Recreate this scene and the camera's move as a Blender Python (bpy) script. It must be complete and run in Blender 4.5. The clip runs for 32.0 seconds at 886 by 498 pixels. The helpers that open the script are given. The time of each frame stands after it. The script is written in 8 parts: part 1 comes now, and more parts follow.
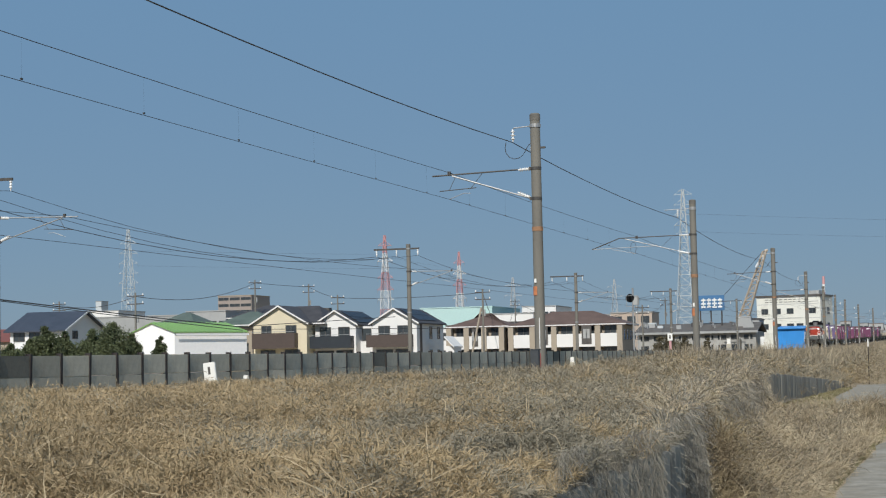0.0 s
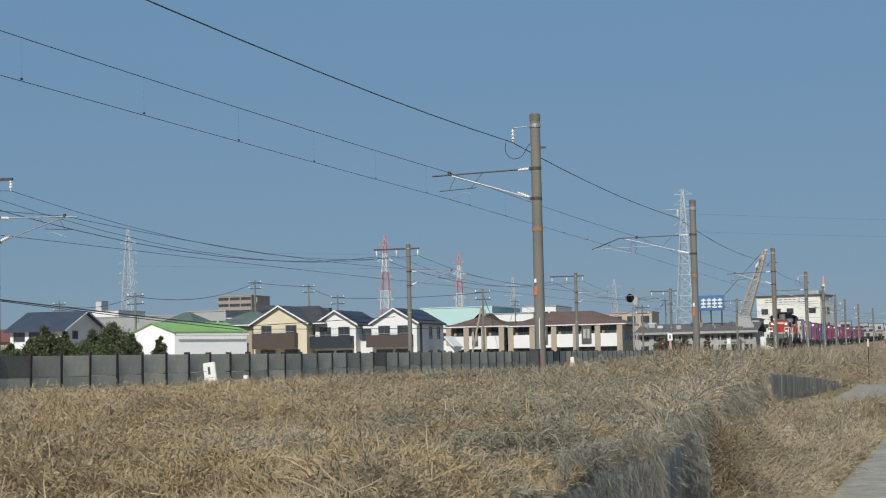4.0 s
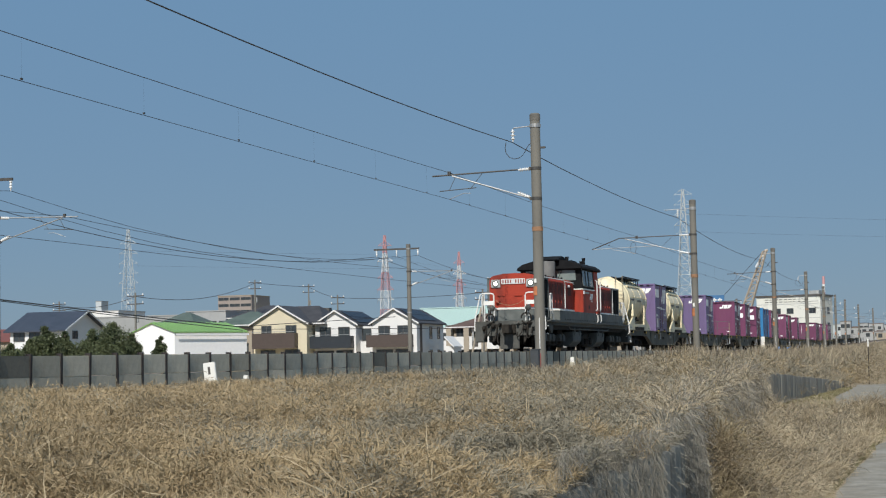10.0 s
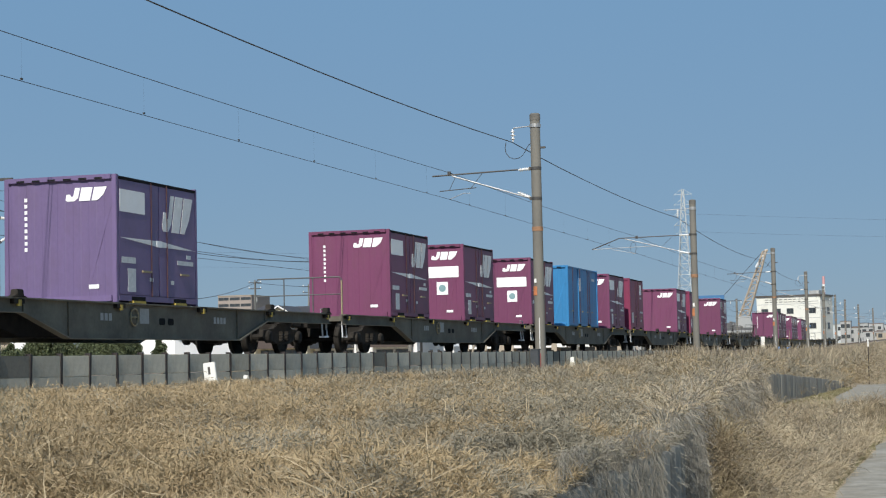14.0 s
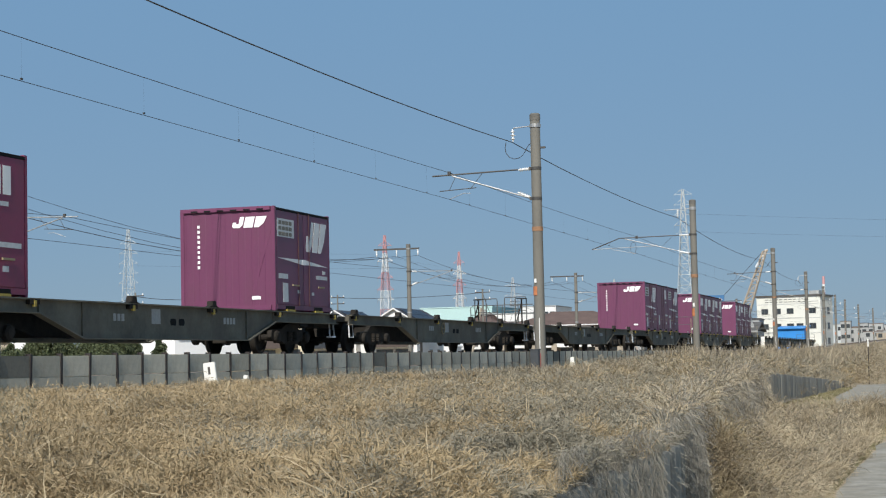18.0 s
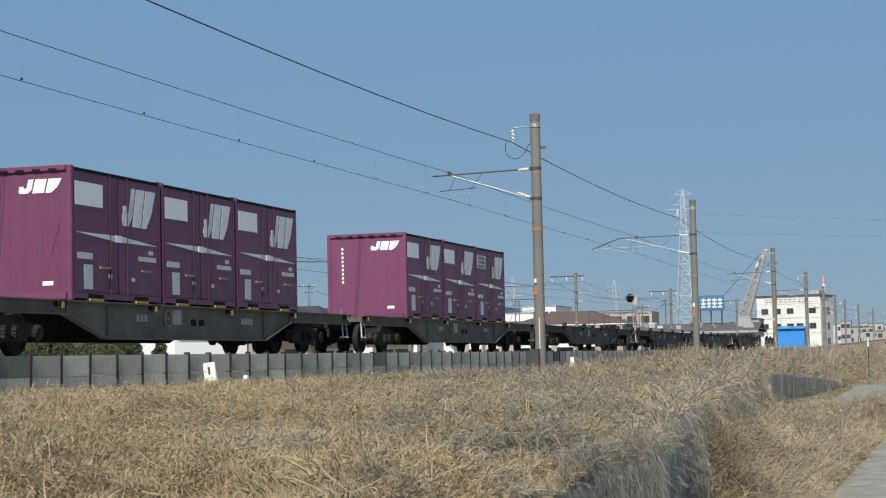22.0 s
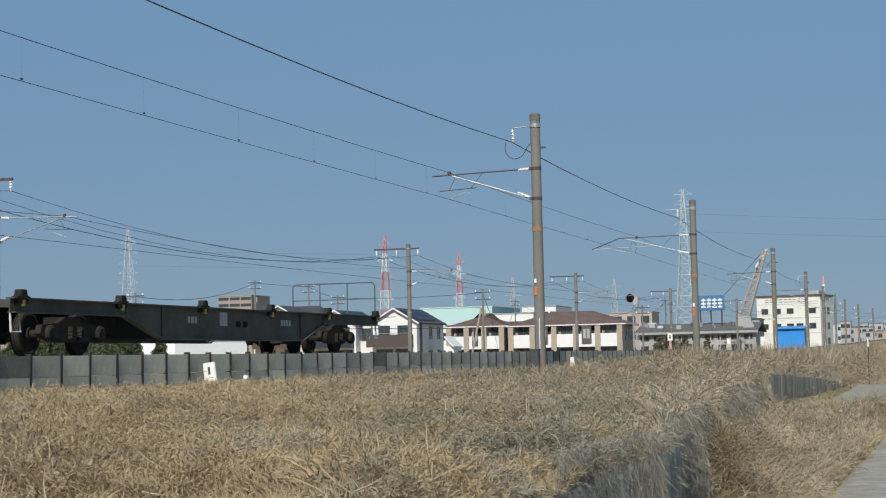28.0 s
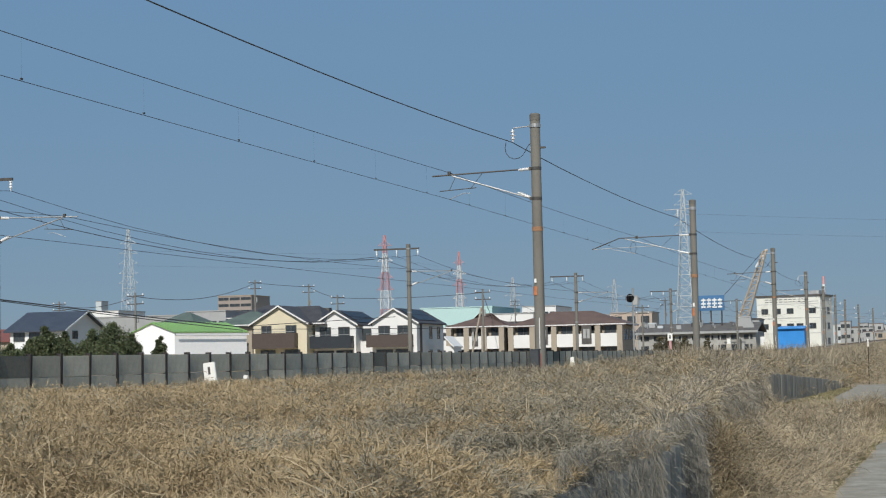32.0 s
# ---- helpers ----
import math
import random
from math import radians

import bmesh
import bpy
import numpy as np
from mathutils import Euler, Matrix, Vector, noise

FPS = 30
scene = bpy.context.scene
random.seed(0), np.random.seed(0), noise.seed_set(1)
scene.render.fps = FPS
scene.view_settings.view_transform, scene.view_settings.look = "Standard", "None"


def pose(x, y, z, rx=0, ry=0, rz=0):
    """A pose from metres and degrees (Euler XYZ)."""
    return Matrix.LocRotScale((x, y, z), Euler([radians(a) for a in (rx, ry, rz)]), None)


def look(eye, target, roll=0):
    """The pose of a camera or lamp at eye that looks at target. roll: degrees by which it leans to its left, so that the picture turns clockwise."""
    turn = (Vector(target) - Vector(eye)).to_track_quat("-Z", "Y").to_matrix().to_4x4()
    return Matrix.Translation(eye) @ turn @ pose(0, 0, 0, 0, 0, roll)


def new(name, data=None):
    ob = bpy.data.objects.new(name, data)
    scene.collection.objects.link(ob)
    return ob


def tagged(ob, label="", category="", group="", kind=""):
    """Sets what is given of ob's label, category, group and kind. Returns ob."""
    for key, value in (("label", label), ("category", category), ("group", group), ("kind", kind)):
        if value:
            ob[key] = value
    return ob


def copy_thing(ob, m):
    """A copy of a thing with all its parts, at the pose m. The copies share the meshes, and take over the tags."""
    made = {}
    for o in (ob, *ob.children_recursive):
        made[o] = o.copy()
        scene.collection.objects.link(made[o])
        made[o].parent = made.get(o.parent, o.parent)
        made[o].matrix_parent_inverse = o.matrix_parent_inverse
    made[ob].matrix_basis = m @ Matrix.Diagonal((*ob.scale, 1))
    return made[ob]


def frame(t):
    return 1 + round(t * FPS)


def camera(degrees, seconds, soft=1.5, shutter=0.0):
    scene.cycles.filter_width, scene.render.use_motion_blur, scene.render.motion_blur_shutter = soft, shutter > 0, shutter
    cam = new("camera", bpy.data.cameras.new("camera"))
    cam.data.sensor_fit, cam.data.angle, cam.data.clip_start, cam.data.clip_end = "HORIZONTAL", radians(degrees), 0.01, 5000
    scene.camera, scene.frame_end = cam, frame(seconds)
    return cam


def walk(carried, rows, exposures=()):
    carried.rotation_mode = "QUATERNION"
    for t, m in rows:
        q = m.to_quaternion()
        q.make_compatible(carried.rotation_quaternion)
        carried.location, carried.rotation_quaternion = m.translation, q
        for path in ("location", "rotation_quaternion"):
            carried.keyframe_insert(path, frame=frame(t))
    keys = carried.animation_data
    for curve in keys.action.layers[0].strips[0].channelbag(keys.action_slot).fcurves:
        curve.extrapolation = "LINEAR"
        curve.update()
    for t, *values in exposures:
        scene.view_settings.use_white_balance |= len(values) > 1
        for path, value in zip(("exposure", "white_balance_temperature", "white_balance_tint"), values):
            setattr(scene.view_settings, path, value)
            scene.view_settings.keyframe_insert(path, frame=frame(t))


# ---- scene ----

# World: z = 0 at the top of the rails beside the camera, x runs along the railway, y away from the camera.
EYE = Vector((0.0, 0.0, -0.216))
AIM = EYE + Vector((0.96239, 0.26450, 0.06201))
cam = camera(28.02, 32.0, soft=1.16)
walk(cam, [(0.0, look(EYE, AIM, -1.242)), (32.0, look(EYE, AIM, -1.242))], exposures=[(0.0, 0.0), (9.0, 0.0), (10.3, 0.03), (11.0, 0.10), (12.0, 0.19), (13.0, 0.22), (20.0, 0.24), (25.0, 0.22), (28.0, 0.1), (30.0, 0.0), (32.0, 0.0)])

# ---- light ----
SUN_AZ, SUN_EL = radians(182.5), radians(42)      # direction towards the sun, from +x towards +y
world = bpy.data.worlds.new("world")
scene.world = world
world.use_nodes = True
wn = world.node_tree
sky = wn.nodes.new("ShaderNodeTexSky")
sky.sky_type = "NISHITA"
sky.sun_disc = False
sky.sun_elevation = SUN_EL
sky.sun_rotation = radians(90) - SUN_AZ
sky.air_density, sky.dust_density, sky.ozone_density = 0.8, 0.25, 3.0
veil = wn.nodes.new("ShaderNodeMix")            # even winter haze over the clear-sky model
veil.data_type = "RGBA"
veil.inputs["Factor"].default_value = 0.78
tall = wn.nodes.new("ShaderNodeSeparateXYZ")
wn.links.new(wn.nodes.new("ShaderNodeTexCoord").outputs["Generated"], tall.inputs[0])
haze = wn.nodes.new("ShaderNodeValToRGB")       # greyer towards the horizon
haze.color_ramp.elements[0].position, haze.color_ramp.elements[0].color = 0.0, (0.328, 0.522, 0.758, 1)
haze.color_ramp.elements[1].position, haze.color_ramp.elements[1].color = 0.22, (0.315, 0.60, 0.945, 1)
wn.links.new(tall.outputs["Z"], haze.inputs["Fac"])
bright = wn.nodes.new("ShaderNodeVectorMath")
bright.operation = "SCALE"
bright.inputs["Scale"].default_value = 8.0
wn.links.new(haze.outputs["Color"], bright.inputs[0])
wn.links.new(bright.outputs["Vector"], veil.inputs["B"])
wn.links.new(sky.outputs["Color"], veil.inputs["A"])
wn.links.new(veil.outputs["Result"], wn.nodes["Background"].inputs["Color"])
wn.nodes["Background"].inputs["Strength"].default_value = 0.062
sun = new("sun", bpy.data.lights.new("sun", "SUN"))
sun.data.energy, sun.data.angle, sun.data.color = 4.4, radians(0.53), (1.0, 0.95, 0.87)
to_sun = Vector((math.cos(SUN_EL) * math.cos(SUN_AZ), math.cos(SUN_EL) * math.sin(SUN_AZ), math.sin(SUN_EL)))
sun.matrix_world = look(to_sun * 50, (0, 0, 0))

# ---- the line of the railway ----
LINE_X = [-420, -200, -60, 0, 40, 80, 120, 160, 200, 250, 300, 360, 430, 520, 640, 900]
LINE_Y = [34, 23.5, 18.9, 17.2, 16.2, 15.4, 15.1, 15.25, 15.9, 17.0, 17.8, 17.9, 17.0, 15.4, 13.2, 8.0]
LINE_Z = [0, 0, 0, 0, 0, 0, 0, 0.05, 0.1, 0.25, 0.6, 1.05, 1.7, 2.6, 3.6, 4.6]


def hermite(xs, ys, x):
    i = min(max(np.searchsorted(xs, x) - 1, 1), len(xs) - 3)
    h = xs[i + 1] - xs[i]
    m0 = (ys[i + 1] - ys[i - 1]) / (xs[i + 1] - xs[i - 1])
    m1 = (ys[i + 2] - ys[i]) / (xs[i + 2] - xs[i])
    t = (x - xs[i]) / h
    return ((2 * t**3 - 3 * t**2 + 1) * ys[i] + (t**3 - 2 * t**2 + t) * h * m0
            + (-2 * t**3 + 3 * t**2) * ys[i + 1] + (t**3 - t**2) * h * m1)


def line_y(x):
    return hermite(LINE_X, LINE_Y, x)


def line_z(x):
    return hermite(LINE_X, LINE_Z, x)


def heading(x):
    return math.degrees(math.atan2(line_y(x + 3) - line_y(x - 3), 6))


def far_line_y(x):
    return 34.6 - 0.020 * (x - 67) - 0.00006 * max(x - 67, 0) ** 2


# ---- materials ----
def material(name, low, high, scale=3.0, rough=0.7, metal=0.0, bump=0.0, fine=40.0, vary=0.0, island=0.0,
             spec=0.5, coords="Object", stretch=(1, 1, 1), stain=None, stain_scale=0.6, stain_amount=0.5):
    """Two scales of noise between two colours, an optional stain colour, fine relief."""
    m = bpy.data.materials.new(name)
    m.use_nodes = True
    nt = m.node_tree
    bsdf = nt.nodes["Principled BSDF"]
    tc = nt.nodes.new("ShaderNodeTexCoord")
    mp = nt.nodes.new("ShaderNodeMapping")
    mp.inputs["Scale"].default_value = stretch
    nt.links.new(tc.outputs[coords], mp.inputs["Vector"])
    n1 = nt.nodes.new("ShaderNodeTexNoise")
    n1.inputs["Scale"].default_value, n1.inputs["Detail"].default_value = scale, 6
    n2 = nt.nodes.new("ShaderNodeTexNoise")
    n2.inputs["Scale"].default_value, n2.inputs["Detail"].default_value = fine, 3
    for n in (n1, n2):
        nt.links.new(mp.outputs["Vector"], n.inputs["Vector"])
    add = nt.nodes.new("ShaderNodeMath")
    add.operation = "MULTIPLY_ADD"
    add.inputs[1].default_value = 0.35
    nt.links.new(n2.outputs["Fac"], add.inputs[0])
    nt.links.new(n1.outputs["Fac"], add.inputs[2])
    ramp = nt.nodes.new("ShaderNodeValToRGB")
    ramp.color_ramp.elements[0].position, ramp.color_ramp.elements[0].color = 0.42, (*low, 1)
    ramp.color_ramp.elements[1].position, ramp.color_ramp.elements[1].color = 0.92, (*high, 1)
    nt.links.new(add.outputs[0], ramp.inputs["Fac"])
    out = ramp.outputs["Color"]
    if stain:
        n3 = nt.nodes.new("ShaderNodeTexNoise")
        n3.inputs["Scale"].default_value, n3.inputs["Detail"].default_value = stain_scale, 8
        n3.inputs["Roughness"].default_value = 0.65
        nt.links.new(mp.outputs["Vector"], n3.inputs["Vector"])
        r3 = nt.nodes.new("ShaderNodeValToRGB")
        r3.color_ramp.elements[0].position, r3.color_ramp.elements[0].color = 0.5, (0, 0, 0, 1)
        r3.color_ramp.elements[1].position, r3.color_ramp.elements[1].color = 0.7, (stain_amount,) * 3 + (1,)
        nt.links.new(n3.outputs["Fac"], r3.inputs["Fac"])
        mix = nt.nodes.new("ShaderNodeMix")
        mix.data_type = "RGBA"
        mix.inputs["B"].default_value = (*stain, 1)
        nt.links.new(r3.outputs["Color"], mix.inputs["Factor"])
        nt.links.new(out, mix.inputs["A"])
        out = mix.outputs["Result"]
    if vary or island:
        src = nt.nodes.new("ShaderNodeObjectInfo" if vary else "ShaderNodeNewGeometry")
        mr = nt.nodes.new("ShaderNodeMapRange")
        amount = vary or island
        mr.inputs["To Min"].default_value, mr.inputs["To Max"].default_value = 1 - amount, 1 + amount
        nt.links.new(src.outputs["Random" if vary else "Random Per Island"], mr.inputs["Value"])
        hsv = nt.nodes.new("ShaderNodeHueSaturation")
        nt.links.new(mr.outputs["Result"], hsv.inputs["Value"])
        nt.links.new(out, hsv.inputs["Color"])
        out = hsv.outputs["Color"]
    nt.links.new(out, bsdf.inputs["Base Color"])
    bsdf.inputs["Roughness"].default_value = rough
    bsdf.inputs["Metallic"].default_value = metal
    bsdf.inputs["Specular IOR Level"].default_value = spec
    if bump:
        b = nt.nodes.new("ShaderNodeBump")
        b.inputs["Strength"].default_value, b.inputs["Distance"].default_value = bump, 0.02
        nt.links.new(add.outputs[0], b.inputs["Height"])
        nt.links.new(b.outputs["Normal"], bsdf.inputs["Normal"])
    return m


def paint(name, c, rough=0.5, spread=0.16, **kw):
    return material(name, tuple(v * (1 - spread) for v in c), tuple(min(v * (1 + spread), 0.95) for v in c), rough=rough, **kw)


M_GROUND = material("soil_and_litter", (0.20, 0.16, 0.105), (0.35, 0.28, 0.18), 0.8, 0.95, bump=0.6, fine=9)
M_ROAD = material("worn_asphalt", (0.17, 0.16, 0.135), (0.345, 0.325, 0.28), 3.0, 0.95, spec=0.15, bump=0.35, fine=14, stain=(0.24, 0.20, 0.135), stain_scale=1.4)
M_BALLAST = material("ballast", (0.13, 0.11, 0.09), (0.30, 0.26, 0.22), 9, 0.95, bump=0.9, fine=30)
M_SLAB = material("wall_concrete", (0.41, 0.389, 0.315), (0.62, 0.58, 0.478), 1.5, 0.9, bump=0.25, fine=25, vary=0.22,
                  stain=(0.30, 0.28, 0.225), stain_scale=1.3, stain_amount=0.8)
# darker slab concrete; carries the shadow on the wall's left end
M_SLABDARK = material("damp_wall_concrete", (0.12, 0.118, 0.10), (0.22, 0.212, 0.18), 1.5, 0.9, bump=0.25, fine=25, stain=(0.09, 0.085, 0.07), stain_scale=1.3)
M_POST = material("rusted_steel_post", (0.018, 0.016, 0.017), (0.045, 0.036, 0.034), 6, 0.8, bump=0.2)
M_REVET = material("weathered_board", (0.14, 0.138, 0.12), (0.265, 0.258, 0.228), 3, 0.9, bump=0.4, stretch=(1, 1, 0.25),
                   vary=0.25, stain=(0.11, 0.105, 0.095), stain_scale=1.5)
M_POLE = material("pole_concrete", (0.135, 0.129, 0.113), (0.20, 0.192, 0.168), 1.2, 0.85, bump=0.15, fine=30, stretch=(1, 1, 0.3),
                  stain=(0.115, 0.108, 0.094))
M_GALV = material("galvanised_steel", (0.28, 0.29, 0.30), (0.42, 0.43, 0.43), 5, 0.55, 0.6)
M_DARKSTEEL = material("dark_steel", (0.05, 0.048, 0.045), (0.10, 0.095, 0.09), 4, 0.6, 0.3)
M_WIRE = material("tarnished_wire", (0.035, 0.035, 0.037), (0.06, 0.06, 0.06), 2, 0.6, 0.2)
M_PORCELAIN = paint("white_porcelain", (0.78, 0.78, 0.76), 0.25, 0.05)
M_ORANGE = paint("orange_band", (0.46, 0.17, 0.075), 0.7, 0.3, scale=6)
M_BANDTAN = paint("faded_orange_band", (0.30, 0.165, 0.09), 0.8, 0.3, scale=6)
M_BASERED = paint("dull_red_mark", (0.22, 0.06, 0.055), 0.8, 0.25, scale=9)
M_WHITE = paint("white_paint", (0.74, 0.74, 0.71), 0.55, 0.08)
M_RAIL = material("rail_steel", (0.12, 0.075, 0.05), (0.22, 0.14, 0.10), 6, 0.5, 0.6)
M_SLEEPER = material("sleeper_concrete", (0.25, 0.24, 0.22), (0.36, 0.35, 0.32), 3, 0.9)

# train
# hood door red: darker than the body red, with streaked dark stains
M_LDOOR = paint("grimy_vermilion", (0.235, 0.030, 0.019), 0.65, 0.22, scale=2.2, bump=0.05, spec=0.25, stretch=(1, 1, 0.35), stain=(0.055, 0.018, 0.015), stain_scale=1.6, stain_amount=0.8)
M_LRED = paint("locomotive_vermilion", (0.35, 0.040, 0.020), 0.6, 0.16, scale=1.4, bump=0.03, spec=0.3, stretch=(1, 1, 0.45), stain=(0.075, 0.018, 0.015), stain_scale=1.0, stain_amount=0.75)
M_LGREY = material("locomotive_grey", (0.088, 0.099, 0.096), (0.145, 0.157, 0.151), 3, 0.7, bump=0.05, spec=0.3, stain=(0.05, 0.045, 0.038))
M_LBLACK = material("soot_black", (0.007, 0.0075, 0.009), (0.016, 0.0165, 0.018), 3, 0.8, spec=0.12)
M_UNDER = material("underframe_grime", (0.011, 0.010, 0.009), (0.038, 0.033, 0.027), 5, 0.85, spec=0.25, bump=0.2)
M_WAGON = material("wagon_grey", (0.082, 0.078, 0.060), (0.175, 0.168, 0.130), 1.5, 0.8, bump=0.1, fine=14, stain=(0.09, 0.072, 0.055), stain_amount=0.7)
M_WAGON2 = material("wagon_dark", (0.046, 0.046, 0.036), (0.105, 0.104, 0.082), 1.5, 0.8, bump=0.1, fine=14, stain=(0.05, 0.04, 0.032), stain_amount=0.7)
M_YELLOW = paint("yellow_lock", (0.40, 0.30, 0.06), 0.7, 0.3, scale=9)
M_BRASS = paint("ochre_steel", (0.30, 0.25, 0.15), 0.6)


def container_paint(name, c):
    return material(name, tuple(v * 0.86 for v in c), tuple(v * 1.14 for v in c), 1.1, 0.5, bump=0.06, fine=18, vary=0.10,
                    stain=tuple(v * 0.55 + d for v, d in zip(c, (0.028, 0.018, 0.014))), stain_scale=1.1, stain_amount=0.6, stretch=(1, 1, 0.55))


M_MAGENTA = container_paint("container_magenta", (0.148, 0.038, 0.095))
M_PURPLE = container_paint("container_purple", (0.150, 0.108, 0.228))
M_CRIMSON = container_paint("container_crimson", (0.195, 0.024, 0.072))
M_BLUE = container_paint("container_blue", (0.025, 0.19, 0.42))
M_TANK = material("cream_tank", (0.68, 0.60, 0.395), (0.82, 0.74, 0.525), 0.9, 0.45, bump=0.04, fine=12,
                  stain=(0.36, 0.29, 0.18), stain_scale=0.8, stain_amount=0.6, stretch=(1, 1, 0.4))
M_GLASS_DARK = material("dark_window_glass", (0.03, 0.036, 0.042), (0.055, 0.065, 0.07), 1.0, 0.12, spec=0.8)
M_LAMP = bpy.data.materials.new("headlight_glow")
M_LAMP.use_nodes = True
M_LAMP.node_tree.nodes["Principled BSDF"].inputs["Base Color"].default_value = (0.9, 0.88, 0.8, 1)
M_LAMP.node_tree.nodes["Principled BSDF"].inputs["Emission Color"].default_value = (1.0, 0.9, 0.75, 1)
M_LAMP.node_tree.nodes["Principled BSDF"].inputs["Emission Strength"].default_value = 11.0
M_GREENBOARD = paint("label_green", (0.30, 0.33, 0.12), 0.6)


# ---- mesh building ----
class Shape:
    def __init__(self):
        self.v, self.f = [], []

    def poly(self, pts, faces):
        n = len(self.v)
        self.v += [tuple(p) for p in pts]
        self.f += [tuple(n + i for i in q) for q in faces]
        return self

    def box(self, x0, x1, y0, y1, z0, z1):
        return self.poly([(x, y, z) for z in (z0, z1) for y in (y0, y1) for x in (x0, x1)],
                         [(0, 2, 3, 1), (4, 5, 7, 6), (0, 1, 5, 4), (2, 6, 7, 3), (0, 4, 6, 2), (1, 3, 7, 5)])

    def slab(self, profile, axis, lo, hi):
        """A polygon (counter-clockwise in its plane) drawn out along an axis."""
        k = len(profile)
        def at(a, b, c):
            return {"x": (c, a, b), "y": (a, c, b), "z": (a, b, c)}[axis]
        pts = [at(a, b, lo) for a, b in profile] + [at(a, b, hi) for a, b in profile]
        return self.poly(pts, [tuple(range(k - 1, -1, -1)), tuple(range(k, 2 * k))] + [(i, (i + 1) % k, k + (i + 1) % k, k + i) for i in range(k)])

    def tube(self, pts, r, n=6, r1=None):
        pts = [Vector(p) for p in pts]
        rings, base = [], len(self.v)
        for i, p in enumerate(pts):
            d = (pts[min(i + 1, len(pts) - 1)] - pts[max(i - 1, 0)]).normalized()
            a = d.cross(Vector((0, 0, 1)) if abs(d.z) < 0.9 else Vector((1, 0, 0))).normalized()
            b = d.cross(a)
            rr = r if r1 is None else r + (r1 - r) * i / (len(pts) - 1)
            self.v += [tuple(p + (a * math.cos(2 * math.pi * k / n) + b * math.sin(2 * math.pi * k / n)) * rr) for k in range(n)]
        for i in range(len(pts) - 1):
            self.f += [(base + i * n + k, base + i * n + (k + 1) % n, base + (i + 1) * n + (k + 1) % n, base + (i + 1) * n + k) for k in range(n)]
        self.f += [tuple(base + k for k in range(n - 1, -1, -1)), tuple(base + (len(pts) - 1) * n + k for k in range(n))]
        return self

    def turned(self, centre, axis, rings, n=16):
        """A body of revolution: rings of (distance along the axis, radius)."""
        c = Vector(centre)
        d = Vector(axis).normalized()
        a = d.cross(Vector((0, 0, 1)) if abs(d.z) < 0.9 else Vector((1, 0, 0))).normalized()
        b = d.cross(a)
        base = len(self.v)
        for s, r in rings:
            self.v += [tuple(c + d * s + (a * math.cos(2 * math.pi * k / n) + b * math.sin(2 * math.pi * k / n)) * r) for k in range(n)]
        for i in range(len(rings) - 1):
            self.f += [(base + i * n + k, base + i * n + (k + 1) % n, base + (i + 1) * n + (k + 1) % n, base + (i + 1) * n + k) for k in range(n)]
        self.f += [tuple(base + k for k in range(n - 1, -1, -1)), tuple(base + (len(rings) - 1) * n + k for k in range(n))]
        return self


def mesh_of(name, shape, mat, bevel=0.0, smooth=False):
    me = bpy.data.meshes.new(name)
    me.from_pydata(shape.v, [], shape.f)
    bm = bmesh.new()
    bm.from_mesh(me)
    bmesh.ops.recalc_face_normals(bm, faces=bm.faces)
    if bevel:
        sharp = [e for e in bm.edges if len(e.link_faces) == 2 and e.calc_face_angle(0) > 0.5]
        bmesh.ops.bevel(bm, geom=sharp, offset=bevel, segments=2, affect="EDGES", clamp_overlap=True)
    bm.to_mesh(me)
    bm.free()
    if smooth:
        me.shade_smooth()
        me.set_sharp_from_angle(angle=radians(40))
    me.materials.append(mat)
    return me


def part(name, shape, mat, parent=None, label="", bevel=0.0, smooth=False, at=None):
    ob = new(name, mesh_of(name, shape, mat, bevel, smooth))
    if parent is not None:
        ob.parent = parent
    if at is not None:
        ob.matrix_basis = at
    return tagged(ob, label)


def again(ob, m, parent=None):
    """One more object on the same mesh."""
    o = new(ob.name.split(".")[0], ob.data)
    o.parent = parent if parent is not None else ob.parent
    o.matrix_basis = m
    return o


def thing(name, label, category, group="", kind="", at=None):
    ob = new(name)
    ob.empty_display_size = 0.2
    if at is not None:
        ob.matrix_basis = at
    return tagged(ob, label, category, group, kind)


# ---- ground, road, walls ----
def smooth_step(a, b, x):
    t = min(max((x - a) / (b - a), 0.0), 1.0)
    return t * t * (3 - 2 * t)


def road_edge(x):
    return float(np.interp(x, [-30, 19, 32, 43, 46, 49, 60, 72, 80, 100, 200, 500], [1.15, 1.1, 0.85, 0.95, 1.7, 2.6, 3.2, 3.2, 3.3, 4.6, 6.0, 4.0]))


def revet_y(x):
    return float(np.interp(x, [-30, 11.4, 52, 65, 75, 120], [1.9, 1.75, 4.6, 4.12, 3.75, 3.75]))


def revet_top(x):
    return float(np.interp(x, [-30, 48, 53, 58, 65, 74, 90], [-0.78, -0.78, -0.8, -0.94, -1.13, -1.42, -1.5]))


def wall_y(x):
    return line_y(x) - 2.95


ROAD_Z = -1.75


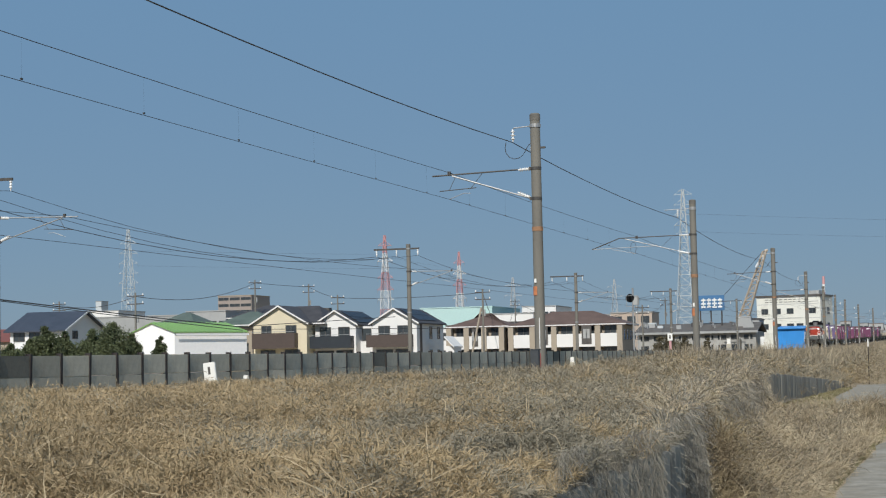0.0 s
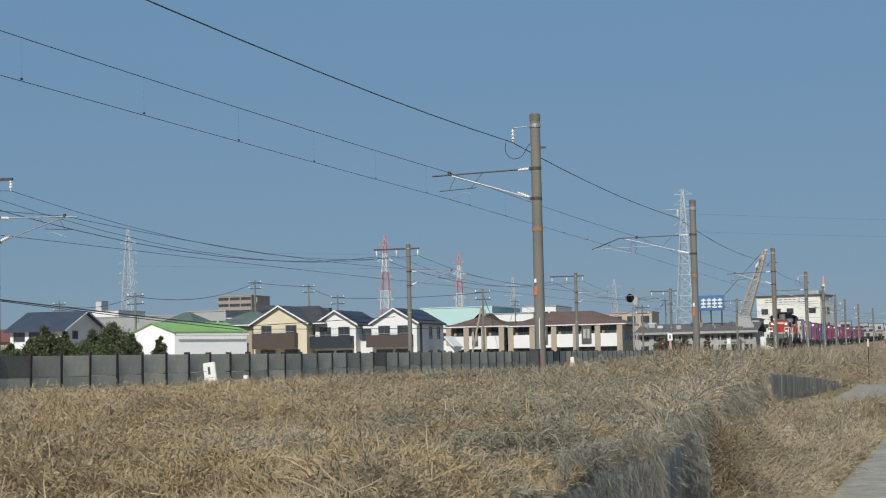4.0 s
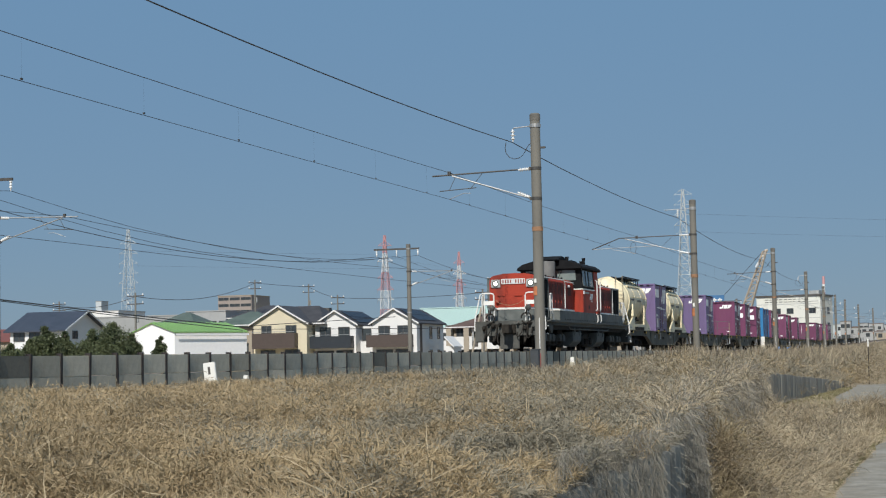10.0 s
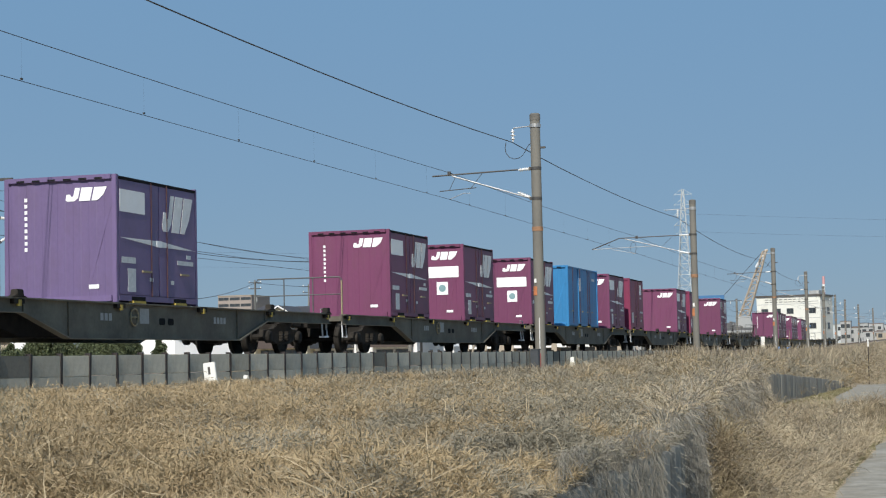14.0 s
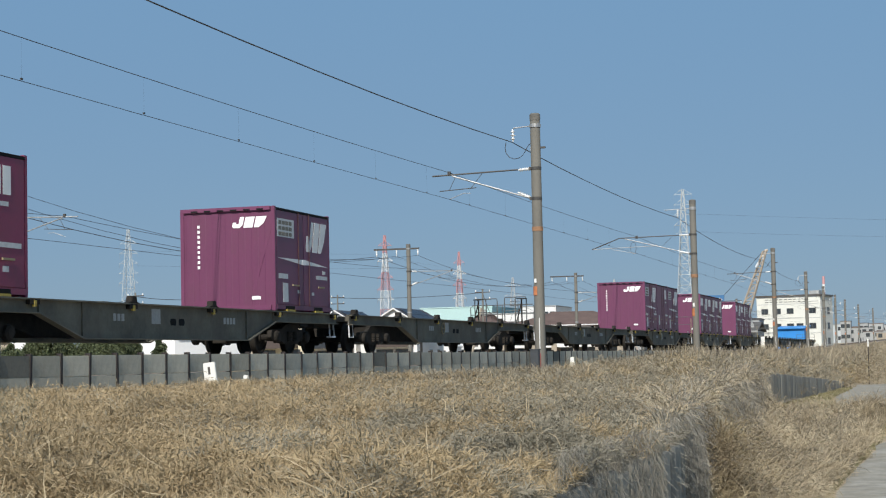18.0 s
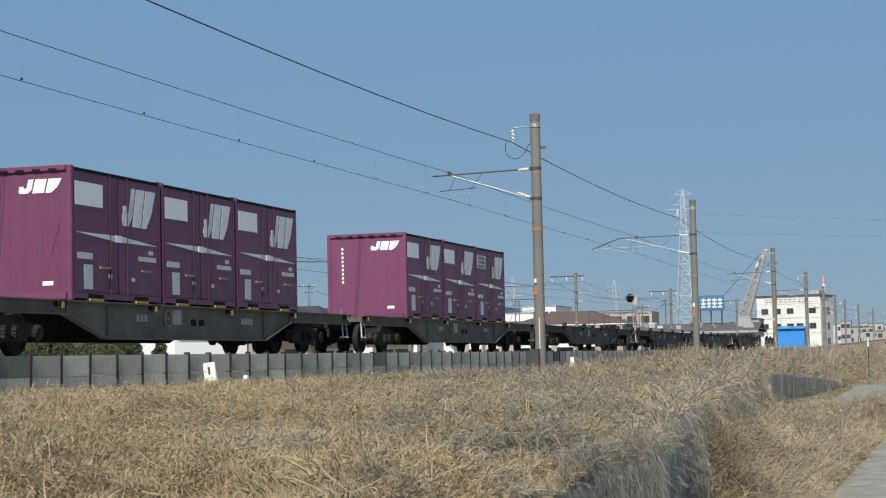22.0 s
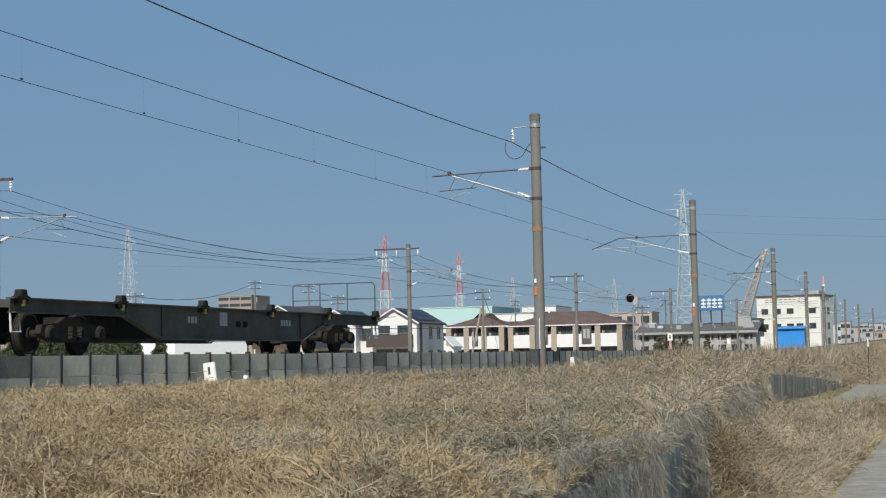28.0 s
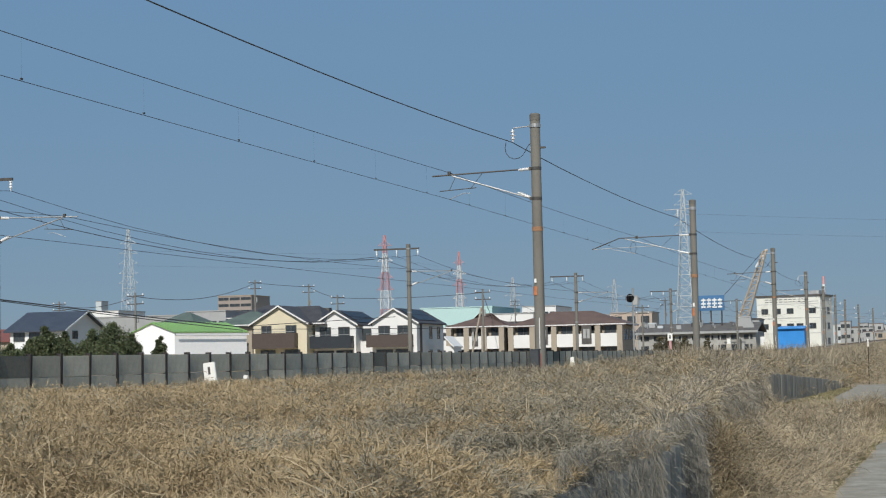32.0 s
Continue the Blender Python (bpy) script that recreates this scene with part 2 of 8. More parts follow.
def ground_z(x, y):
    near = line_y(x) if x < 880 else 8.0
    lift = line_z(x) if x < 880 else 4.6
    ry, rt = revet_y(x), revet_top(x)
    if y < ry + (0.32 if x > 46 else 0.0):
        if x < 78:
            z = ROAD_Z - 0.02 + 0.16 * smooth_step(road_edge(x), ry, y) * smooth_step(46, 36, x)
        else:
            z = ROAD_Z - 0.02 + 0.5 * smooth_step(road_edge(x), ry, y) * smooth_step(78, 110, x)
    elif y < near - 2.55:
        field = rt + 0.03 + (0.12 - 0.10 * smooth_step(34, 46, x) * smooth_step(66, 56, x) + 0.5 * smooth_step(52, 80, x)) * smooth_step(0, near - 2.95 - ry, y - ry) ** (0.5 if x > 40 else 1)
        field += 0.05 * noise.noise((x * 0.35, y * 0.5, 0.0)) * smooth_step(0.2, 2.0, near - 2.95 - y)
        z = min(field, -0.32)
        if x < 78:
            z = max(z, rt + 0.03)
    elif y < near + 2.6:
        z = -0.30
    elif y < far_line_y(x) - 3 if x < 600 else False:
        z = -0.75
    elif y < (far_line_y(x) if x < 600 else 0) + 3:
        z = -0.35
    else:
        z = -0.35 - 0.75 * smooth_step(0, 6, y - far_line_y(min(x, 600)) - 3)
    taper = smooth_step(140, 40, abs(y - near)) * smooth_step(2500, 900, x)
    return z + lift * taper


def sheet(name, xs, ys, fn, mat):
    nx, ny = len(xs), len(ys)
    s = Shape()
    s.v = [(x, y, fn(x, y)) for y in ys for x in xs]
    s.f = [(j * nx + i, j * nx + i + 1, (j + 1) * nx + i + 1, (j + 1) * nx + i) for j in range(ny - 1) for i in range(nx - 1)]
    me = bpy.data.meshes.new(name)
    me.from_pydata(s.v, [], s.f)
    me.materials.append(mat)
    me.shade_smooth()
    return new(name, me)


GX = [-4000, -1500, -600, -300, -150, -80, -40, -20] + list(np.arange(-10, 100, 1.25)) + list(np.arange(100, 260, 8)) + list(np.arange(260, 900, 25)) + [1000, 1300, 1800, 2600, 4200]
GY = [-4000, -1500, -600, -250, -100, -40, -15, -6, -3, -1] + list(np.arange(0, 22, 0.3)) + list(np.arange(22, 50, 2)) + [60, 75, 100, 140, 200, 300, 500, 900, 1600, 2600, 4200]
ground = sheet("ground", [float(x) for x in GX], [float(y) for y in GY], ground_z, M_GROUND)
tagged(ground, "dry brown earth and litter under winter grass", "ground", kind="structure")

s = Shape()
rx = list(np.arange(-30, 82, 1.0))
s.v = [(x, y, ROAD_Z + 0.012 + (0.004 * noise.noise((x * 0.4, y, 3.0)) if k == 1 else 0) + line_z(x)) for x in rx
       for k, y in enumerate((-5.0, road_edge(x) + 0.12 * noise.noise((x * 0.7, 0.0, 1.0))))]
s.f = [(2 * i, 2 * i + 2, 2 * i + 3, 2 * i + 1) for i in range(len(rx) - 1)]
tagged(part("road", s, M_ROAD, smooth=True), "pale worn asphalt lane beside the grass bank", "road", kind="structure")

# board revetment at the foot of the bank
revet = thing("retaining_wall", "grey weathered board retaining wall below the grass", "retaining wall", kind="structure")
board = None
rng = random.Random(5)
x = 3.0
while x < 75:
    w = 0.30
    if board is None:
        b = Shape().slab([(-0.145, 0), (0.145, 0), (0.145, 0.03), (0.10, 0.05), (-0.10, 0.05), (-0.145, 0.03)], "z", 0, 1.0)
        board = part("board", b, M_REVET, revet, bevel=0.006)
        ob = board
    else:
        ob = again(board, Matrix(), revet)
    dy = (revet_y(x + 0.2) - revet_y(x - 0.2)) / 0.4
    top = revet_top(x) - 0.05 + rng.uniform(-0.02, 0.01)
    zb = ROAD_Z - 0.15
    ob.matrix_basis = pose(x, revet_y(x) - 0.06 + rng.uniform(-0.012, 0.012), zb, 0, rng.uniform(-1, 1), math.degrees(math.atan(dy))) @ Matrix.Diagonal((1, -1, top - zb, 1))
    x += w

# low slab wall that holds the track bed
slab_wall = thing("slab_wall", "low grey concrete slab wall between dark steel posts", "wall", kind="structure")
panel = post = dark_slab = None
rng = random.Random(3)
x = 15.40
while x < 96:
    y0, a = wall_y(x), heading(x)
    if post is None:
        post = part("post", Shape().box(-0.032, 0.032, -0.039, -0.025, -0.95, 0.02).box(-0.010, 0.010, -0.025, 0.04, -0.95, 0.02).box(-0.032, 0.032, 0.04, 0.055, -0.95, 0.02), M_POST, slab_wall, "dark rusted steel post")
        panel = part("panel", Shape().box(-0.455, 0.455, -0.022, 0.035, -0.34, 0.0), M_SLAB, slab_wall, bevel=0.008)
        post.matrix_basis = pose(x, y0, 0, 0, 0, a)
        panel.matrix_basis = pose(x + 0.481, wall_y(x + 0.481), -0.02, 0, 0, a)
    else:
        again(post, pose(x, y0, rng.uniform(-0.015, 0.01), rng.uniform(-0.8, 0.8), rng.uniform(-1, 1), a), slab_wall)
        pn = again(panel, pose(x + 0.481, wall_y(x + 0.481), -0.02 + rng.uniform(-0.008, 0.008), 0, rng.uniform(-0.3, 0.3), a), slab_wall)
        # left-end shadow put into the panel colour; two single panels dark as well
        if x < 24.7 or 41.0 < x < 41.97 or 60.0 < x < 61.0:
            if dark_slab is None:
                dark_slab = panel.data.copy()
                dark_slab.materials[0] = M_SLABDARK
            pn.data = dark_slab
    again(panel, pose(x + 0.481, wall_y(x + 0.481), -0.364 + rng.uniform(-0.005, 0.005), rng.uniform(-1, 1), 0, a), slab_wall)
    again(panel, pose(x + 0.481, wall_y(x + 0.481), -0.73, 0, 0, a), slab_wall)
    x += 0.962

# ---- tracks ----
def track(name, fy, fz, x0, x1, label):
    t = thing(name, label, "railway track", kind="structure")
    xs = list(np.arange(x0, x1, 6.0))
    for side in (-0.56, 0.56):
        r = Shape()
        for k, xx in enumerate(xs):
            y, z = fy(xx) + side, fz(xx)
            r.v += [(xx, y - 0.06, z - 0.15), (xx, y + 0.06, z - 0.15), (xx, y + 0.012, z - 0.12), (xx, y + 0.035, z - 0.03), (xx, y + 0.032, z), (xx, y - 0.032, z), (xx, y - 0.035, z - 0.03), (xx, y - 0.012, z - 0.12)]
        n = 8
        r.f = [(i * n + k, i * n + (k + 1) % n, (i + 1) * n + (k + 1) % n, (i + 1) * n + k) for i in range(len(xs) - 1) for k in range(n)]
        part("rail", r, M_RAIL, t)
    sl = Shape()
    for xx in np.arange(max(x0, -20), min(x1, 300), 0.62):
        y, z = fy(xx), fz(xx)
        sl.box(xx - 0.1, xx + 0.1, y - 1.0, y + 1.0, z - 0.30, z - 0.155)
    tagged(part("sleepers", sl, M_SLEEPER, t), kind="stuff")
    b = Shape()
    xs = list(np.arange(x0, x1, 5.0))
    for xx in xs:
        y, z = fy(xx), fz(xx)
        b.v += [(xx, y - 2.8, z - 0.42), (xx, y - 1.7, z - 0.19), (xx, y + 1.7, z - 0.19), (xx, y + 2.8, z - 0.42)]
    b.f = [(i * 4 + k, (i + 1) * 4 + k, (i + 1) * 4 + k + 1, i * 4 + k + 1) for i in range(len(xs) - 1) for k in range(3)]
    part("ballast_bed", b, M_BALLAST, t, "brown-grey crushed stone ballast")
    return t


track("railway_track", line_y, line_z, -400, 860, "steel rails on concrete sleepers in brown ballast")
track("railway_track", far_line_y, lambda x: 0.0, -60, 420, "second line of steel rails behind the first")


# ---- overhead line ----
NEAR_POLES = [12.0, 58.4, 94.8, 142.7, 188.1, 236.0, 281.2, 320.0, 374.3, 437.4, 512.9, 590.0]
FAR_POLES = [(12.0, 39.0), (67.2, 38.05), (122.3, 36.2), (174.1, 34.2), (224.2, 31.9), (275.0, 29.0), (330.0, 25.0)]


def cantilever(p, span, far=False):
    """Tube, brace and registration gear that reach span metres over the track from the pole (local +y)."""
    part("top_tube", Shape().tube([(0, 0.16, 6.15), (0, span + 0.6, 6.06)], 0.026, 8), M_DARKSTEEL if not far else M_GALV, p, "dark steel cantilever tube")
    part("brace_tube", Shape().tube([(0, 0.16, 5.13), (0, span - 0.1, 6.04)], 0.026, 8), M_GALV, p, "galvanised brace tube")
    part("registration_tube", Shape().tube([(0, span - 0.95, 5.60), (0, span + 0.35, 5.53)], 0.016, 6), M_DARKSTEEL, p)
    part("steady_arm", Shape().tube([(0.0, span - 0.75, 5.42), (0, span - 0.5, 5.43), (0, span + 0.02, 5.24)], 0.013, 6), M_GALV, p)
    for y0, z0 in ((span - 0.25, 6.05), (span - 1.2, 6.12)):
        part("hanger", Shape().tube([(0, y0, z0), (0, y0 + (0.25 if y0 > span - 1 else 0.45), 5.57)], 0.01, 5), M_DARKSTEEL, p)
    part("messenger_clamp", Shape().box(-0.05, 0.05, span - 0.05, span + 0.05, 6.05, 6.2), M_DARKSTEEL, p)
    for a, b in (((0, 0.2, 6.148), (0, 0.62, 6.13)), ((0, 0.2, 5.17), (0, 0.65, 5.37))):
        d = Vector(b) - Vector(a)
        rings = [(0, 0.03)]
        for k in range(5):
            s0 = d.length * (0.1 + 0.17 * k)
            rings += [(s0, 0.035), (s0 + 0.02, 0.075), (s0 + 0.045, 0.035)]
        rings.append((d.length, 0.03))
        part("insulator", Shape().turned(a, d, rings, 10), M_PORCELAIN, p, "white ribbed porcelain insulator", smooth=True)
    for z0 in (5.13, 6.15):
        part("pole_clamp", Shape().turned((0, 0, z0 - 0.05), (0, 0, 1), [(0, 0.185), (0.1, 0.185)], 14).box(-0.05, 0.05, 0.15, 0.24, z0 - 0.05, z0 + 0.06), M_DARKSTEEL, p)


M_POLECAP = material("weathered_cap", (0.10, 0.096, 0.085), (0.17, 0.162, 0.145), 3, 0.9)


def pole_column(p, height, r0=0.185, r1=0.17):
    part("column", Shape().tube([(0, 0, -2.2), (0, 0, 1), (0, 0, 4), (0, 0, height)], r0, 16, r1), M_POLE, p, smooth=True)
    part("cap", Shape().turned((0, 0, height - 0.22), (0, 0, 1), [(0, r1 + 0.012), (0.2, r1 + 0.012), (0.24, r1 - 0.03)], 16), M_POLECAP, p, "dark weathered pole cap", smooth=True)


def pole_tape(p, z0, z1):
    """A curved orange marking plate on one side of the pole."""
    arc = [radians(a) for a in range(92, 173, 16)]
    prof = [(0.196 * math.cos(a), 0.196 * math.sin(a)) for a in arc] + [(0.172 * math.cos(a), 0.172 * math.sin(a)) for a in reversed(arc)]
    part("marking_plate", Shape().slab(prof, "z", z0, z1), M_ORANGE, p, "faded orange marking plate")


def near_pole():
    p = thing("catenary_pole", "tall round concrete railway pole carrying the overhead wire", "railway pole", "poles beside the near track")
    pole_column(p, 8.0)
    cantilever(p, 3.06)
    part("feeder_bracket", Shape().tube([(0, 0.16, 7.60), (0, 0.75, 7.56), (0, 0.78, 7.5)], 0.022, 6), M_GALV, p)
    rings = [(0, 0.02)] + [q for k in range(3) for q in ((0.05 + 0.12 * k, 0.03), (0.08 + 0.12 * k, 0.085), (0.12 + 0.12 * k, 0.03))] + [(0.42, 0.02)]
    part("feeder_insulator", Shape().turned((0, 0.78, 7.52), (0, 0, -1), rings, 10), M_PORCELAIN, p, "white porcelain insulator", smooth=True)
    part("jumper", Shape().tube([(0.1, 1.05, 7.1), (0.1, 1.09, 6.9), (0.1, 1.05, 6.72), (0.09, 0.93, 6.58), (0.08, 0.78, 6.52), (0.05, 0.62, 6.53), (0.03, 0.48, 6.60), (0.0, 0.37, 6.73), (0, 0.29, 6.88), (0, 0.22, 6.98), (0, 0.15, 7.0)], 0.012, 5), M_WIRE, p, "looped dark jumper wire")
    part("post_insulator", Shape().turned((0, 0.12, 6.72), (0, 0, 1), [(0, 0.05), (0.05, 0.08), (0.09, 0.04), (0.14, 0.08), (0.18, 0.04), (0.3, 0.03)], 10), M_PORCELAIN, p, smooth=True)
    part("strut", Shape().tube([(0, -0.12, 6.8), (0, 0.1, 6.0)], 0.035, 6).box(-0.06, 0.06, -0.34, -0.1, 6.82, 6.88), M_DARKSTEEL, p)
    part("band", Shape().turned((0, 0, 7.54), (0, 0, 1), [(0, 0.192), (0.12, 0.192)], 16), M_GALV, p)
    part("band", Shape().turned((0, 0, 4.03), (0, 0, 1), [(0, 0.192), (0.14, 0.192)], 16), M_BANDTAN, p, "faded orange band")
    pole_tape(p, 1.86, 2.16)
    part("cable_pipe", Shape().tube([(-0.2, -0.03, 0.05), (-0.2, -0.03, 1.1)], 0.016, 6), M_PORCELAIN, p, "white cable pipe")
    part("base_mark", Shape().box(-0.198, -0.18, -0.05, 0.03, -0.55, -0.08), M_BASERED, p, "dull red mark at the pole's foot")
    part("number_plate", Shape().box(-0.2, -0.165, 0.04, 0.11, 2.28, 2.42), M_WHITE, p, "small white plate")
    return p


def far_pole():
    p = thing("catenary_pole", "concrete railway pole with a steel crossarm on top", "railway pole", "poles beside the far track")
    pole_column(p, 8.1, 0.16, 0.15)
    cantilever(p, 3.2, True)
    part("crossarm", Shape().box(-0.04, 0.04, -2.6, 0.8, 7.72, 7.84), M_DARKSTEEL, p, "dark steel crossarm")
    for y0 in (-2.4, -0.9, 0.7):
        part("feeder_insulator", Shape().turned((0, y0, 7.72), (0, 0, -1), [(0, 0.02), (0.06, 0.07), (0.1, 0.03), (0.18, 0.07), (0.22, 0.03), (0.3, 0.07), (0.34, 0.03), (0.45, 0.02)], 8), M_PORCELAIN, p, smooth=True)
    for z0 in (7.78, 3.2):
        part("band", Shape().turned((0, 0, z0 - 0.05), (0, 0, 1), [(0, 0.17), (0.1, 0.17)], 12), M_GALV, p)
    part("number_plate", Shape().box(-0.18, -0.165, -0.07, 0.07, 2.2, 2.42), M_WHITE, p, "small white plate")
    return p


def near_pole_long():
    """The pole whose registration gear reaches further over the track."""
    p = thing("catenary_pole", "tall round concrete railway pole with a long pull-off arm", "railway pole", "poles beside the near track")
    pole_column(p, 8.0)
    part("top_tube", Shape().tube([(0, 0.16, 6.15), (0, 4.0, 6.10), (0, 5.5, 5.55)], 0.026, 8), M_DARKSTEEL, p, "dark steel cantilever tube")
    part("brace_tube", Shape().tube([(0, 0.16, 5.13), (0, 3.7, 6.06)], 0.026, 8), M_GALV, p, "galvanised brace tube")
    part("registration_tube", Shape().tube([(0, 2.0, 5.62), (0, 5.5, 5.55)], 0.018, 6), M_GALV, p)
    part("hoop", Shape().tube([(0, 3.25 + 0.16 * math.sin(a * 0.6283), 5.55 + 0.32 * math.cos(a * 0.6283)) for a in range(11)], 0.010, 5), M_DARKSTEEL, p)
    part("steady_arm", Shape().tube([(0, 4.4, 5.5), (0, 4.1, 5.45), (0, 3.1, 5.24)], 0.013, 6), M_GALV, p)
    part("messenger_clamp", Shape().box(-0.05, 0.05, 3.0, 3.12, 6.05, 6.2), M_DARKSTEEL, p)
    part("hanger", Shape().tube([(0, 1.1, 6.14), (0, 1.7, 5.56)], 0.010, 5), M_DARKSTEEL, p)
    for a, b in (((0, 0.2, 6.148), (0, 0.75, 6.14)), ((0, 0.2, 5.15), (0, 0.85, 5.31))):
        d = Vector(b) - Vector(a)
        rings = [(0, 0.03)] + [q for k in range(5) for q in ((d.length * (0.1 + 0.17 * k), 0.035), (d.length * (0.1 + 0.17 * k) + 0.02, 0.075), (d.length * (0.1 + 0.17 * k) + 0.045, 0.035))] + [(d.length, 0.03)]
        part("insulator", Shape().turned(a, d, rings, 10), M_PORCELAIN, p, "white ribbed porcelain insulator", smooth=True)
    part("feeder_bracket", Shape().tube([(0, 0.16, 7.55), (0, 1.5, 7.52)], 0.022, 6), M_GALV, p)
    rings = [(0, 0.02)] + [q for k in range(3) for q in ((0.05 + 0.12 * k, 0.03), (0.08 + 0.12 * k, 0.085), (0.12 + 0.12 * k, 0.03))] + [(0.42, 0.02)]
    part("feeder_insulator", Shape().turned((0, 0.8, 7.52), (0, 0, -1), rings, 10), M_PORCELAIN, p, "white porcelain insulator", smooth=True)
    for z0 in (5.13, 6.15):
        part("pole_clamp", Shape().turned((0, 0, z0 - 0.05), (0, 0, 1), [(0, 0.185), (0.1, 0.185)], 14).box(-0.05, 0.05, 0.15, 0.24, z0 - 0.05, z0 + 0.06), M_DARKSTEEL, p)
    part("band", Shape().turned((0, 0, 7.47), (0, 0, 1), [(0, 0.192), (0.16, 0.192)], 16), M_GALV, p)
    part("band", Shape().turned((0, 0, 3.85), (0, 0, 1), [(0, 0.192), (0.18, 0.192)], 16), M_BANDTAN, p, "faded orange band")
    pole_tape(p, 1.8, 2.2)
    part("number_plate", Shape().box(-0.2, -0.165, 0.02, 0.11, 2.3, 2.5), M_WHITE, p, "small white plate")
    return p


proto = None
for xx in NEAR_POLES:
    m = pose(xx, line_y(xx) - 3.06, line_z(xx), 0, 0, heading(xx))
    if xx == 94.8:
        near_pole_long().matrix_basis = m
    elif proto is None:
        proto = near_pole()
        proto.matrix_basis = m
    else:
        copy_thing(proto, m)
proto = None
for xx, yy in FAR_POLES:
    m = pose(xx, yy, 0, 0, 0, 180)
    if proto is None:
        proto = far_pole()
        proto.matrix_basis = m
    else:
        copy_thing(proto, m)


def wire(name, pts, r, sag, label, steps=10):
    """A wire through its supports, hanging by sag (at 46 m) between them."""
    out = []
    for a, b in zip(pts, pts[1:]):
        a, b = Vector(a), Vector(b)
        s0 = sag * ((b - a).length / 46) ** 2
        for k in range(steps):
            t = k / steps
            out.append(a.lerp(b, t) - Vector((0, 0, 4 * s0 * t * (1 - t))))
    out.append(Vector(pts[-1]))
    return tagged(part(name, Shape().tube(out, r, 5), M_WIRE), label, "overhead wire", "overhead wires")


near_x = [-32.0] + NEAR_POLES
contact = wire("contact_wire", [(x, line_y(x), 5.24 + line_z(x)) for x in near_x], 0.0075, 0.03, "thin dark contact wire over the near track")
messenger = wire("messenger_wire", [(x, line_y(x), 6.16 + line_z(x)) for x in near_x], 0.009, 0.12, "thin dark messenger wire over the near track")
wire("feeder_wire", [(x, line_y(x) - 2.25, 7.08 + line_z(x)) for x in near_x], 0.016, 0.36, "thick dark feeder wire along the poles")
rng = random.Random(8)
for a, b in zip(near_x[1:4], near_x[2:5]):
    k = int((b - a) / 5)
    for i in range(k):
        t = (i + 0.5) / k
        x = a + (b - a) * t
        zm = 6.16 - 4 * 0.12 * ((b - a) / 46) ** 2 * t * (1 - t)
        part("dropper", Shape().tube([(x, line_y(a) + (line_y(b) - line_y(a)) * t, zm - 0.02), (x, line_y(a) + (line_y(b) - line_y(a)) * t, 5.25)], 0.0011, 4)
             .box(x - 0.035, x + 0.035, line_y(a) + (line_y(b) - line_y(a)) * t - 0.014, line_y(a) + (line_y(b) - line_y(a)) * t + 0.014, 5.235, 5.27), M_WIRE, messenger)
wire("contact_wire", [(x, y - 3.2, 5.0) for x, y in FAR_POLES], 0.011, 0.03, "thin dark contact wire over the far track")
wire("messenger_wire", [(x, y - 3.2, 6.1) for x, y in FAR_POLES], 0.011, 0.35, "thin dark messenger wire over the far track")
for dy, sg in ((2.4, 0.9), (0.9, 1.0), (-0.7, 0.9)):
    wire("feeder_wire", [(x, y + dy, 7.28) for x, y in FAR_POLES], 0.018 if dy > 2 else 0.012, sg, "dark feeder wire on the far crossarms")


# ---- train ----
PITCH, FIRST = 20.5, -28.03          # wagon spacing, first wagon's centre at 16 s


def travel(t):
    return 20.37 * (t - 16) - 0.0293 * (t - 16) ** 2 / 2


def wheelset(parent, x, r=0.405):
    for side in (-1, 1):
        y = 0.555 * side
        part("wheel", Shape().turned((x, y, r), (0, side, 0), [(-0.03, r + 0.025), (0.0, r + 0.02), (0.0, r), (0.09, r - 0.01), (0.1, r - 0.06), (0.06, r - 0.09), (0.06, 0.13), (0.12, 0.12), (0.12, 0.0001)], 24), M_UNDER, parent, "dark grimy steel wheel", smooth=True)
    part("axle", Shape().tube([(x, -0.9, r), (x, 0.9, r)], 0.07, 8), M_UNDER, parent)


def bogie(parent, x, base=1.9, r=0.405):
    b = part("bogie", Shape().box(x - 0.25, x + 0.25, -1.0, 1.0, 0.45, 0.72), M_UNDER, parent, "black cast bogie", bevel=0.02)
    for side in (-1, 1):
        y = 0.98 * side
        prof = [(x - base / 2 - 0.32, 0.40), (x - base / 2 - 0.15, 0.30), (x - base / 2 + 0.2, 0.33), (x - 0.45, 0.24), (x + 0.45, 0.24), (x + base / 2 - 0.2, 0.33), (x + base / 2 + 0.15, 0.30),
                (x + base / 2 + 0.32, 0.40), (x + base / 2 + 0.25, 0.56), (x + 0.6, 0.60), (x + 0.35, 0.70), (x - 0.35, 0.70), (x - 0.6, 0.60), (x - base / 2 - 0.25, 0.56)]
        part("side_frame", Shape().slab(prof, "y", y - 0.06, y + 0.06), M_UNDER, b, bevel=0.012)
        for sx in (-base / 2, base / 2):
            part("axle_box", Shape().turned((x + sx, y + 0.02 * side, r), (0, side, 0), [(0, 0.15), (0.1, 0.15), (0.14, 0.10), (0.15, 0.001)], 12), M_UNDER, b)
        for sx in (-0.18, 0.18):
            part("spring", Shape().turned((x + sx, y + 0.09 * side, 0.3), (0, 0, 1), [(0, 0.075), (0.03, 0.085), (0.06, 0.07), (0.09, 0.085), (0.12, 0.07), (0.15, 0.085), (0.18, 0.07), (0.24, 0.08)], 10), M_UNDER, b)
    for sx in (-base / 2, base / 2):
        wheelset(b, x + sx, r)
    return b


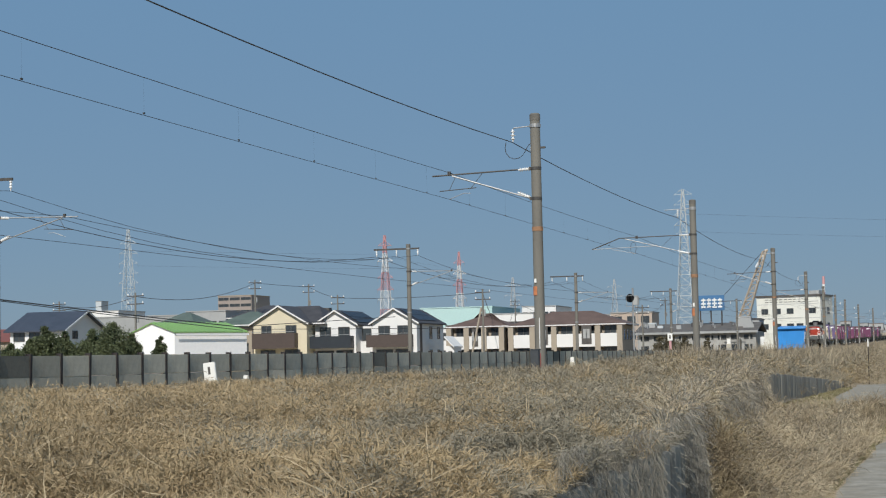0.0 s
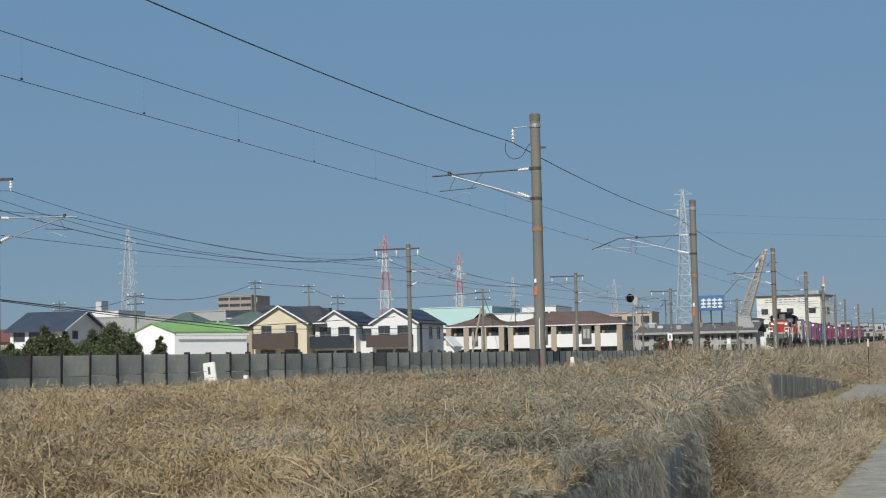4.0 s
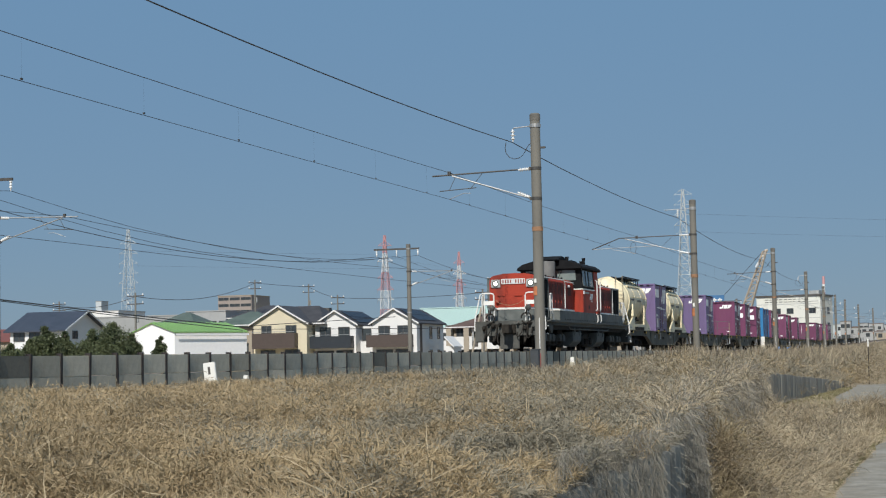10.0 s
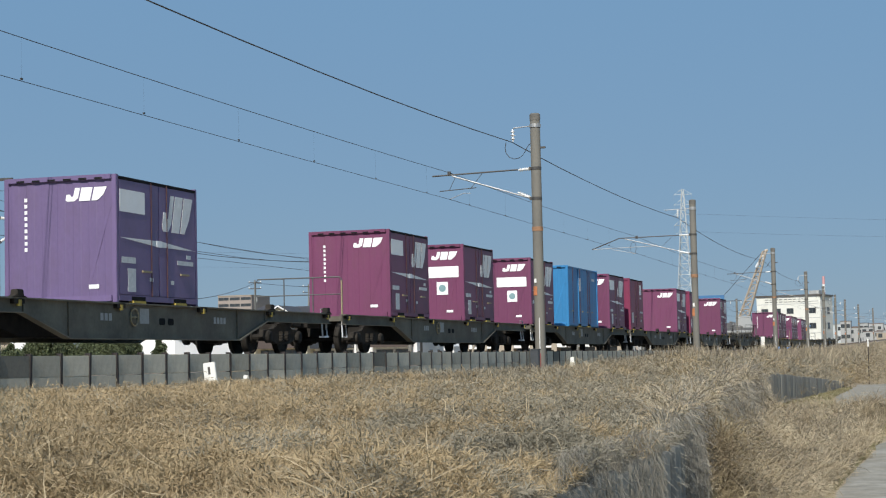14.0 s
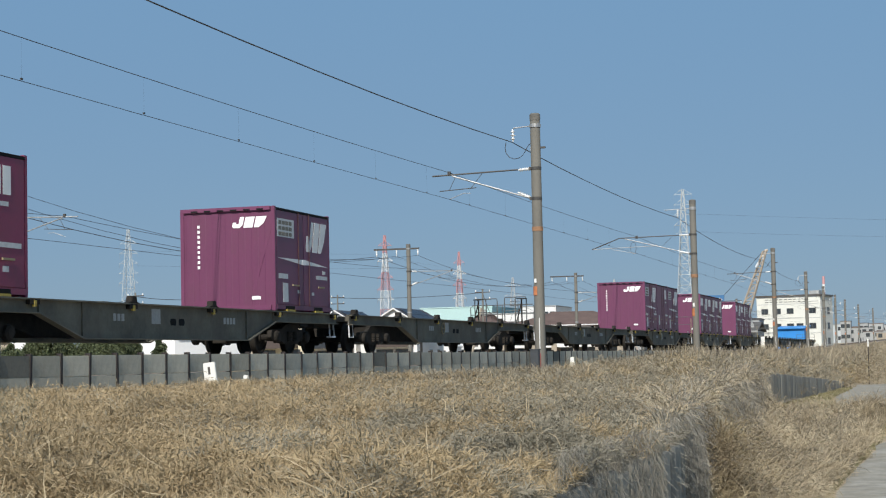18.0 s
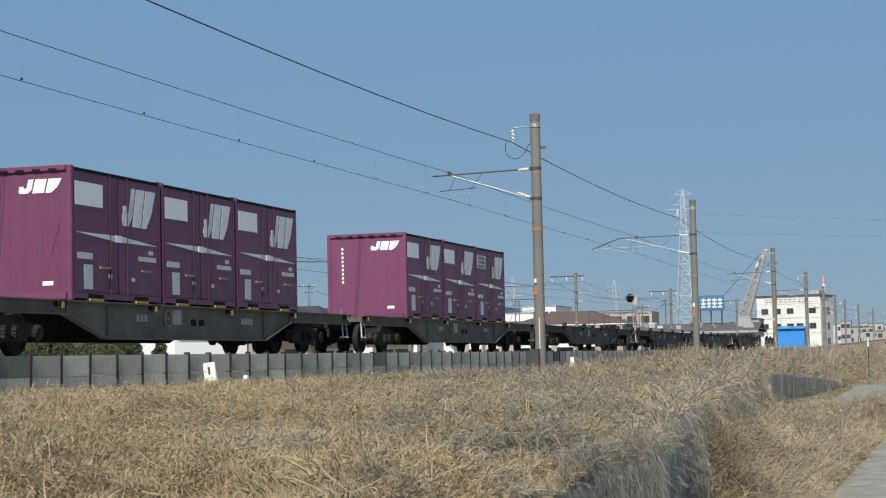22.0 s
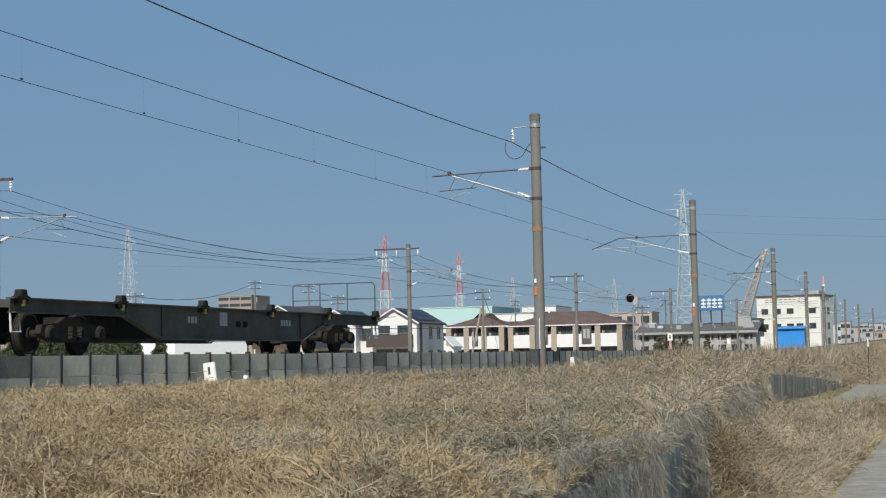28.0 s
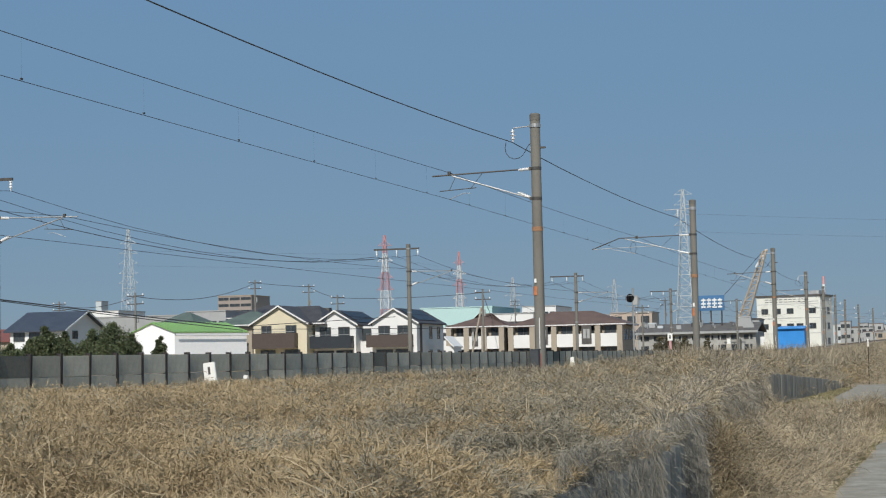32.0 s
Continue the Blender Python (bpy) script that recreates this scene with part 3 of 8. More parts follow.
def coupler(parent, x, d):
    part("coupler", Shape().box(min(x, x + 0.7 * d), max(x, x + 0.7 * d), -0.1, 0.1, 0.80, 0.98).slab([(x + 0.55 * d, -0.17), (x + 0.95 * d, -0.15), (x + 0.98 * d, 0.02), (x + 0.8 * d, 0.06), (x + 0.78 * d, 0.18), (x + 0.55 * d, 0.18)], "z", 0.72, 1.04), M_UNDER, parent, "dark knuckle coupler", bevel=0.015)
    part("brake_hose", Shape().tube([(x + 0.25 * d, 0.4, 0.75), (x + 0.5 * d, 0.42, 0.6), (x + 0.6 * d, 0.38, 0.38), (x + 0.8 * d, 0.3, 0.34)], 0.025, 6), M_UNDER, parent)


def wagon(mat, label, rails="", stops=(), wheel=True):
    """A container flat wagon; stops: places of the raised container stoppers."""
    w = thing("container_wagon", label, "flat wagon", "container wagons of the freight train")
    prof = [(-9.75, 0.76), (-5.5, 0.76), (-3.9, 0.32), (3.9, 0.32), (5.5, 0.76), (9.75, 0.76), (9.75, 1.0), (-9.75, 1.0)]
    for side in (-1, 1):
        y = 1.24 * side
        part("side_sill", Shape().slab(prof, "y", y - 0.012, y + 0.012), mat, w)
        part("sill_flange", Shape().box(-9.75, 9.75, y - (0.07 if side > 0 else 0.10), y + (0.10 if side > 0 else 0.07), 0.985, 1.012), mat, w)
        part("lower_flange", Shape().slab([(-9.7, 0.745), (-5.52, 0.745), (-3.9, 0.30), (3.9, 0.30), (5.52, 0.745), (9.7, 0.745), (9.7, 0.765), (5.48, 0.765), (3.88, 0.325), (-3.88, 0.325), (-5.48, 0.765), (-9.7, 0.765)], "y", y - 0.09, y + 0.07), mat, w)
        for k in (-5.45, -3.85, 3.85, 5.45):
            zb = 0.34 if abs(k) < 4 else 0.77
            part("stiffener", Shape().box(k - 0.02, k + 0.02, y - 0.035 if side > 0 else y - 0.04, y + 0.04 if side > 0 else y + 0.035, zb, 0.985), mat, w)
        for k in (-9.45, -5.7, -1.9, 1.9, 5.7, 9.45):
            lock = part("container_lock", Shape().box(k - 0.17, k + 0.17, y - 0.10, y + 0.06, 0.9, 1.0).box(k - 0.1, k + 0.1, y - 0.06, y + 0.02, 1.0, 1.015), M_UNDER, w, "black folding container lock")
            part("lock_lever", Shape().box(k - 0.04, k + 0.05, y + 0.06 * side, y + 0.11 * side, 0.86, 0.97), M_YELLOW, lock, "yellow lever")
        for k in stops:
            part("stopper", Shape().slab([(k - 0.26, 1.012), (k + 0.26, 1.012), (k + 0.12, 1.05), (k + 0.10, 1.15), (k - 0.10, 1.15), (k - 0.12, 1.05)], "y", y - 0.12, y + 0.02), M_UNDER, w, "raised black container stopper", bevel=0.012)
        for k, n in ((-2.6, 3), (2.6, 4)):
            for i in range(n):
                part("stencil_bar", Shape().box(k + i * 0.17, k + i * 0.17 + 0.12, y + 0.0125 * side, y + 0.015 * side, 0.66, 0.80), M_LETTER, w, "faded white stencilled bar")
        for k in (0.05, 0.45):
            part("hand_hole", Shape().slab([(k - 0.14, 0.64), (k - 0.11, 0.60), (k + 0.11, 0.60), (k + 0.14, 0.64), (k + 0.14, 0.70), (k + 0.11, 0.74), (k - 0.11, 0.74), (k - 0.14, 0.70)], "y", y + 0.0125 * side - 0.003, y + 0.0125 * side + 0.003), M_LBLACK, w, "dark oval hand hole")
        part("data_plate", Shape().box(-0.95, -0.55, y + 0.0125 * side, y + 0.016 * side, 0.62, 0.92), M_LETTER, w, "grey-white data plate")
    part("deck", Shape().box(-9.7, 9.7, -0.55, 0.55, 0.88, 0.985), mat, w)
    part("centre_sill", Shape().slab([(-9.7, 0.7), (-5.3, 0.7), (-3.8, 0.36), (3.8, 0.36), (5.3, 0.7), (9.7, 0.7), (9.7, 0.88), (-9.7, 0.88)], "y", -0.25, 0.25), M_UNDER, w)
    for k in (-9.7, -7.1, -4.75, -2.85, -0.95, 0.95, 2.85, 4.75, 7.1, 9.62):
        part("cross_beam", Shape().box(k - 0.04, k + 0.12, -1.22, 1.22, 0.84, 0.97), mat, w)
    for k, ln, dz in ((-2.4, 0.9, 0.0), (1.2, 1.3, 0.02)):
        part("brake_reservoir", Shape().turned((k, -0.72, 0.48 + dz), (1, 0, 0), [(0, 0.001), (0.02, 0.15), (ln, 0.15), (ln + 0.02, 0.001)], 12), M_UNDER, w, smooth=True)
    part("brake_box", Shape().box(3.0, 3.6, -1.15, -0.8, 0.24, 0.5), M_UNDER, w, bevel=0.02)
    for x in (-7.1, 7.1):
        bogie(w, x)
    coupler(w, -9.4, -1)
    coupler(w, 9.4, 1)
    for sx in (-1, 1):
        for side in (-1, 1):
            part("corner_step", Shape().tube([(9.68 * sx, 1.2 * side, 0.95), (9.68 * sx, 1.22 * side, 0.42), (9.36 * sx, 1.22 * side, 0.42), (9.36 * sx, 1.2 * side, 0.78)], 0.02, 6), M_PATCHGREY, w, "pale steel step")
    def end_frame(x, y0, y1, top, posts, mid=0.45, last=None):
        """A tube railing across the wagon's end."""
        pts = [(x, y0, 0.98), (x, y0, top - 0.08), (x, y0 + (y1 - y0) * 0.03, top), (x, y1 - (y1 - y0) * 0.03, top), (x, y1, top - 0.08), (x, y1, 0.98)]
        f = part("handrail", Shape().tube(pts, 0.02, 6).tube([(x, y0, top - mid), (x, y1, top - mid)], 0.016, 6), M_RAILPIPE, w, "dark steel tube end railing")
        for k in range(1, posts):
            y = y0 + (y1 - y0) * k / posts
            part("rail_post", Shape().tube([(x, y, 0.98), (x, y, top)], 0.017, 5), M_RAILPIPE, f)
        if last:
            part("rail_post", Shape().tube([(x - 0.03, y1, 0.98), (x - 0.03, y1, top - 0.1)], 0.022, 6), last, f, "ochre end post")

    def hand_wheel(x, y, top):
        part("brake_stand", Shape().tube([(x, y, 0.9), (x, y, top)], 0.03, 6).tube([(x - 0.08, y + 0.22, 0.95), (x, y, top - 0.1)], 0.024, 6)
             .turned((x, y, top), (0, 0, 1), [(0, 0.03), (0.01, 0.2), (0.035, 0.2), (0.045, 0.03)], 14), M_UNDER, w, "brake hand wheel stand")

    if rails == "front":
        end_frame(-9.66, 1.22, -1.22, 2.0, 3, last=M_BRASS)
    elif rails == "low_front":
        end_frame(-9.60, 1.25, -1.22, 1.78, 4, 0.35)
    elif rails == "double_front":
        end_frame(-9.66, 1.10, -1.25, 2.0, 3)
        end_frame(-8.75, 1.0, -1.25, 1.92, 3)
    elif rails == "split_rear":
        end_frame(9.62, 0.72, -0.14, 1.98, 2, 0.5)
        end_frame(9.62, -0.42, -1.25, 2.02, 2, 0.5)
        hand_wheel(9.5, 0.55, 1.93)
        hand_wheel(9.5, -1.1, 1.93)
    elif rails == "rear":
        end_frame(9.62, 1.2, -1.22, 1.95, 3)
    for side in (-1, 1):
        y = 1.2 * side
        part("grab_iron", Shape().tube([(9.66, y, 0.6), (9.66, y, 1.12), (9.3, y, 1.12), (9.3, y, 0.98)], 0.018, 6), M_GALV, w)
        part("end_step", Shape().box(9.38, 9.64, y - 0.08, y + 0.08, 0.40, 0.44), M_MARK, w, "pale steel step")
        if wheel:
            part("hand_brake_wheel", Shape().tube([(-1.25 + 0.17 * math.cos(q * 0.4488), 1.29 * side, 0.74 + 0.17 * math.sin(q * 0.4488)) for q in range(15)], 0.018, 5)
                 .tube([(-1.42, 1.29 * side, 0.74), (-1.08, 1.29 * side, 0.74)], 0.012, 4).tube([(-1.25, 1.24 * side, 0.74), (-1.25, 1.3 * side, 0.74)], 0.03, 6), M_BRASS, w, "ochre hand brake wheel")
    return w


M_BRIGHT = material("bright_lamp_metal", (0.30, 0.315, 0.315), (0.46, 0.47, 0.465), 5, 0.4, 0.2)
M_LETTER = paint("faded_lettering", (0.36, 0.37, 0.36), 0.7, 0.15, scale=12)
M_RAILPIPE = material("rail_pipe_grey", (0.06, 0.065, 0.065), (0.11, 0.115, 0.11), 6, 0.6)
M_PATCH = paint("bright_label_white", (0.86, 0.87, 0.87), 0.5, 0.06)
M_BARTEXT = paint("faded_dark_lettering", (0.20, 0.185, 0.15), 0.7, 0.3, scale=14)
M_WALK = paint("navy_walkway_paint", (0.014, 0.017, 0.026), 0.8, 0.2, spec=0.2)
M_MARK = paint("pale_mark_white", (0.74, 0.75, 0.75), 0.55, 0.1, scale=8)
M_CARDMARK = paint("teal_card_mark", (0.20, 0.34, 0.36), 0.6)
M_LADDER = material("rusty_cream_steel", (0.20, 0.155, 0.10), (0.36, 0.29, 0.19), 6, 0.8)
M_ROD = material("rusty_rod", (0.045, 0.02, 0.022), (0.09, 0.035, 0.035), 7, 0.8)
M_PATCHGREY = paint("grey_label", (0.58, 0.60, 0.61), 0.6, 0.12, scale=14)


def logo_bars(shape, x0, z0, w, h, plane, axis):
    """The operator's mark as plain slanted blocks: a hooked one, a square one and a wedge."""
    u, lean = w / 10, h * 0.25
    hook = [(0.0, 0.14), (0.5, 0.0), (2.3, 0.0), (3.1, 0.22), (3.1, 1.0), (1.8, 1.0), (1.8, 0.36), (1.2, 0.34), (0.9, 0.52), (0.0, 0.52)]
    middle = [(3.5, 0.0), (6.3, 0.0), (6.3, 1.0), (3.5, 1.0)]
    wedge = [(6.7, 0.0), (8.2, 0.0), (9.4, 0.4), (9.9, 1.0), (6.7, 1.0)]
    for pr in (hook, middle, wedge):
        pts = [(x0 + a * u + lean * b, z0 + b * h) for a, b in pr]
        if axis == "y":
            shape.slab(pts, "y", plane - 0.004, plane)
        else:
            shape.slab([(-a, b) for a, b in reversed(pts)], "x", plane - 0.004, plane)


def container(mat, label, style="logo", length=3.715, kind="freight container"):
    """A box container; its origin is the centre of its floor. Doors on both long sides."""
    c = thing("freight_container", label, kind, "containers on the freight train")
    L2, W2, H = length / 2, 1.225, 2.5
    # ends with shallow upright corrugations
    prof, y, k = [], -W2 + 0.1, 0
    front = []
    while y < W2 - 0.1:
        front += [(-L2 + (0.019 if k % 2 else 0.012), y), (-L2 + (0.019 if k % 2 else 0.012), min(y + 0.15, W2 - 0.1))]
        y += 0.17
        k += 1
    ring = front + [(-a, b) for a, b in reversed(front)]
    body = Shape().slab([(a, b) for a, b in ring][::-1], "z", 0.12, H - 0.05)
    part("body", body, mat, c)
    part("side_skin", Shape().box(-L2 + 0.08, L2 - 0.08, -W2 + 0.035, W2 - 0.035, 0.12, H - 0.05), mat, c)
    for sx in (-1, 1):
        for sy in (-1, 1):
            x, y = sx * (L2 - 0.05), sy * (W2 - 0.05)
            part("corner_post", Shape().box(x - 0.05, x + 0.05, y - 0.05, y + 0.05, 0.0, H), mat, c, bevel=0.01)
    part("roof", Shape().slab([(-W2 + 0.01, H - 0.08), (W2 - 0.01, H - 0.08), (W2 - 0.01, H - 0.03), (0.3, H), (-0.3, H), (-W2 + 0.01, H - 0.03)], "x", -L2 + 0.03, L2 - 0.03), M_LBLACK if style != "blue" else mat, c, "dark sooty roof")
    for sx in (-1, 1):
        part("end_top_rail", Shape().box(sx * L2 - 0.04, sx * L2 + 0.04, -W2 + 0.1, W2 - 0.1, H - 0.1, H), mat, c, bevel=0.008)
        part("end_sill", Shape().box(sx * L2 - 0.045, sx * L2 + 0.045, -W2 + 0.1, W2 - 0.1, 0.02, 0.14), mat, c, bevel=0.008)
        for k in range(6):
            part("vent_slot", Shape().box(sx * L2 - 0.048 if sx < 0 else L2 + 0.04, -L2 - 0.04 if sx < 0 else L2 + 0.048, -0.95 + k * 0.34, -0.78 + k * 0.34, H - 0.09, H - 0.055), M_LBLACK, c)
        part("end_brace", Shape().slab([(0.58, 0.3), (0.64, 0.3), (1.12, 1.9), (1.06, 1.9)] if sx > 0 else [(-1.12, 1.9), (-1.06, 1.9), (-0.58, 0.3), (-0.64, 0.3)], "x", min(sx * (L2 - 0.02), sx * (L2 - 0.007)), max(sx * (L2 - 0.02), sx * (L2 - 0.007))), mat, c)
    for sy in (-1, 1):
        yo = sy * (W2 - 0.022)
        part("base_rail", Shape().box(-L2 + 0.1, L2 - 0.1, yo - 0.03, yo + 0.03, 0.04, 0.15), mat, c)
        part("top_rail", Shape().box(-L2 + 0.1, L2 - 0.1, yo - 0.03, yo + 0.03, H - 0.085, H - 0.03), M_LBLACK if style != "blue" else mat, c, "dark sooty top rail")
        for n, a in enumerate((-L2 + 0.11, 0.01) if style != "blue" else (-L2 + 0.11, -0.97, 0.01, 0.99)):
            wdt = (L2 - 0.12) if style != "blue" else 0.95 * L2 / 3.03 * 1.0
            d = part("door", Shape().box(a, a + wdt, yo - 0.022, yo + 0.022, 0.16, H - 0.09), mat, c, bevel=0.01)
            for hx in (a + wdt * (0.80 if n % 2 == 0 else 0.20),):
                part("lock_rod", Shape().tube([(hx, yo + 0.035 * sy, 0.14), (hx, yo + 0.035 * sy, H - 0.06)], 0.011, 6), M_ROD, d, "rusty lock rod")
            part("door_handle", Shape().box(a + wdt * 0.55, a + wdt * 0.78, yo + 0.03 * sy, yo + 0.06 * sy, 0.62, 0.66), M_BRASS, d, "ochre steel handle")
        for fx in (-0.95, 0.95):
            part("fork_pocket", Shape().box(fx - 0.3, fx + 0.3, yo + 0.031 * sy - 0.002, yo + 0.031 * sy + 0.002, 0.045, 0.13), M_LBLACK, c)
            part("pocket_edge", Shape().box(fx - 0.27, fx + 0.27, yo - 0.06, yo + 0.05, 0.0, 0.045), M_YELLOW, c, "ochre pocket edge")
        plane = yo + (-0.027 if sy < 0 else 0.031)

        def plate(name, x0, x1, z0, z1, m, lab=""):
            x0, x1 = (x0, x1) if sy < 0 else (-x1, -x0)
            part(name, Shape().box(x0, x1, plane - 0.004, plane, z0, z1), m, c, lab)
        if style in ("logo", "plate", "barred"):
            if style != "plate":
                plate("label_panel", -1.73, -0.64, 1.78, 2.22, M_PATCHGREY if style == "barred" else M_PATCH, "white label panel")
                if style == "barred":
                    for row in range(3):
                        for col in range(4):
                            bx = (-1.64 + 0.22 * col) if sy < 0 else (0.80 + 0.22 * col)
                            part("text_bar", Shape().box(bx, bx + 0.19, min(plane, plane + 0.006 * sy), max(plane, plane + 0.006 * sy), 1.81 + 0.135 * row, 1.90 + 0.135 * row), M_BARTEXT, c)
            g = Shape()
            logo_bars(g, 0.12 if sy < 0 else -1.6, 1.50, 1.32, 0.76, plane, "y")
            part("operator_mark", g, M_MARK, c, "pale slanted operator mark")
            st = Shape()
            q = 1 if sy < 0 else -1
            pr = [(-1.74, 1.275), (-0.1, 1.165), (1.72, 1.165), (0.1, 1.285)]
            st.slab([(a, b) for a, b in pr] if q > 0 else [(-a, b) for a, b in reversed(pr)], "y", plane - 0.004, plane)
            part("white_stripe", st, M_MARK, c, "tapered white stripe")
            part("stripe_middle", Shape().box(-0.12, 0.12, min(plane, plane + 0.008 * sy) - 0.004, max(plane, plane + 0.008 * sy), 1.16, 1.29), M_PATCH, c)
            plate("text_bar", -1.66, -1.06, 0.78, 0.90, M_PATCHGREY)
            plate("card_holder", -1.40, -1.06, 0.22, 0.68, M_PATCHGREY, "pale card holder")
            plate("text_bar", 0.85, 1.62, 0.84, 0.93, M_PATCHGREY)
            plate("text_bar", 1.3, 1.5, 0.98, 1.06, M_PATCHGREY)
            plate("text_bar", -0.45, -0.28, 0.45, 0.53, M_PATCHGREY)
            plate("text_bar", 0.52, 0.68, 0.42, 0.50, M_PATCHGREY)
        elif style == "corner":
            plate("operator_mark", 0.75, 0.95, 1.75, 2.25, M_PATCH, "white upright mark")
            plate("operator_mark", 1.02, 1.28, 1.75, 2.25, M_PATCH, "white upright mark")
            plate("text_bar", 0.85, 1.2, 1.55, 1.63, M_PATCHGREY)
            plate("card_holder", -1.40, -1.06, 0.35, 0.85, M_PATCHGREY, "pale card holder")
            plate("text_bar", 0.85, 1.62, 0.84, 0.93, M_PATCHGREY)
            plate("text_bar", 1.0, 1.2, 0.42, 0.52, M_PATCHGREY)
        else:
            plate("white_mark", -0.9, -0.55, 1.5, 2.05, M_PATCH, "white painted mark")
            plate("text_bar", 1.7, 2.3, 2.0, 2.1, M_PATCHGREY)
    # writing on the ends
    for sx in (-1, 1):
        pl = -L2 + 0.002 if sx < 0 else L2 - 0.014

        def eplate(name, a, b, z0, z1, m, lab=""):
            lo, hi = (a, b) if sx < 0 else (-b, -a)
            part(name, Shape().box(pl, pl + 0.012, lo, hi, z0, z1) if sx > 0 else Shape().box(pl, pl + 0.012, -hi, -lo, z0, z1), m, c, lab)
        if style in ("logo", "barred", "plate"):
            g = Shape()
            logo_bars(g, 0.12, 2.0, 0.85, 0.26, pl + (0.006 if sx < 0 else 0.012), "x")
            if sx > 0:
                g.v = [(x, -y, z) for x, y, z in g.v]
            part("operator_mark", g, M_PATCH, c, "white slanted operator mark")
            if style in ("logo", "barred"):
                for k in range(9):
                    eplate("text_bar", -0.775, -0.715, 2.03 - 0.122 * k, 2.10 - 0.122 * k, M_PATCH)
            if style == "plate":
                eplate("label_panel", -0.1, 1.05, 1.42, 1.78, M_PATCH, "white label panel")
                eplate("card_holder", 0.3, 0.68, 0.86, 1.28, M_PATCH, "white card holder")
                part("card_mark", Shape().turned((pl - 0.004 if sx < 0 else pl + 0.012, -0.49 if sx < 0 else 0.49, 1.07), (1, 0, 0), [(0, 0.12), (0.004, 0.12)], 14), M_CARDMARK, c, "teal round mark on the card")
            eplate("text_bar", 0.62, 0.84, 0.28, 0.36, M_PATCH)
        elif style == "corner":
            eplate("text_bar", 0.1, 0.75, 1.95, 2.05, M_PATCH)
        else:
            for k in range(5):
                eplate("text_bar", -0.7, 0.6, 2.1 - 0.4 * k, 2.2 - 0.4 * k, M_PATCHGREY)
    return c


def tank_container():
    c = thing("tank_container", "cream pressure tank container in a welded saddle frame", "tank container", "containers on the freight train")
    prof = [(-3.04, 0.001), (-3.02, 0.35), (-2.96, 0.66), (-2.84, 0.92), (-2.70, 1.06), (-2.56, 1.12), (-2.4, 1.14), (-0.7, 1.15), (0.7, 1.15), (2.4, 1.14), (2.56, 1.12), (2.70, 1.06), (2.84, 0.92), (2.96, 0.66), (3.02, 0.35), (3.04, 0.001)]
    part("vessel", Shape().turned((0, 0, 1.42), (1, 0, 0), prof, 48), M_TANK, c, smooth=True)
    for x in (-2.5, -0.9, 0.9, 2.5):
        part("hoop", Shape().turned((x, 0, 1.42), (1, 0, 0), [(-0.025, 1.13), (-0.025, 1.165), (0.025, 1.165), (0.025, 1.13)], 48), M_TANK, c, smooth=True)
    for side in (-1, 1):
        y = 1.15 * side
        part("seam_rail", Shape().tube([(-2.5, 1.155 * side, 1.62), (2.5, 1.155 * side, 1.62)], 0.016, 5), M_TANK, c)
        part("base_rail", Shape().box(-1.5, 1.5, y - 0.07, y + 0.05, 0.16, 0.30), M_TANK, c, bevel=0.012)
        for x in (-0.95, -0.1, 0.75):
            part("fork_pocket", Shape().box(x - 0.34, x + 0.34, y - 0.09, y + 0.05, 0.0, 0.15), M_UNDER, c, "dark fork pocket", bevel=0.015)
        for d in (-1, 1):
            pr = [(3.1, 0.0), (1.36, 0.0), (1.32, 0.52), (1.44, 0.60), (1.50, 1.28), (1.80, 1.28), (1.90, 0.62), (2.16, 0.52), (3.1, 0.18)]
            part("saddle", Shape().slab([(a * d, b) for a, b in (pr if d < 0 else reversed(pr))], "y", y - 0.05, y + 0.03), M_TANK, c, "cream saddle plate", bevel=0.015)
            part("saddle_rib", Shape().box(d * 1.64 - 0.04, d * 1.64 + 0.04, min(0.75 * side, 1.12 * side), max(0.75 * side, 1.12 * side), 0.16, 0.95), M_TANK, c)
            part("stencil_bar", Shape().box(d * 2.55 - 0.22, d * 2.55 + 0.22, y + 0.031 if side > 0 else y - 0.054, y + 0.034 if side > 0 else y - 0.051, 0.10, 0.15), M_LETTER, c)
        part("stencil_bar", Shape().box(-0.35, 0.75, -1.168 if side < 0 else 1.160, -1.160 if side < 0 else 1.168, 1.40, 1.50), M_BARTEXT, c, "row of dark lettering bars")
        part("stencil_bar", Shape().box(-2.2, -1.2, -1.160 if side < 0 else 1.152, -1.152 if side < 0 else 1.160, 1.44, 1.53), M_BARTEXT, c, "row of dark lettering bars")
    for k in range(4):
        part("stencil_bar", Shape().box(-3.0, -2.985, -0.35 + k * 0.13, -0.27 + k * 0.13, 1.42, 1.54), M_BARTEXT, c)
    for x in (-2.95, -1.45, 1.45, 2.95):
        part("cross_beam", Shape().box(x - 0.08, x + 0.08, -1.15, 1.15, 0.0, 0.15), M_TANK, c)
    wk = part("walkway", Shape().box(-2.3, 2.3, -0.80, -0.30, 2.53, 2.57), M_WALK, c, "dark blue grating walkway")
    for k in range(8):
        x = -2.2 + k * 0.63
        part("walkway_bracket", Shape().tube([(x, -0.76, 2.53), (x + 0.06, -0.74, 2.26)], 0.02, 5), M_WALK, wk)
    for y in (-0.82, -0.28):
        part("walkway_rail", Shape().tube([(-2.4, y, 2.60), (2.4, y, 2.60)], 0.028, 6), M_WALK, wk)
    part("roof_pipe", Shape().tube([(-1.9, -0.92, 2.16), (1.6, -0.92, 2.16)], 0.05, 8), M_TANK, c, "cream roof pipe")
    lad = Shape()
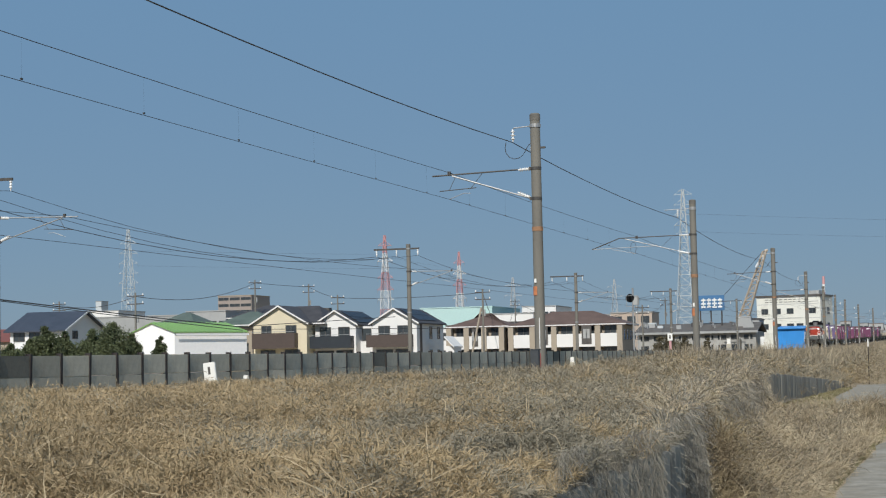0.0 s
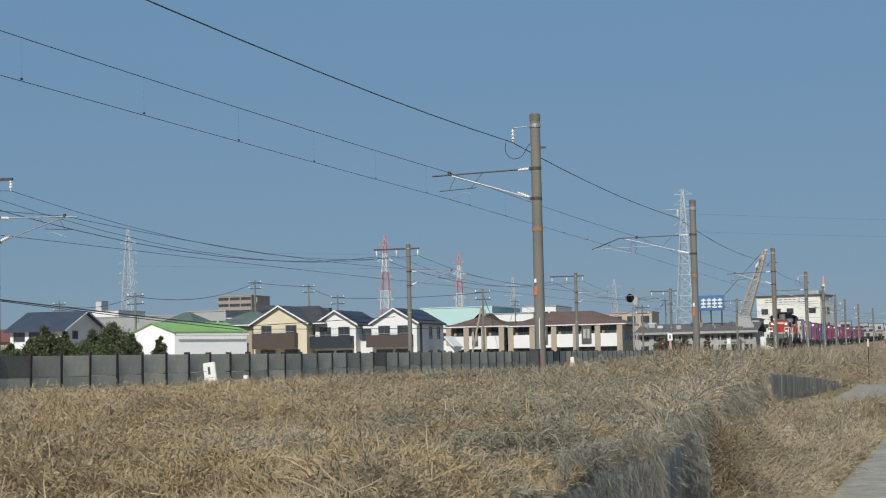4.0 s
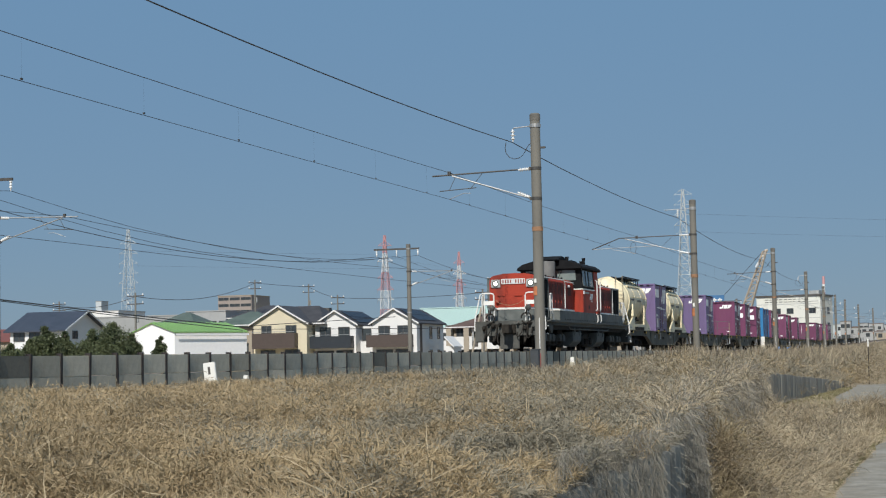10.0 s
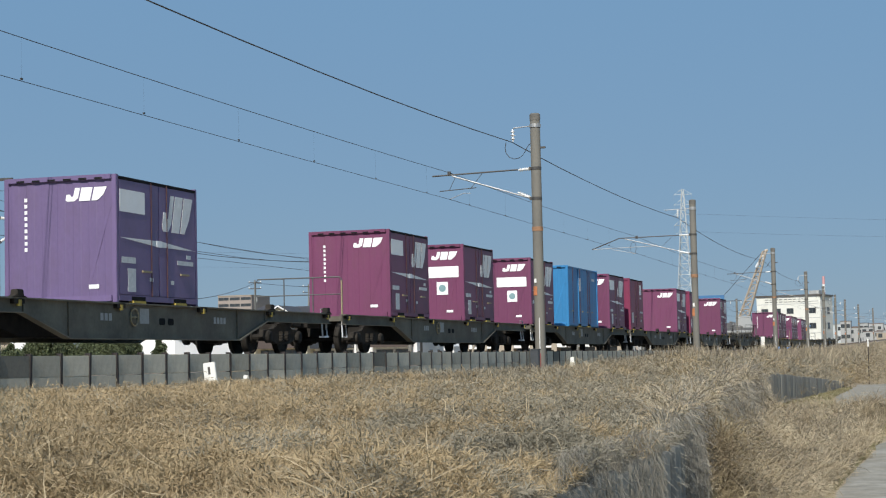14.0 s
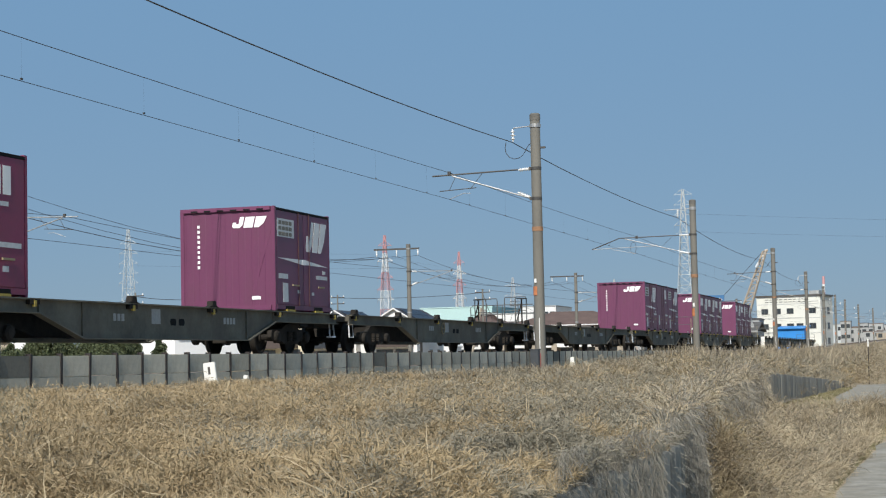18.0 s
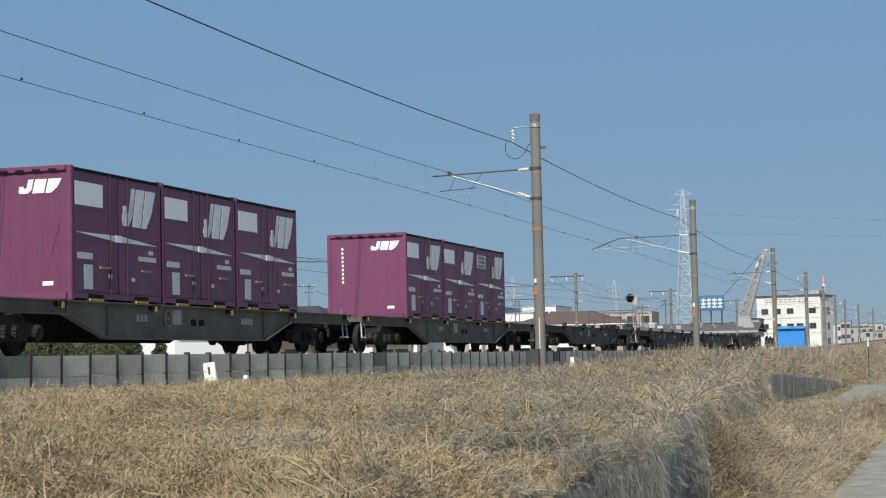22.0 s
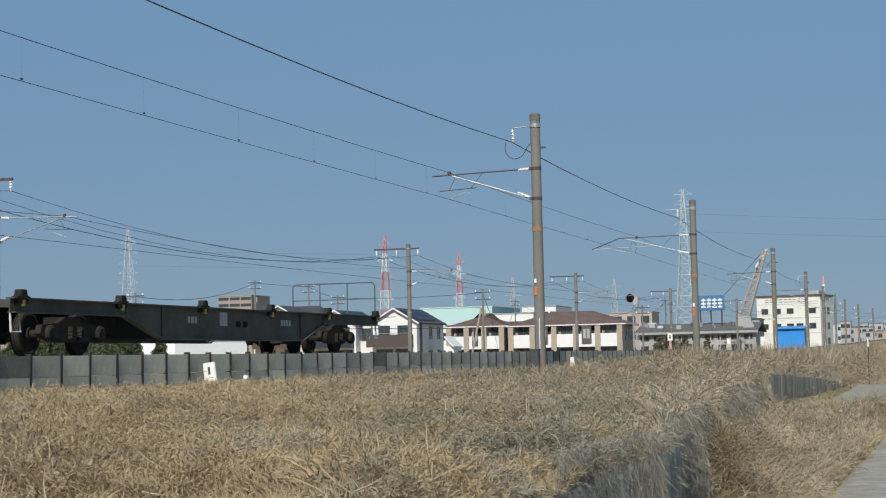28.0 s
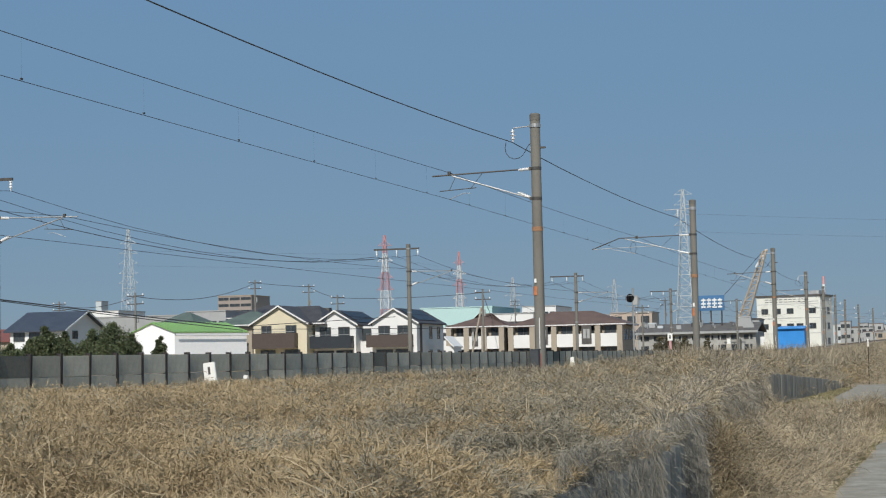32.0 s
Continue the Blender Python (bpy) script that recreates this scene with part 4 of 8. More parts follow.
    for y in (-0.95, -0.58):
        lad.tube([(-3.10, y, 0.10), (-3.10, y, 1.9), (-2.85, y * 0.92, 2.35), (-2.45, y * 0.85, 2.62)], 0.018, 6)
    for k in range(10):
        lad.tube([(-3.10, -0.95, 0.25 + 0.18 * k), (-3.10, -0.58, 0.25 + 0.18 * k)], 0.012, 5)
    part("ladder", lad, M_LADDER, c, "rusty brown steel ladder")
    part("valve", Shape().turned((-0.2, -1.0, 0.55), (0, -1, -0.3), [(0, 0.12), (0.05, 0.15), (0.08, 0.07), (0.2, 0.06)], 12).tube([(-0.4, -1.1, 0.5), (-0.2, -1.16, 0.62), (0.05, -1.1, 0.48)], 0.03, 6), M_UNDER, c, "dark outlet valve")
    part("control_box", Shape().box(-1.98, -1.80, -1.24, -1.10, 0.66, 0.92), M_TANK, c, "cream control box", bevel=0.01)
    for x in (-1.2, 0.0, 1.2):
        part("manway", Shape().turned((x, 0.15, 2.52), (0, 0, 1), [(0, 0.24), (0.10, 0.24), (0.12, 0.2), (0.16, 0.08)], 16), M_TANK, c, "round hatch lid")
    return c


def locomotive():
    """A centre-cab diesel; its front looks to local -x; origin at rail level below its middle."""
    l = thing("diesel_locomotive", "vermilion and grey centre-cab diesel locomotive with black roof", "locomotive")
    front, rear = -8.95, 8.65
    fr = part("frame", Shape().box(front, rear, -1.30, 1.30, 1.02, 1.20), M_LGREY, l, "grey running board", bevel=0.02)

    def strip(name, x0, x1, side, y0, y1, z0, z1, mat, parent, label="", bevel=0.0):
        return part(name, Shape().box(x0, x1, min(y0 * side, y1 * side), max(y0 * side, y1 * side), z0, z1), mat, parent, label, bevel)

    for side in (-1, 1):
        cuts = [-5.68, -4.1, -2.6, -1.1, 0.35, 0.72, 2.0, 3.5, 5.0, 6.95]
        for a, b in zip(cuts, cuts[1:]):
            strip("side_skirt", a + 0.012, b - 0.012, side, 1.36, 1.41, 1.22, 1.62, M_LGREY, fr, "grey side skirt panel", 0.012)
        strip("skirt_top", -6.6, 6.95, side, 1.0, 1.38, 1.585, 1.61, M_LGREY, fr)
        strip("skirt_lip", -8.3, rear - 0.5, side, 1.30, 1.46, 1.15, 1.215, M_LGREY, fr, "grey lower lip of the skirt", 0.01)
        sb = strip("sand_box", -6.6, -5.70, side, 1.02, 1.44, 1.20, 1.60, M_LGREY, fr, "grey sand box", 0.02)
        strip("sand_lid", -6.62, -5.68, side, 1.0, 1.46, 1.60, 1.67, M_WHITE, sb, "white lid", 0.01)
        for q in range(26):
            part("rivet_plate", Shape().box(-5.6 + q * 0.48, -5.46 + q * 0.48, 1.412 * side - 0.010, 1.412 * side + 0.010, 1.255, 1.295), M_UNDER, fr)
        part("side_sill", Shape().slab([(-8.2, 1.14), (-7.4, 0.86), (7.2, 0.86), (8.0, 1.02), (8.0, 1.14)], "y", min(1.15 * side, 1.22 * side), max(1.15 * side, 1.22 * side)), M_UNDER, fr)
        part("platform_bracket", Shape().slab([(-8.3, 1.2), (-7.6, 0.72), (-7.35, 0.72), (-7.15, 1.2)], "y", min(1.22 * side, 1.30 * side), max(1.22 * side, 1.30 * side)), M_LGREY, fr)

    def hood(x0, x1, xs, is_front):
        """xs: edge of the lower part beside the cab."""
        prof = [(-1.0, 1.2), (1.0, 1.2), (1.0, 2.76), (0.95, 2.88), (0.82, 2.97), (0.5, 3.03), (0.0, 3.06), (-0.5, 3.03), (-0.82, 2.97), (-0.95, 2.88), (-1.0, 2.76)]
        body = part("hood", Shape().slab(prof, "x", x0, x1), M_LRED, l, "vermilion engine hood", bevel=0.045)
        part("hood_base", Shape().box(x0 - 0.012, x1 + 0.012, -1.012, 1.012, 1.19, 1.66), M_LGREY, l, "grey lower hood band", bevel=0.02)
        part("white_line", Shape().box(x0 - 0.018, x1 + 0.018, -1.018, 1.018, 1.655, 1.73), M_WHITE, l, "white waist line")
        xg0, xg1 = (x0 + 0.12, x0 + 1.45) if is_front else (x1 - 1.6, x1 - 0.12)
        a0, a1 = (xg1 + 0.25, xs - 0.12) if is_front else (xs + 0.12, xg0 - 0.15)
        b0, b1 = (xs + 0.12, x1 - 0.05) if is_front else (x0 + 0.05, xs - 0.12)
        for side in (-1, 1):
            g = strip("radiator_grille", xg0, xg1, side, 0.98, 1.012, 1.34, 2.82, M_LBLACK, body, "black radiator grille")
            part("grille_frame", Shape().box(xg0 - 0.09, xg0, 1.0 * side - 0.05, 1.0 * side + 0.05, 1.26, 2.90).box(xg1, xg1 + 0.07, 1.0 * side - 0.05, 1.0 * side + 0.05, 1.26, 2.90)
                 .box(xg0 - 0.09, xg1 + 0.07, 1.0 * side - 0.05, 1.0 * side + 0.05, 2.82, 2.90).box(xg0 - 0.09, xg1 + 0.07, 1.0 * side - 0.05, 1.0 * side + 0.05, 1.26, 1.34), M_LGREY, body, "grey grille frame")
            for k in range(17):
                strip("slat", xg0 + 0.02, xg1 - 0.02, side, 1.012, 1.03, 1.37 + 0.085 * k, 1.395 + 0.085 * k, M_LBLACK, g)
            part("grille_bar", Shape().box((xg0 + xg1) / 2 - 0.02, (xg0 + xg1) / 2 + 0.02, 1.02 * side - 0.02, 1.02 * side + 0.02, 1.34, 2.82), M_LBLACK, g)
            n = 5
            for k in range(n):
                xa, xb = a0 + (a1 - a0) * k / n, a0 + (a1 - a0) * (k + 1) / n
                d = strip("hood_door", xa + 0.018, xb - 0.018, side, 0.99, 1.014, 1.78, 2.80, M_LDOOR, body, "dark stained red hood door", 0.006)
                # flat dark plates: the shade inside the vents is in their colour
                for va, vb in ((0.16, 0.40), (0.60, 0.84)):
                    strip("vent_opening", xa + (xb - xa) * va, xa + (xb - xa) * vb, side, 1.004, 1.018, 2.30, 2.68, M_LDARK, d, "upright vent, recess shade in its dark red")
                strip("hinge", xa + 0.05, xa + 0.11, side, 1.014, 1.03, 1.95, 2.05, M_LRED, d)
            strip("hood_door", b0, b1, side, 0.99, 1.014, 1.78, 2.62, M_LDOOR, body, "dark stained red hood door", 0.006)
            strip("vent_opening", (b0 + b1) / 2 - 0.3, (b0 + b1) / 2 + 0.3, side, 1.006, 1.022, 2.3, 2.66, M_LDARK, body, "louvred opening, recess shade in its dark red")
            # rails along the top, bent down at the end
            e = 1 if is_front else -1
            f0 = x0 + 0.1 if is_front else x1 - 0.1
            y = 1.045 * side
            part("hood_rail", Shape().tube([(f0, y, 2.90), (xs - 0.28 * e, y, 2.90), (xs - 0.12 * e, y, 2.87), (xs - 0.02 * e, y, 2.78), (xs, y, 2.66), (xs, y, 1.76)], 0.024, 6), M_WHITE, body, "white pipe handrail")
            fc = x1 - 0.1 if is_front else x0 + 0.1
            part("hood_rail", Shape().tube([(xs + 0.06 * e, y, 2.85), (fc - 0.25 * e, y, 2.85), (fc - 0.1 * e, y, 2.80)], 0.022, 6), M_WHITE, body, "white pipe handrail")
            if not is_front:
                part("hood_rail", Shape().tube([(xg0 - 0.06, y, 2.9), (xg0 - 0.06, y, 1.40)], 0.022, 6), M_WHITE, body, "white pipe handrail")
            part("lamp_bracket", Shape().turned(((b0 + b1) / 2 - 0.35, 1.02 * side, 2.68), (0, side, 0), [(0, 0.05), (0.09, 0.05), (0.1, 0.03)], 10), M_PATCHGREY, body, "small grey marker lamp")
        for k in range(4):
            xf = x0 + (x1 - x0) * (0.14 + 0.23 * k)
            part("roof_hatch", Shape().box(xf - 0.45, xf + 0.45, -0.55, 0.55, 3.03, 3.07), M_LDARK, body, "sooty roof hatch", bevel=0.015)
            part("lifting_eye", Shape().turned((xf + 0.6, -0.6, 3.0), (0, 0, 1), [(0, 0.04), (0.08, 0.04), (0.09, 0.02)], 8), M_LBLACK, body)
        xe = x0 if is_front else x1
        d = -1 if is_front else 1

        def slab_at(name, a, b, y0, y1, z0, z1, mat, parent, label="", bevel=0.0):
            return part(name, Shape().box(min(xe + a * d, xe + b * d), max(xe + a * d, xe + b * d), y0, y1, z0, z1), mat, parent, label, bevel)

        for side in (-1, 1):
            hl = slab_at("headlight", -0.02, 0.06, 0.70 * side - 0.185, 0.70 * side + 0.185, 2.50, 2.82, M_BRIGHT, l, "square silver headlight housing", 0.02)
            part("reflector", Shape().turned((xe + 0.055 * d, 0.70 * side, 2.665), (d, 0, 0), [(0.0, 0.125), (0.03, 0.125), (0.03, 0.11), (0.008, 0.075)], 18), M_LGREY, hl, "grey lamp rim")
            part("lamp_lens", Shape().turned((xe + 0.06 * d, 0.70 * side, 2.665), (d, 0, 0), [(0, 0.08), (0.015, 0.066), (0.02, 0.001)], 14), M_LAMP if is_front else M_GLASS_DARK, hl, "lit round headlamp" if is_front else "unlit round headlamp")
            part("tail_light", Shape().turned((xe, 0.62 * side, 1.98), (d, 0, 0), [(0, 0.08), (0.1, 0.08), (0.11, 0.001)], 12), M_LRED, l, "small round tail light")
        nb = slab_at("number_board", 0.005, 0.03, -0.47, 0.47, 2.64, 2.84, M_PATCHGREY, l, "pale board with a row of red bars")
        for k in range(9):
            if k != 4:
                part("text_bar", Shape().box(min(xe + 0.03 * d, xe + 0.038 * d), max(xe + 0.03 * d, xe + 0.038 * d), -0.44 + 0.102 * k, -0.395 + 0.102 * k, 2.67, 2.81), M_LDOOR, nb)
        for y in (-0.34, 0.34):
            part("grab_iron", Shape().tube([(xe, y, 2.2), (xe + 0.05 * d, y, 2.2), (xe + 0.05 * d, y + 0.3, 2.2), (xe, y + 0.3, 2.2)], 0.012, 5), M_LRED, l)
        return body

    hood(-8.3, -1.9, -3.8, True)
    hood(1.6, 8.05, 3.5, False)
    # cab
    part("cab", Shape().box(-1.80, 1.60, -1.38, 1.38, 1.3, 2.60), M_LRED, l, "vermilion cab body", bevel=0.03)
    part("cab_upper", Shape().slab([(-1.36, 2.61), (1.36, 2.61), (1.29, 3.52), (-1.29, 3.52)], "x", -1.78, 0.72), M_LBLACK, l, "black window band of the cab", bevel=0.02)
    part("cab_line", Shape().box(-1.82, 0.70, -1.395, 1.395, 2.585, 2.63), M_WHITE, l, "white line below the cab windows")
    part("cab_base", Shape().box(-1.81, 1.61, -1.39, 1.39, 1.28, 1.60), M_LGREY, l, "grey lower cab band")
    for side in (-1, 1):
        dr = part("cab_door", Shape().slab([(1.38 * side, 1.62), (1.385 * side, 2.6), (1.31 * side, 3.50), (1.10 * side, 3.50), (1.15 * side, 1.62)], "x", 0.74, 1.60), M_LRED, l, "vermilion cab door", bevel=0.01)
        part("door_window", Shape().slab([(1.36 * side, 2.75), (1.325 * side, 3.3), (1.30 * side, 3.3), (1.335 * side, 2.75)], "x", 0.98, 1.36), M_GLASS_DARK, dr, "narrow dark door window")
    part("cab_back", Shape().box(0.74, 1.55, -1.12, 1.12, 2.6, 3.5), M_LBLACK, l)
    roof = part("cab_roof", Shape().slab([(-1.44, 3.44), (1.44, 3.44), (1.42, 3.53), (1.18, 3.70), (0.7, 3.83), (0.25, 3.88), (-0.25, 3.88), (-0.7, 3.83), (-1.18, 3.70), (-1.42, 3.53)], "x", -2.02, 1.95), M_LBLACK, l, "black arched cab roof", bevel=0.04)
    part("exhaust_stack", Shape().turned((-2.40, 0.0, 2.98), (0, 0, 1), [(0, 0.34), (0.74, 0.34), (0.80, 0.31), (0.82, 0.001)], 24), M_STACK, l, "pale grey cylindrical exhaust stack", smooth=True)
    part("exhaust_cowl", Shape().slab([(-2.3, 3.80), (0.0, 3.84), (-0.15, 3.91), (-0.6, 3.95), (-1.0, 4.04), (-1.5, 4.04), (-1.8, 3.93), (-2.3, 3.88)], "y", -0.44, 0.44), M_LBLACK, roof, "black exhaust cowl", bevel=0.05)
    part("exhaust_cowl", Shape().slab([(0.1, 3.84), (1.5, 3.84), (1.35, 3.93), (0.3, 3.95)], "y", -0.5, 0.5), M_LBLACK, roof, bevel=0.03)
    for x, hgt in ((-1.9, 0.2), (1.0, 0.14), (1.5, 0.3)):
        part("roof_vent", Shape().turned((x, -0.75, 3.72), (0, 0, 1), [(0, 0.07), (hgt, 0.07), (hgt + 0.01, 0.085), (hgt + 0.06, 0.085), (hgt + 0.07, 0.001)], 10), M_LBLACK, roof)
    for side in (-1, 1):
        for x0, x1, gl in ((-1.62, -0.98, M_GLASS_CAB), (-0.92, -0.46, M_GLASS_DARK), (-0.34, 0.62, M_GLASS_CAB)):
            wnd = part("cab_window", Shape().slab([(1.352 * side, 2.76), (1.303 * side, 3.40), (1.27 * side, 3.40), (1.32 * side, 2.76)], "x", x0, x1), gl, l, "cab side window")
            part("window_frame", Shape().tube([(x0, 1.357 * side, 2.74), (x1, 1.357 * side, 2.74), (x1, 1.306 * side, 3.41), (x0, 1.306 * side, 3.41), (x0, 1.357 * side, 2.74)], 0.022, 5), M_LGREY, wnd, "grey window frame")
        for x in (0.80, 1.50):
            part("cab_handrail", Shape().tube([(x, 1.40 * side, 1.76), (x, 1.46 * side, 1.80), (x, 1.46 * side, 3.02), (x, 1.38 * side, 3.06)], 0.026, 6), M_WHITE, l, "white vertical grab rail")
            part("cab_handrail", Shape().tube([(x, 1.42 * side, 1.58), (x, 1.47 * side, 1.54), (x, 1.47 * side, 1.28), (x, 1.42 * side, 1.24)], 0.022, 6), M_WHITE, l, "white lower grab rail")
        part("door_sill", Shape().box(0.84, 1.46, 1.40 * side - 0.05, 1.40 * side + 0.05, 1.62, 1.68), M_LRED, l)
        mk = Shape()
        logo_bars(mk, -0.44, 2.17, 0.62, 0.28, 1.388 * side + 0.002, "y")
        pl = part("cab_mark", mk, M_PATCHGREY, l, "faded white slanted operator mark")
        part("mark_line", Shape().slab([(-0.42, 2.10), (0.2, 2.10), (0.0, 2.135)], "y", 1.388 * side - 0.008, 1.388 * side + 0.008), M_PATCHGREY, pl)
        part("stencil_bar", Shape().box(-1.35, -0.55, 1.384 * side - 0.008, 1.384 * side + 0.008, 2.42, 2.50), M_LETTER, l)
        part("marker_bracket", Shape().box(-1.74, -1.56, 1.39 * side - 0.03, 1.39 * side + 0.03, 2.38, 2.54), M_PATCHGREY, l, bevel=0.01)
        part("stencil_bar", Shape().box(-0.72, -0.50, 1.384 * side - 0.008, 1.384 * side + 0.008, 1.78, 1.94), M_LDARK, l)
    for d, x in ((-1, -1.785), (1, 1.56)):
        for s in (-1, 1):
            wnd = part("cab_front_window", Shape().slab([(-1.10 if s < 0 else 0.12, 2.98), (-0.12 if s < 0 else 1.10, 2.98), (-0.12 if s < 0 else 1.06, 3.42), (-1.06 if s < 0 else 0.12, 3.42)], "x", x - 0.02, x + 0.02), M_GLASS_PALE, l, "broad cab end window, sky reflection in its colour", bevel=0.008)
            part("wiper", Shape().tube([(x + 0.03 * d, 0.5 * s, 3.42), (x + 0.03 * d, 0.35 * s, 3.12)], 0.010, 4), M_LBLACK, wnd)
    # end platforms
    for d, xe in ((-1, front), (1, rear)):
        def across(name, a, b, y0, y1, z0, z1, mat, label="", bevel=0.0, parent=l):
            return part(name, Shape().box(min(xe + a * d, xe + b * d), max(xe + a * d, xe + b * d), y0, y1, z0, z1), mat, parent, label, bevel)
        across("end_beam", 0.0, 0.10, -1.36, 1.36, 0.62, 1.20, M_LDIRTY, "grimy grey end beam", 0.02)
        across("coupler_guard", 0.02, 0.14, -0.38, 0.38, 0.12, 0.66, M_LDIRTY, "grey guard plate below the coupler", 0.02)
        for side in (-1, 1):
            across("corner_plate", -0.28, 0.12, min(0.98 * side, 1.38 * side), max(0.98 * side, 1.38 * side), 0.42, 0.70, M_LDIRTY, "grimy corner footplate", 0.015)
        coupler(l, xe - 0.15 * d, d)
        across("draft_gear", 0.1, 0.22, -0.26, 0.26, 0.70, 1.06, M_UNDER, "black draft gear housing", 0.03)
        for side in (-1, 1):
            y = 1.02 * side
            part("end_handrail", Shape().tube([(xe, y - 0.40 * side, 1.18), (xe, y - 0.40 * side, 2.18), (xe, y - 0.37 * side, 2.24), (xe, y - 0.30 * side, 2.27), (xe, y + 0.06 * side, 2.27), (xe, y + 0.14 * side, 2.22), (xe, y + 0.36 * side, 1.30), (xe, y + 0.38 * side, 0.85), (xe + 0.02 * d, y + 0.30 * side, 0.80)], 0.028, 8)
                 .tube([(xe, y - 0.02 * side, 1.18), (xe, y - 0.02 * side, 2.26)], 0.02, 6).tube([(xe, y - 0.40 * side, 1.52), (xe, y - 0.28 * side, 1.52), (xe, y - 0.24 * side, 1.2)], 0.018, 6), M_WHITE, l, "white end handrail")
            part("rail_plate", Shape().box(xe - 0.012, xe + 0.012, min(y - 0.40 * side, y + 0.02 * side), max(y - 0.40 * side, y + 0.02 * side), 1.82, 1.98), M_WHITE, l, "white plate in the handrail", bevel=0.004)
            xr = xe - 1.0 * d
            part("side_handrail", Shape().tube([(xr - 0.3 * d, 1.30 * side, 1.3), (xr - 0.22 * d, 1.34 * side, 1.36), (xr - 0.05 * d, 1.36 * side, 1.55), (xr, 1.36 * side, 1.65), (xr, 1.36 * side, 2.16), (xr - 0.06 * d, 1.36 * side, 2.24), (xr - 0.25 * d, 1.36 * side, 2.24), (xr - 0.31 * d, 1.36 * side, 2.16), (xr - 0.31 * d, 1.36 * side, 1.66), (xr - 0.4 * d, 1.36 * side, 1.5), (xr - 0.6 * d, 1.34 * side, 1.26)], 0.026, 6), M_WHITE, l, "white side handrail")
            st = part("step", Shape().box(min(xe - 0.05 * d, xe - 0.45 * d), max(xe - 0.05 * d, xe - 0.45 * d), 1.2 * side - 0.16, 1.2 * side + 0.16, 0.40, 0.44), M_LDIRTY, l, "grey footstep")
            part("step_iron", Shape().tube([(xe - 0.45 * d, 1.34 * side, 0.70), (xe - 0.5 * d, 1.36 * side, 0.68), (xe - 0.62 * d, 1.36 * side, 0.68)], 0.02, 5).tube([(xe - 0.45 * d, 1.34 * side, 0.98), (xe - 0.62 * d, 1.36 * side, 0.98)], 0.02, 5), M_WHITE, st, "white step edge")
        # hoses in soft bows, of uneven length
        for y, r, drop, swing in ((-0.92, 0.024, 0.62, 0.30), (-0.72, 0.03, 0.78, 0.18), (-0.55, 0.022, 0.55, 0.36), (0.48, 0.03, 0.74, 0.20), (0.70, 0.022, 0.50, 0.34), (0.90, 0.026, 0.66, 0.12)):
            pts = []
            for k in range(11):
                a = k / 10
                pts.append((xe + (0.12 + 0.20 * math.sin(a * 3.14)) * d, y + swing * (a - 0.15) * math.sin(a * 2.2), 1.08 - drop * math.sin(a * 2.25) + 0.10 * a))
            part("air_hose", Shape().tube(pts, r, 6), M_UNDER, l, "black air hose")
        for q, (y, z0, sz) in enumerate(((-0.98, 1.0, 0.15), (-0.80, 1.12, 0.12), (-0.66, 0.92, 0.14), (-0.34, 1.10, 0.10), (0.36, 1.06, 0.11), (0.62, 1.02, 0.15), (0.80, 1.14, 0.12), (0.98, 0.94, 0.14))):
            part("brake_valve", Shape().turned((xe + 0.08 * d, y, z0), (d, 0, 0), [(0, sz * 0.7), (0.08, sz * 0.7), (0.1, sz * 0.45), (0.2, sz * 0.4), (0.21, 0.001)], 10), M_UNDER if q % 3 else M_LDIRTY, l, "grimy brake valve")
        for y, r in ((-0.68, 0.20), (0.74, 0.17)):
            ring = [(xe + 0.16 * d, y + r * math.cos(a * 0.5236), 1.30 + r * math.sin(a * 0.5236)) for a in range(12)]
            part("jumper_cable", Shape().tube(ring, 0.030, 6), M_UNDER, l, "black coiled jumper cable")
            part("jumper_socket", Shape().turned((xe - 0.05 * d, y - 0.05, 1.72), (d, 0, -0.3), [(0, 0.11), (0.12, 0.11), (0.14, 0.07), (0.22, 0.07)], 12), M_LDIRTY, l, "grimy jumper socket")
            part("jumper_cable", Shape().tube([(xe + 0.12 * d, y - 0.05, 1.68), (xe + 0.2 * d, y - 0.02, 1.55), (xe + 0.16 * d, y, 1.42)], 0.035, 6), M_UNDER, l)
        part("uncoupling_lever", Shape().tube([(xe + 0.14 * d, -1.33, 1.14), (xe + 0.18 * d, -0.2, 1.12), (xe + 0.28 * d, 0.0, 1.0)], 0.014, 5), M_LDIRTY, l)
        part("chain", Shape().tube([(xe, -0.62, 2.05), (xe, -0.42, 1.90), (xe, -0.2, 1.82), (xe, 0.0, 1.79), (xe, 0.2, 1.82), (xe, 0.42, 1.90), (xe, 0.62, 2.05)], 0.008, 4), M_BRASS, l, "thin safety chain")
    # running gear and tanks
    part("transmission", Shape().box(-7.6, 7.4, -0.34, 0.34, 0.30, 1.02), M_UNDER, l, "black underfloor transmission casing", bevel=0.04)
    for x in (-4.3, -1.55, 1.55, 4.2):
        part("cross_casing", Shape().box(x - 0.5, x + 0.5, -0.9, 0.9, 0.24, 1.0), M_UNDER, l, bevel=0.05)
    for x, base in ((-6.2, 2.2), (0.0, 1.9), (6.0, 2.2)):
        bogie(l, x, base, 0.43)
